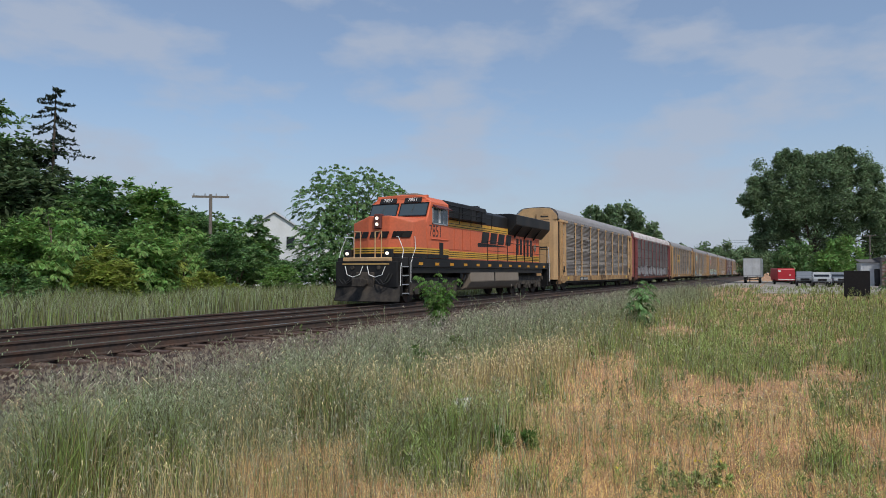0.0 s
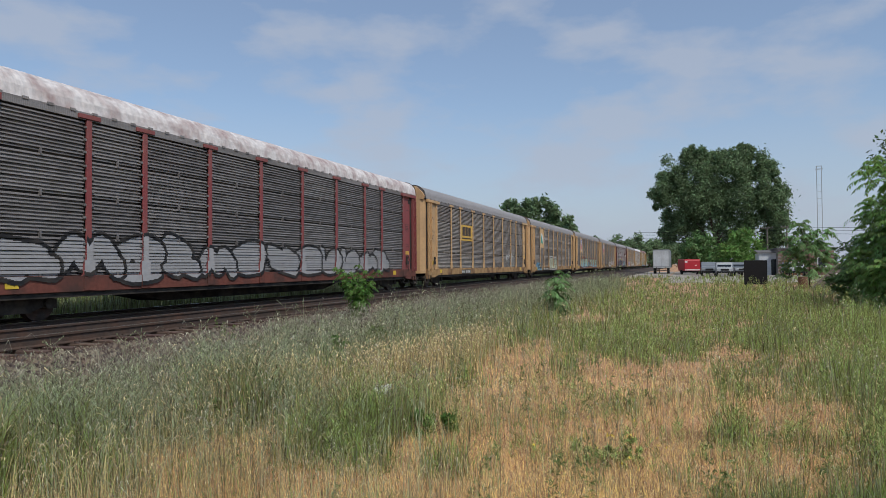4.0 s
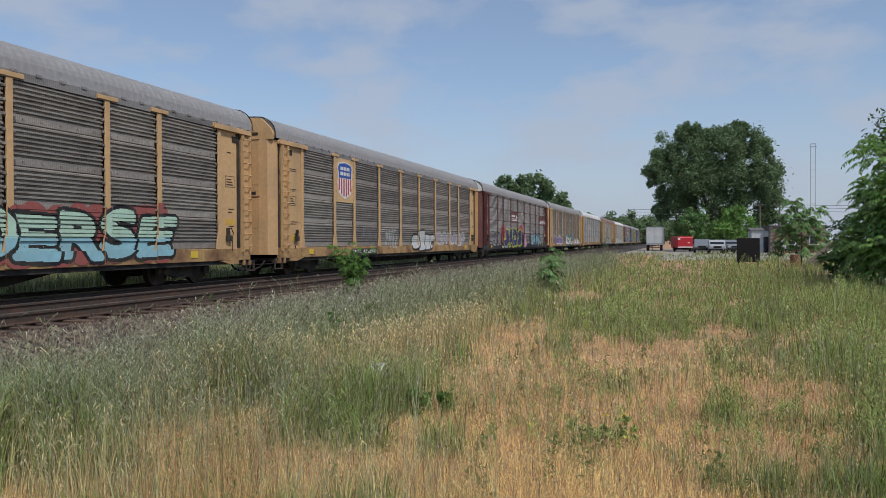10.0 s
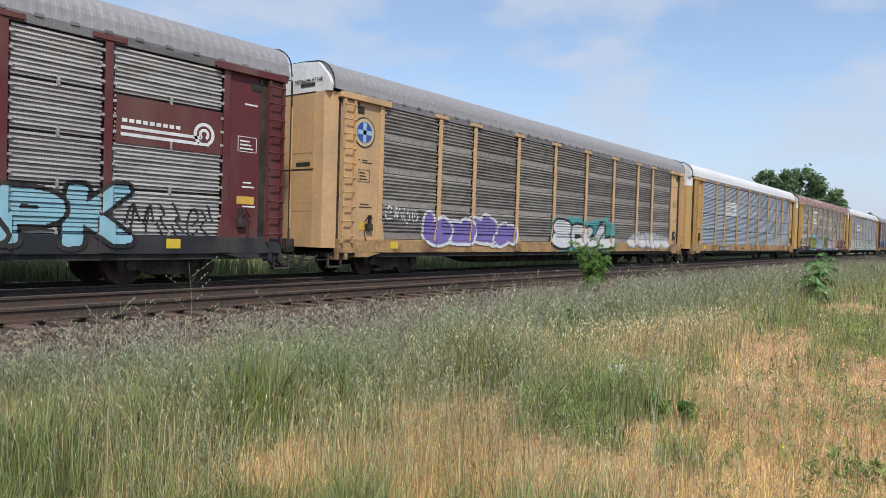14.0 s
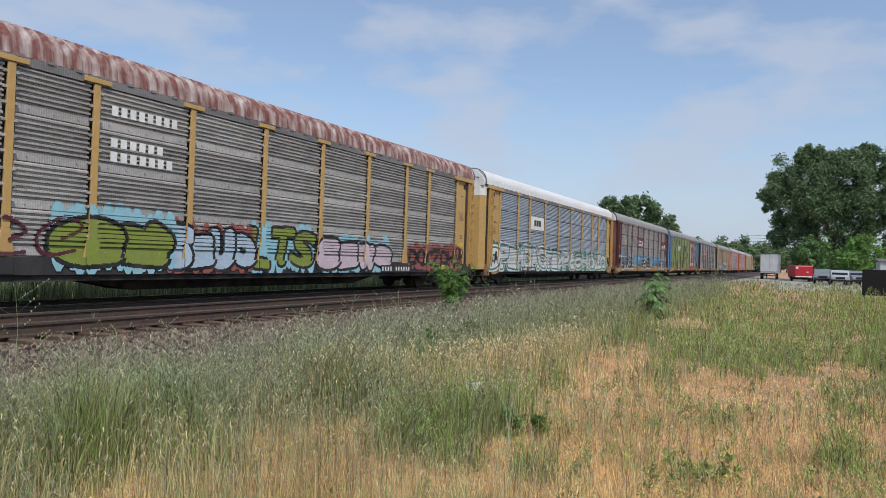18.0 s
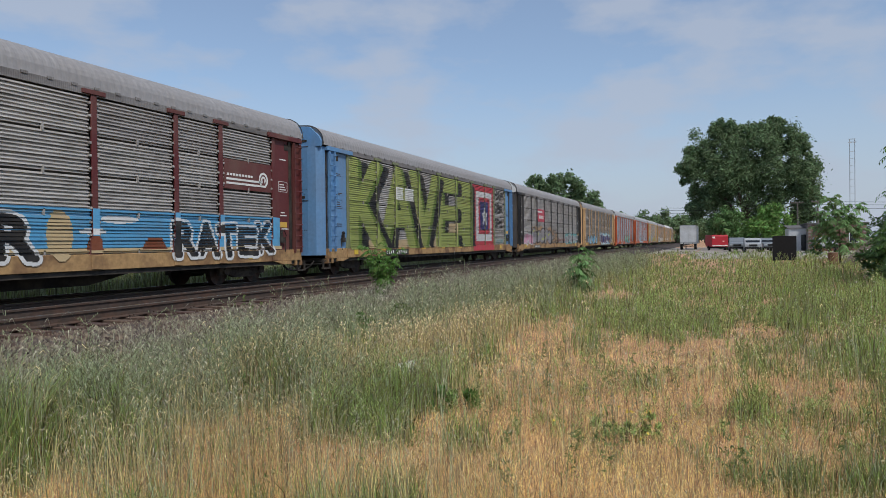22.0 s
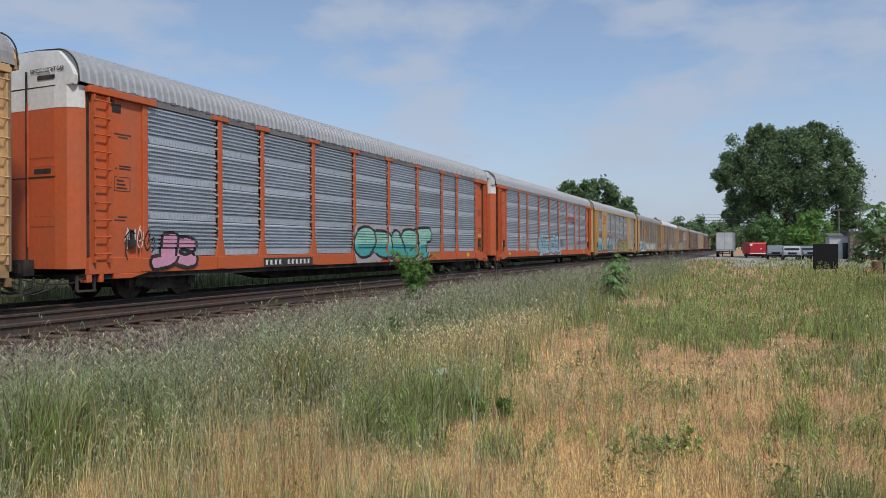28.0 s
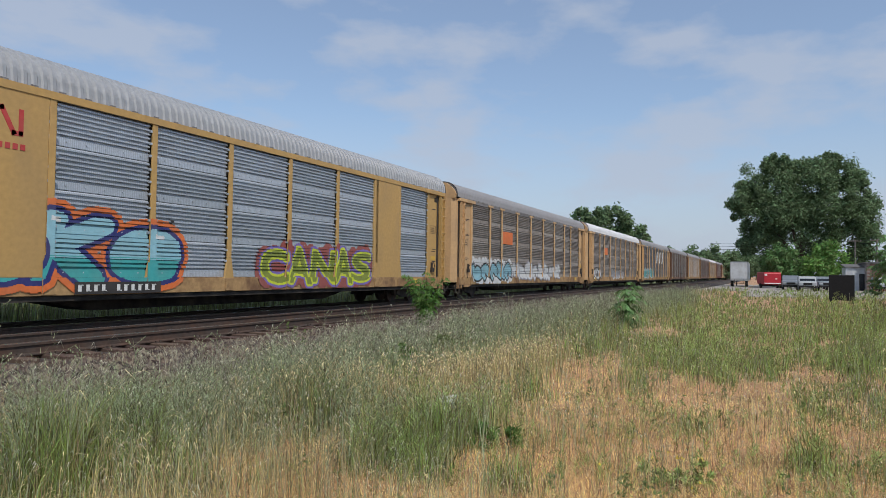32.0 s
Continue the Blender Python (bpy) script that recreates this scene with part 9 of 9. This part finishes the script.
brick_building()
s = thing("metal_shed", pose(101, -10.3, -0.36), "white corrugated metal shed beside a brick building", "shed")
part("wall", Geo().box(0, 5, -1.25, 1.25, 0, 2.9), M["sheet_metal"], s, "white ribbed wall")
for i in range(9):
    part("rib", Geo().box(-0.03, 0, -1.2 + i * 0.29, -1.13 + i * 0.29, 0, 2.9), M["sheet_metal"], s)
part("roof", Geo().prism([(-0.2, 2.9), (5.2, 3.3), (5.2, 3.4), (-0.2, 3.0)], -1.4, 1.4, "y"), M["shingle"], s, "dark lean-to roof")
part("door", Geo().box(-0.045, 0, -0.9, -0.2, 0, 2.1), M["glass"], s, "dark doorway")
f = thing("loader_frame", pose(90, -11.2, -0.36), "yellow metal frame of a small loader", "machine")
part("frame", Geo().box(0, 0.1, -0.45, -0.35, 0, 1.85).box(0, 0.1, 0.35, 0.45, 0, 1.85).box(0, 0.1, -0.45, 0.45, 1.75, 1.87).box(0, 0.1, -0.45, 0.45, 0.9, 1.0), M["fresh_yellow"], f)
part("engine_box", Geo().box(0.1, 1.2, -0.4, 0.4, 0.3, 0.9), M["underframe"], f, "", 0.04)
for y in (-0.45, 0.45):
    road_wheel(f, 0.7, y, 0.3)


def utility_pole(x, y, h, label, arm=1.9, turn=0, base=-0.4):
    p = thing("utility_pole", pose(x, y, base, 0, 0, turn), label, "utility pole", "utility poles")
    part("pole", Geo().tube([(0, 0, 0), (0.03, 0, h)], 0.14, 8, 0.10), M["old_wood"], p, "weathered wooden pole")
    part("crossarm", Geo().box(-0.06, 0.06, -arm / 2, arm / 2, h - 0.22, h - 0.09), M["old_wood"], p)
    for k in (-0.45, -0.15, 0.15, 0.45):
        part("insulator", Geo().cyl((0, k * arm), 0.04, h - 0.09, h + 0.05, "z", 8), M["steel"], p)
    return p


utility_pole(34, 33, 6.7, "weathered utility pole with a crossarm above shrubs", 2.3, 35)
part("transformer", Geo().cyl((0.25, 0.0), 0.17, 5.3, 5.95, "z", 12), M["steel"], utility_pole(112, -13.8, 7.0, "utility pole behind a brick building", 1.6), "grey transformer can")
utility_pole(114, -11.4, 7.0, "utility pole behind a metal shed", 1.6)
for k, z in enumerate((6.1, 5.7, 5.2)):
    w = thing("overhead_cable", pose(0, 0, 0), "thin dark overhead cable between poles", "cable", "overhead cables")
    part("strand", Geo().tube([(112, -40, z + 0.4), (112, -27, z - 0.15), (112, -13.8, z + 0.35), (114, -11.4, z + 0.35), (116, 0, z), (118, 8, z + 0.3)], 0.02, 4), M["rubber"], w)

m = thing("floodlight_mast", pose(115, -18.6, -0.36), "tall slender twin pole mast", "mast")
part("pole", Geo().tube([(0, -0.32, 0), (0, -0.32, 15.8)], 0.05, 6), M["steel"], m), part("pole", Geo().tube([(0, 0.32, 0), (0, 0.32, 15.8)], 0.05, 6), M["steel"], m)
g = Geo().box(-0.05, 0.05, -0.5, 0.5, 15.3, 15.42).box(-0.05, 0.05, -0.42, 0.42, 15.75, 15.85)
for i in range(14):
    g.box(-0.02, 0.02, -0.32, 0.32, 1 + i, 1.04 + i)
part("crossbar", g, M["steel"], m)


def farmhouse():
    h = thing("house", pose(69, 56.5, -0.4, 0, 0, 38), "white sided house half hidden by trees", "house")
    part("wall", Geo().prism([(-4, 0), (4, 0), (4, 6.5), (0, 9.0), (-4, 6.5)], 0, 9, "x"), M["siding"], h, "white siding wall")
    for i in range(20):
        part("siding_board", Geo().box(-0.03, 0, -4, 4, 0.3 * i + 0.27, 0.3 * i + 0.30), M["siding"], h)
    part("roof", Geo().prism([(-4.4, 6.3), (0, 9.1), (4.4, 6.3), (4.4, 6.45), (0, 9.3), (-4.4, 6.45)], -0.3, 9.3, "x"), M["sheet_metal"], h, "pale metal roof")
    part("porch_wall", Geo().prism([(-9.5, 0), (-4, 0), (-4, 4.6), (-6.8, 4.9), (-9.5, 3.6)], -1.5, 6, "x"), M["siding"], h)
    part("porch_roof", Geo().prism([(-9.9, 3.5), (-6.8, 5.0), (-3.9, 4.7), (-3.9, 4.85), (-6.8, 5.15), (-9.9, 3.65)], -1.8, 6.2, "x"), M["shingle"], h)
    for y, z in ((-2, 4.6), (1.6, 4.6), (-2, 1.4), (1.6, 1.4)):
        w = part("window", Geo().box(-0.06, 0.02, y - 0.5, y + 0.5, z, z + 1.5), M["glass"], h, "dark window")
        part("window_frame", Geo().box(-0.08, 0, y - 0.58, y - 0.5, z - 0.08, z + 1.58).box(-0.08, 0, y + 0.5, y + 0.58, z - 0.08, z + 1.58).box(-0.08, 0, y - 0.5, y + 0.5, z + 1.5, z + 1.58).box(-0.08, 0, y - 0.5, y + 0.5, z - 0.08, z), M["siding"], w)


farmhouse()
j = thing("scrap_planks", pose(48, -7.7, -0.38), "leaning grey planks and scrap beside a thicket", "scrap pile")
for k in range(4):
    part("plank", Geo().box(-0.06, 0.06, -0.08, 0.08, 0, 2.1), M["old_wood"], j, at=pose(0.2 * k, 0.5 - 0.25 * k, 0.02, 0.0, 6, 0) @ pose(0, 0, 0, 48 + 3 * k, 0, 0))
part("drum", Geo().cyl((0.3, 0.9), 0.28, 0, 0.75, "z", 16), M["brown"], j, "rusty drum", 0.02)
part("sheet", Geo().box(0.2, 0.25, -1.4, -0.9, 0.5, 0.95), M["white_paint"], j, "white scrap sheet")

rr = random.Random(4)
l_ = thing("litter", pose(7.10, 3.17, FIELD + 0.06), "crumpled white plastic litter lying in the grass", "litter")
g = Geo()
for k in range(7):
    a = rr.uniform(0, 6.28)
    g.poly([(0.17 * math.cos(a + d) * rr.uniform(0.4, 1), 0.10 * math.sin(a + d) * rr.uniform(0.5, 1), rr.uniform(-0.08, 0.26)) for d in (0, 1.6, 3.1, 4.7)])
part("scrap", g, M["litter"], l_)
# small yellow flowers near the low weeds
rng = np.random.default_rng(77)
n = 22
fx, fy = 5.75 + rng.normal(size=n) * 0.28, 0.65 + rng.normal(size=n) * 0.28
cs = np.stack([fx, fy, ground_level(fx, fy) + 0.18 + 0.12 * rng.random(n)], -1)
v, q = leaf_cloud(cs, np.full(n, 0.01), 3, 0.014, rng, 1.0)
tagged(new("yellow_flowers", array_mesh("yellow_flowers", v, q, flat("yellow_petal", (0.70, 0.55, 0.06)))), "tiny pale yellow meadow flowers", "flowers", kind="stuff")



def front_corner(t):
    """Where the first car's front corner is at t seconds: the train slows a little."""
    return 46.217 - 16.365 * t + 0.01219 * t * t


def motions():
    times = [i * 2.0 for i in range(17)]
    for ob, offset in TRAIN:
        walk(ob, [(t, pose(front_corner(t) + offset, TRACK_Y, 0)) for t in times])


motions()
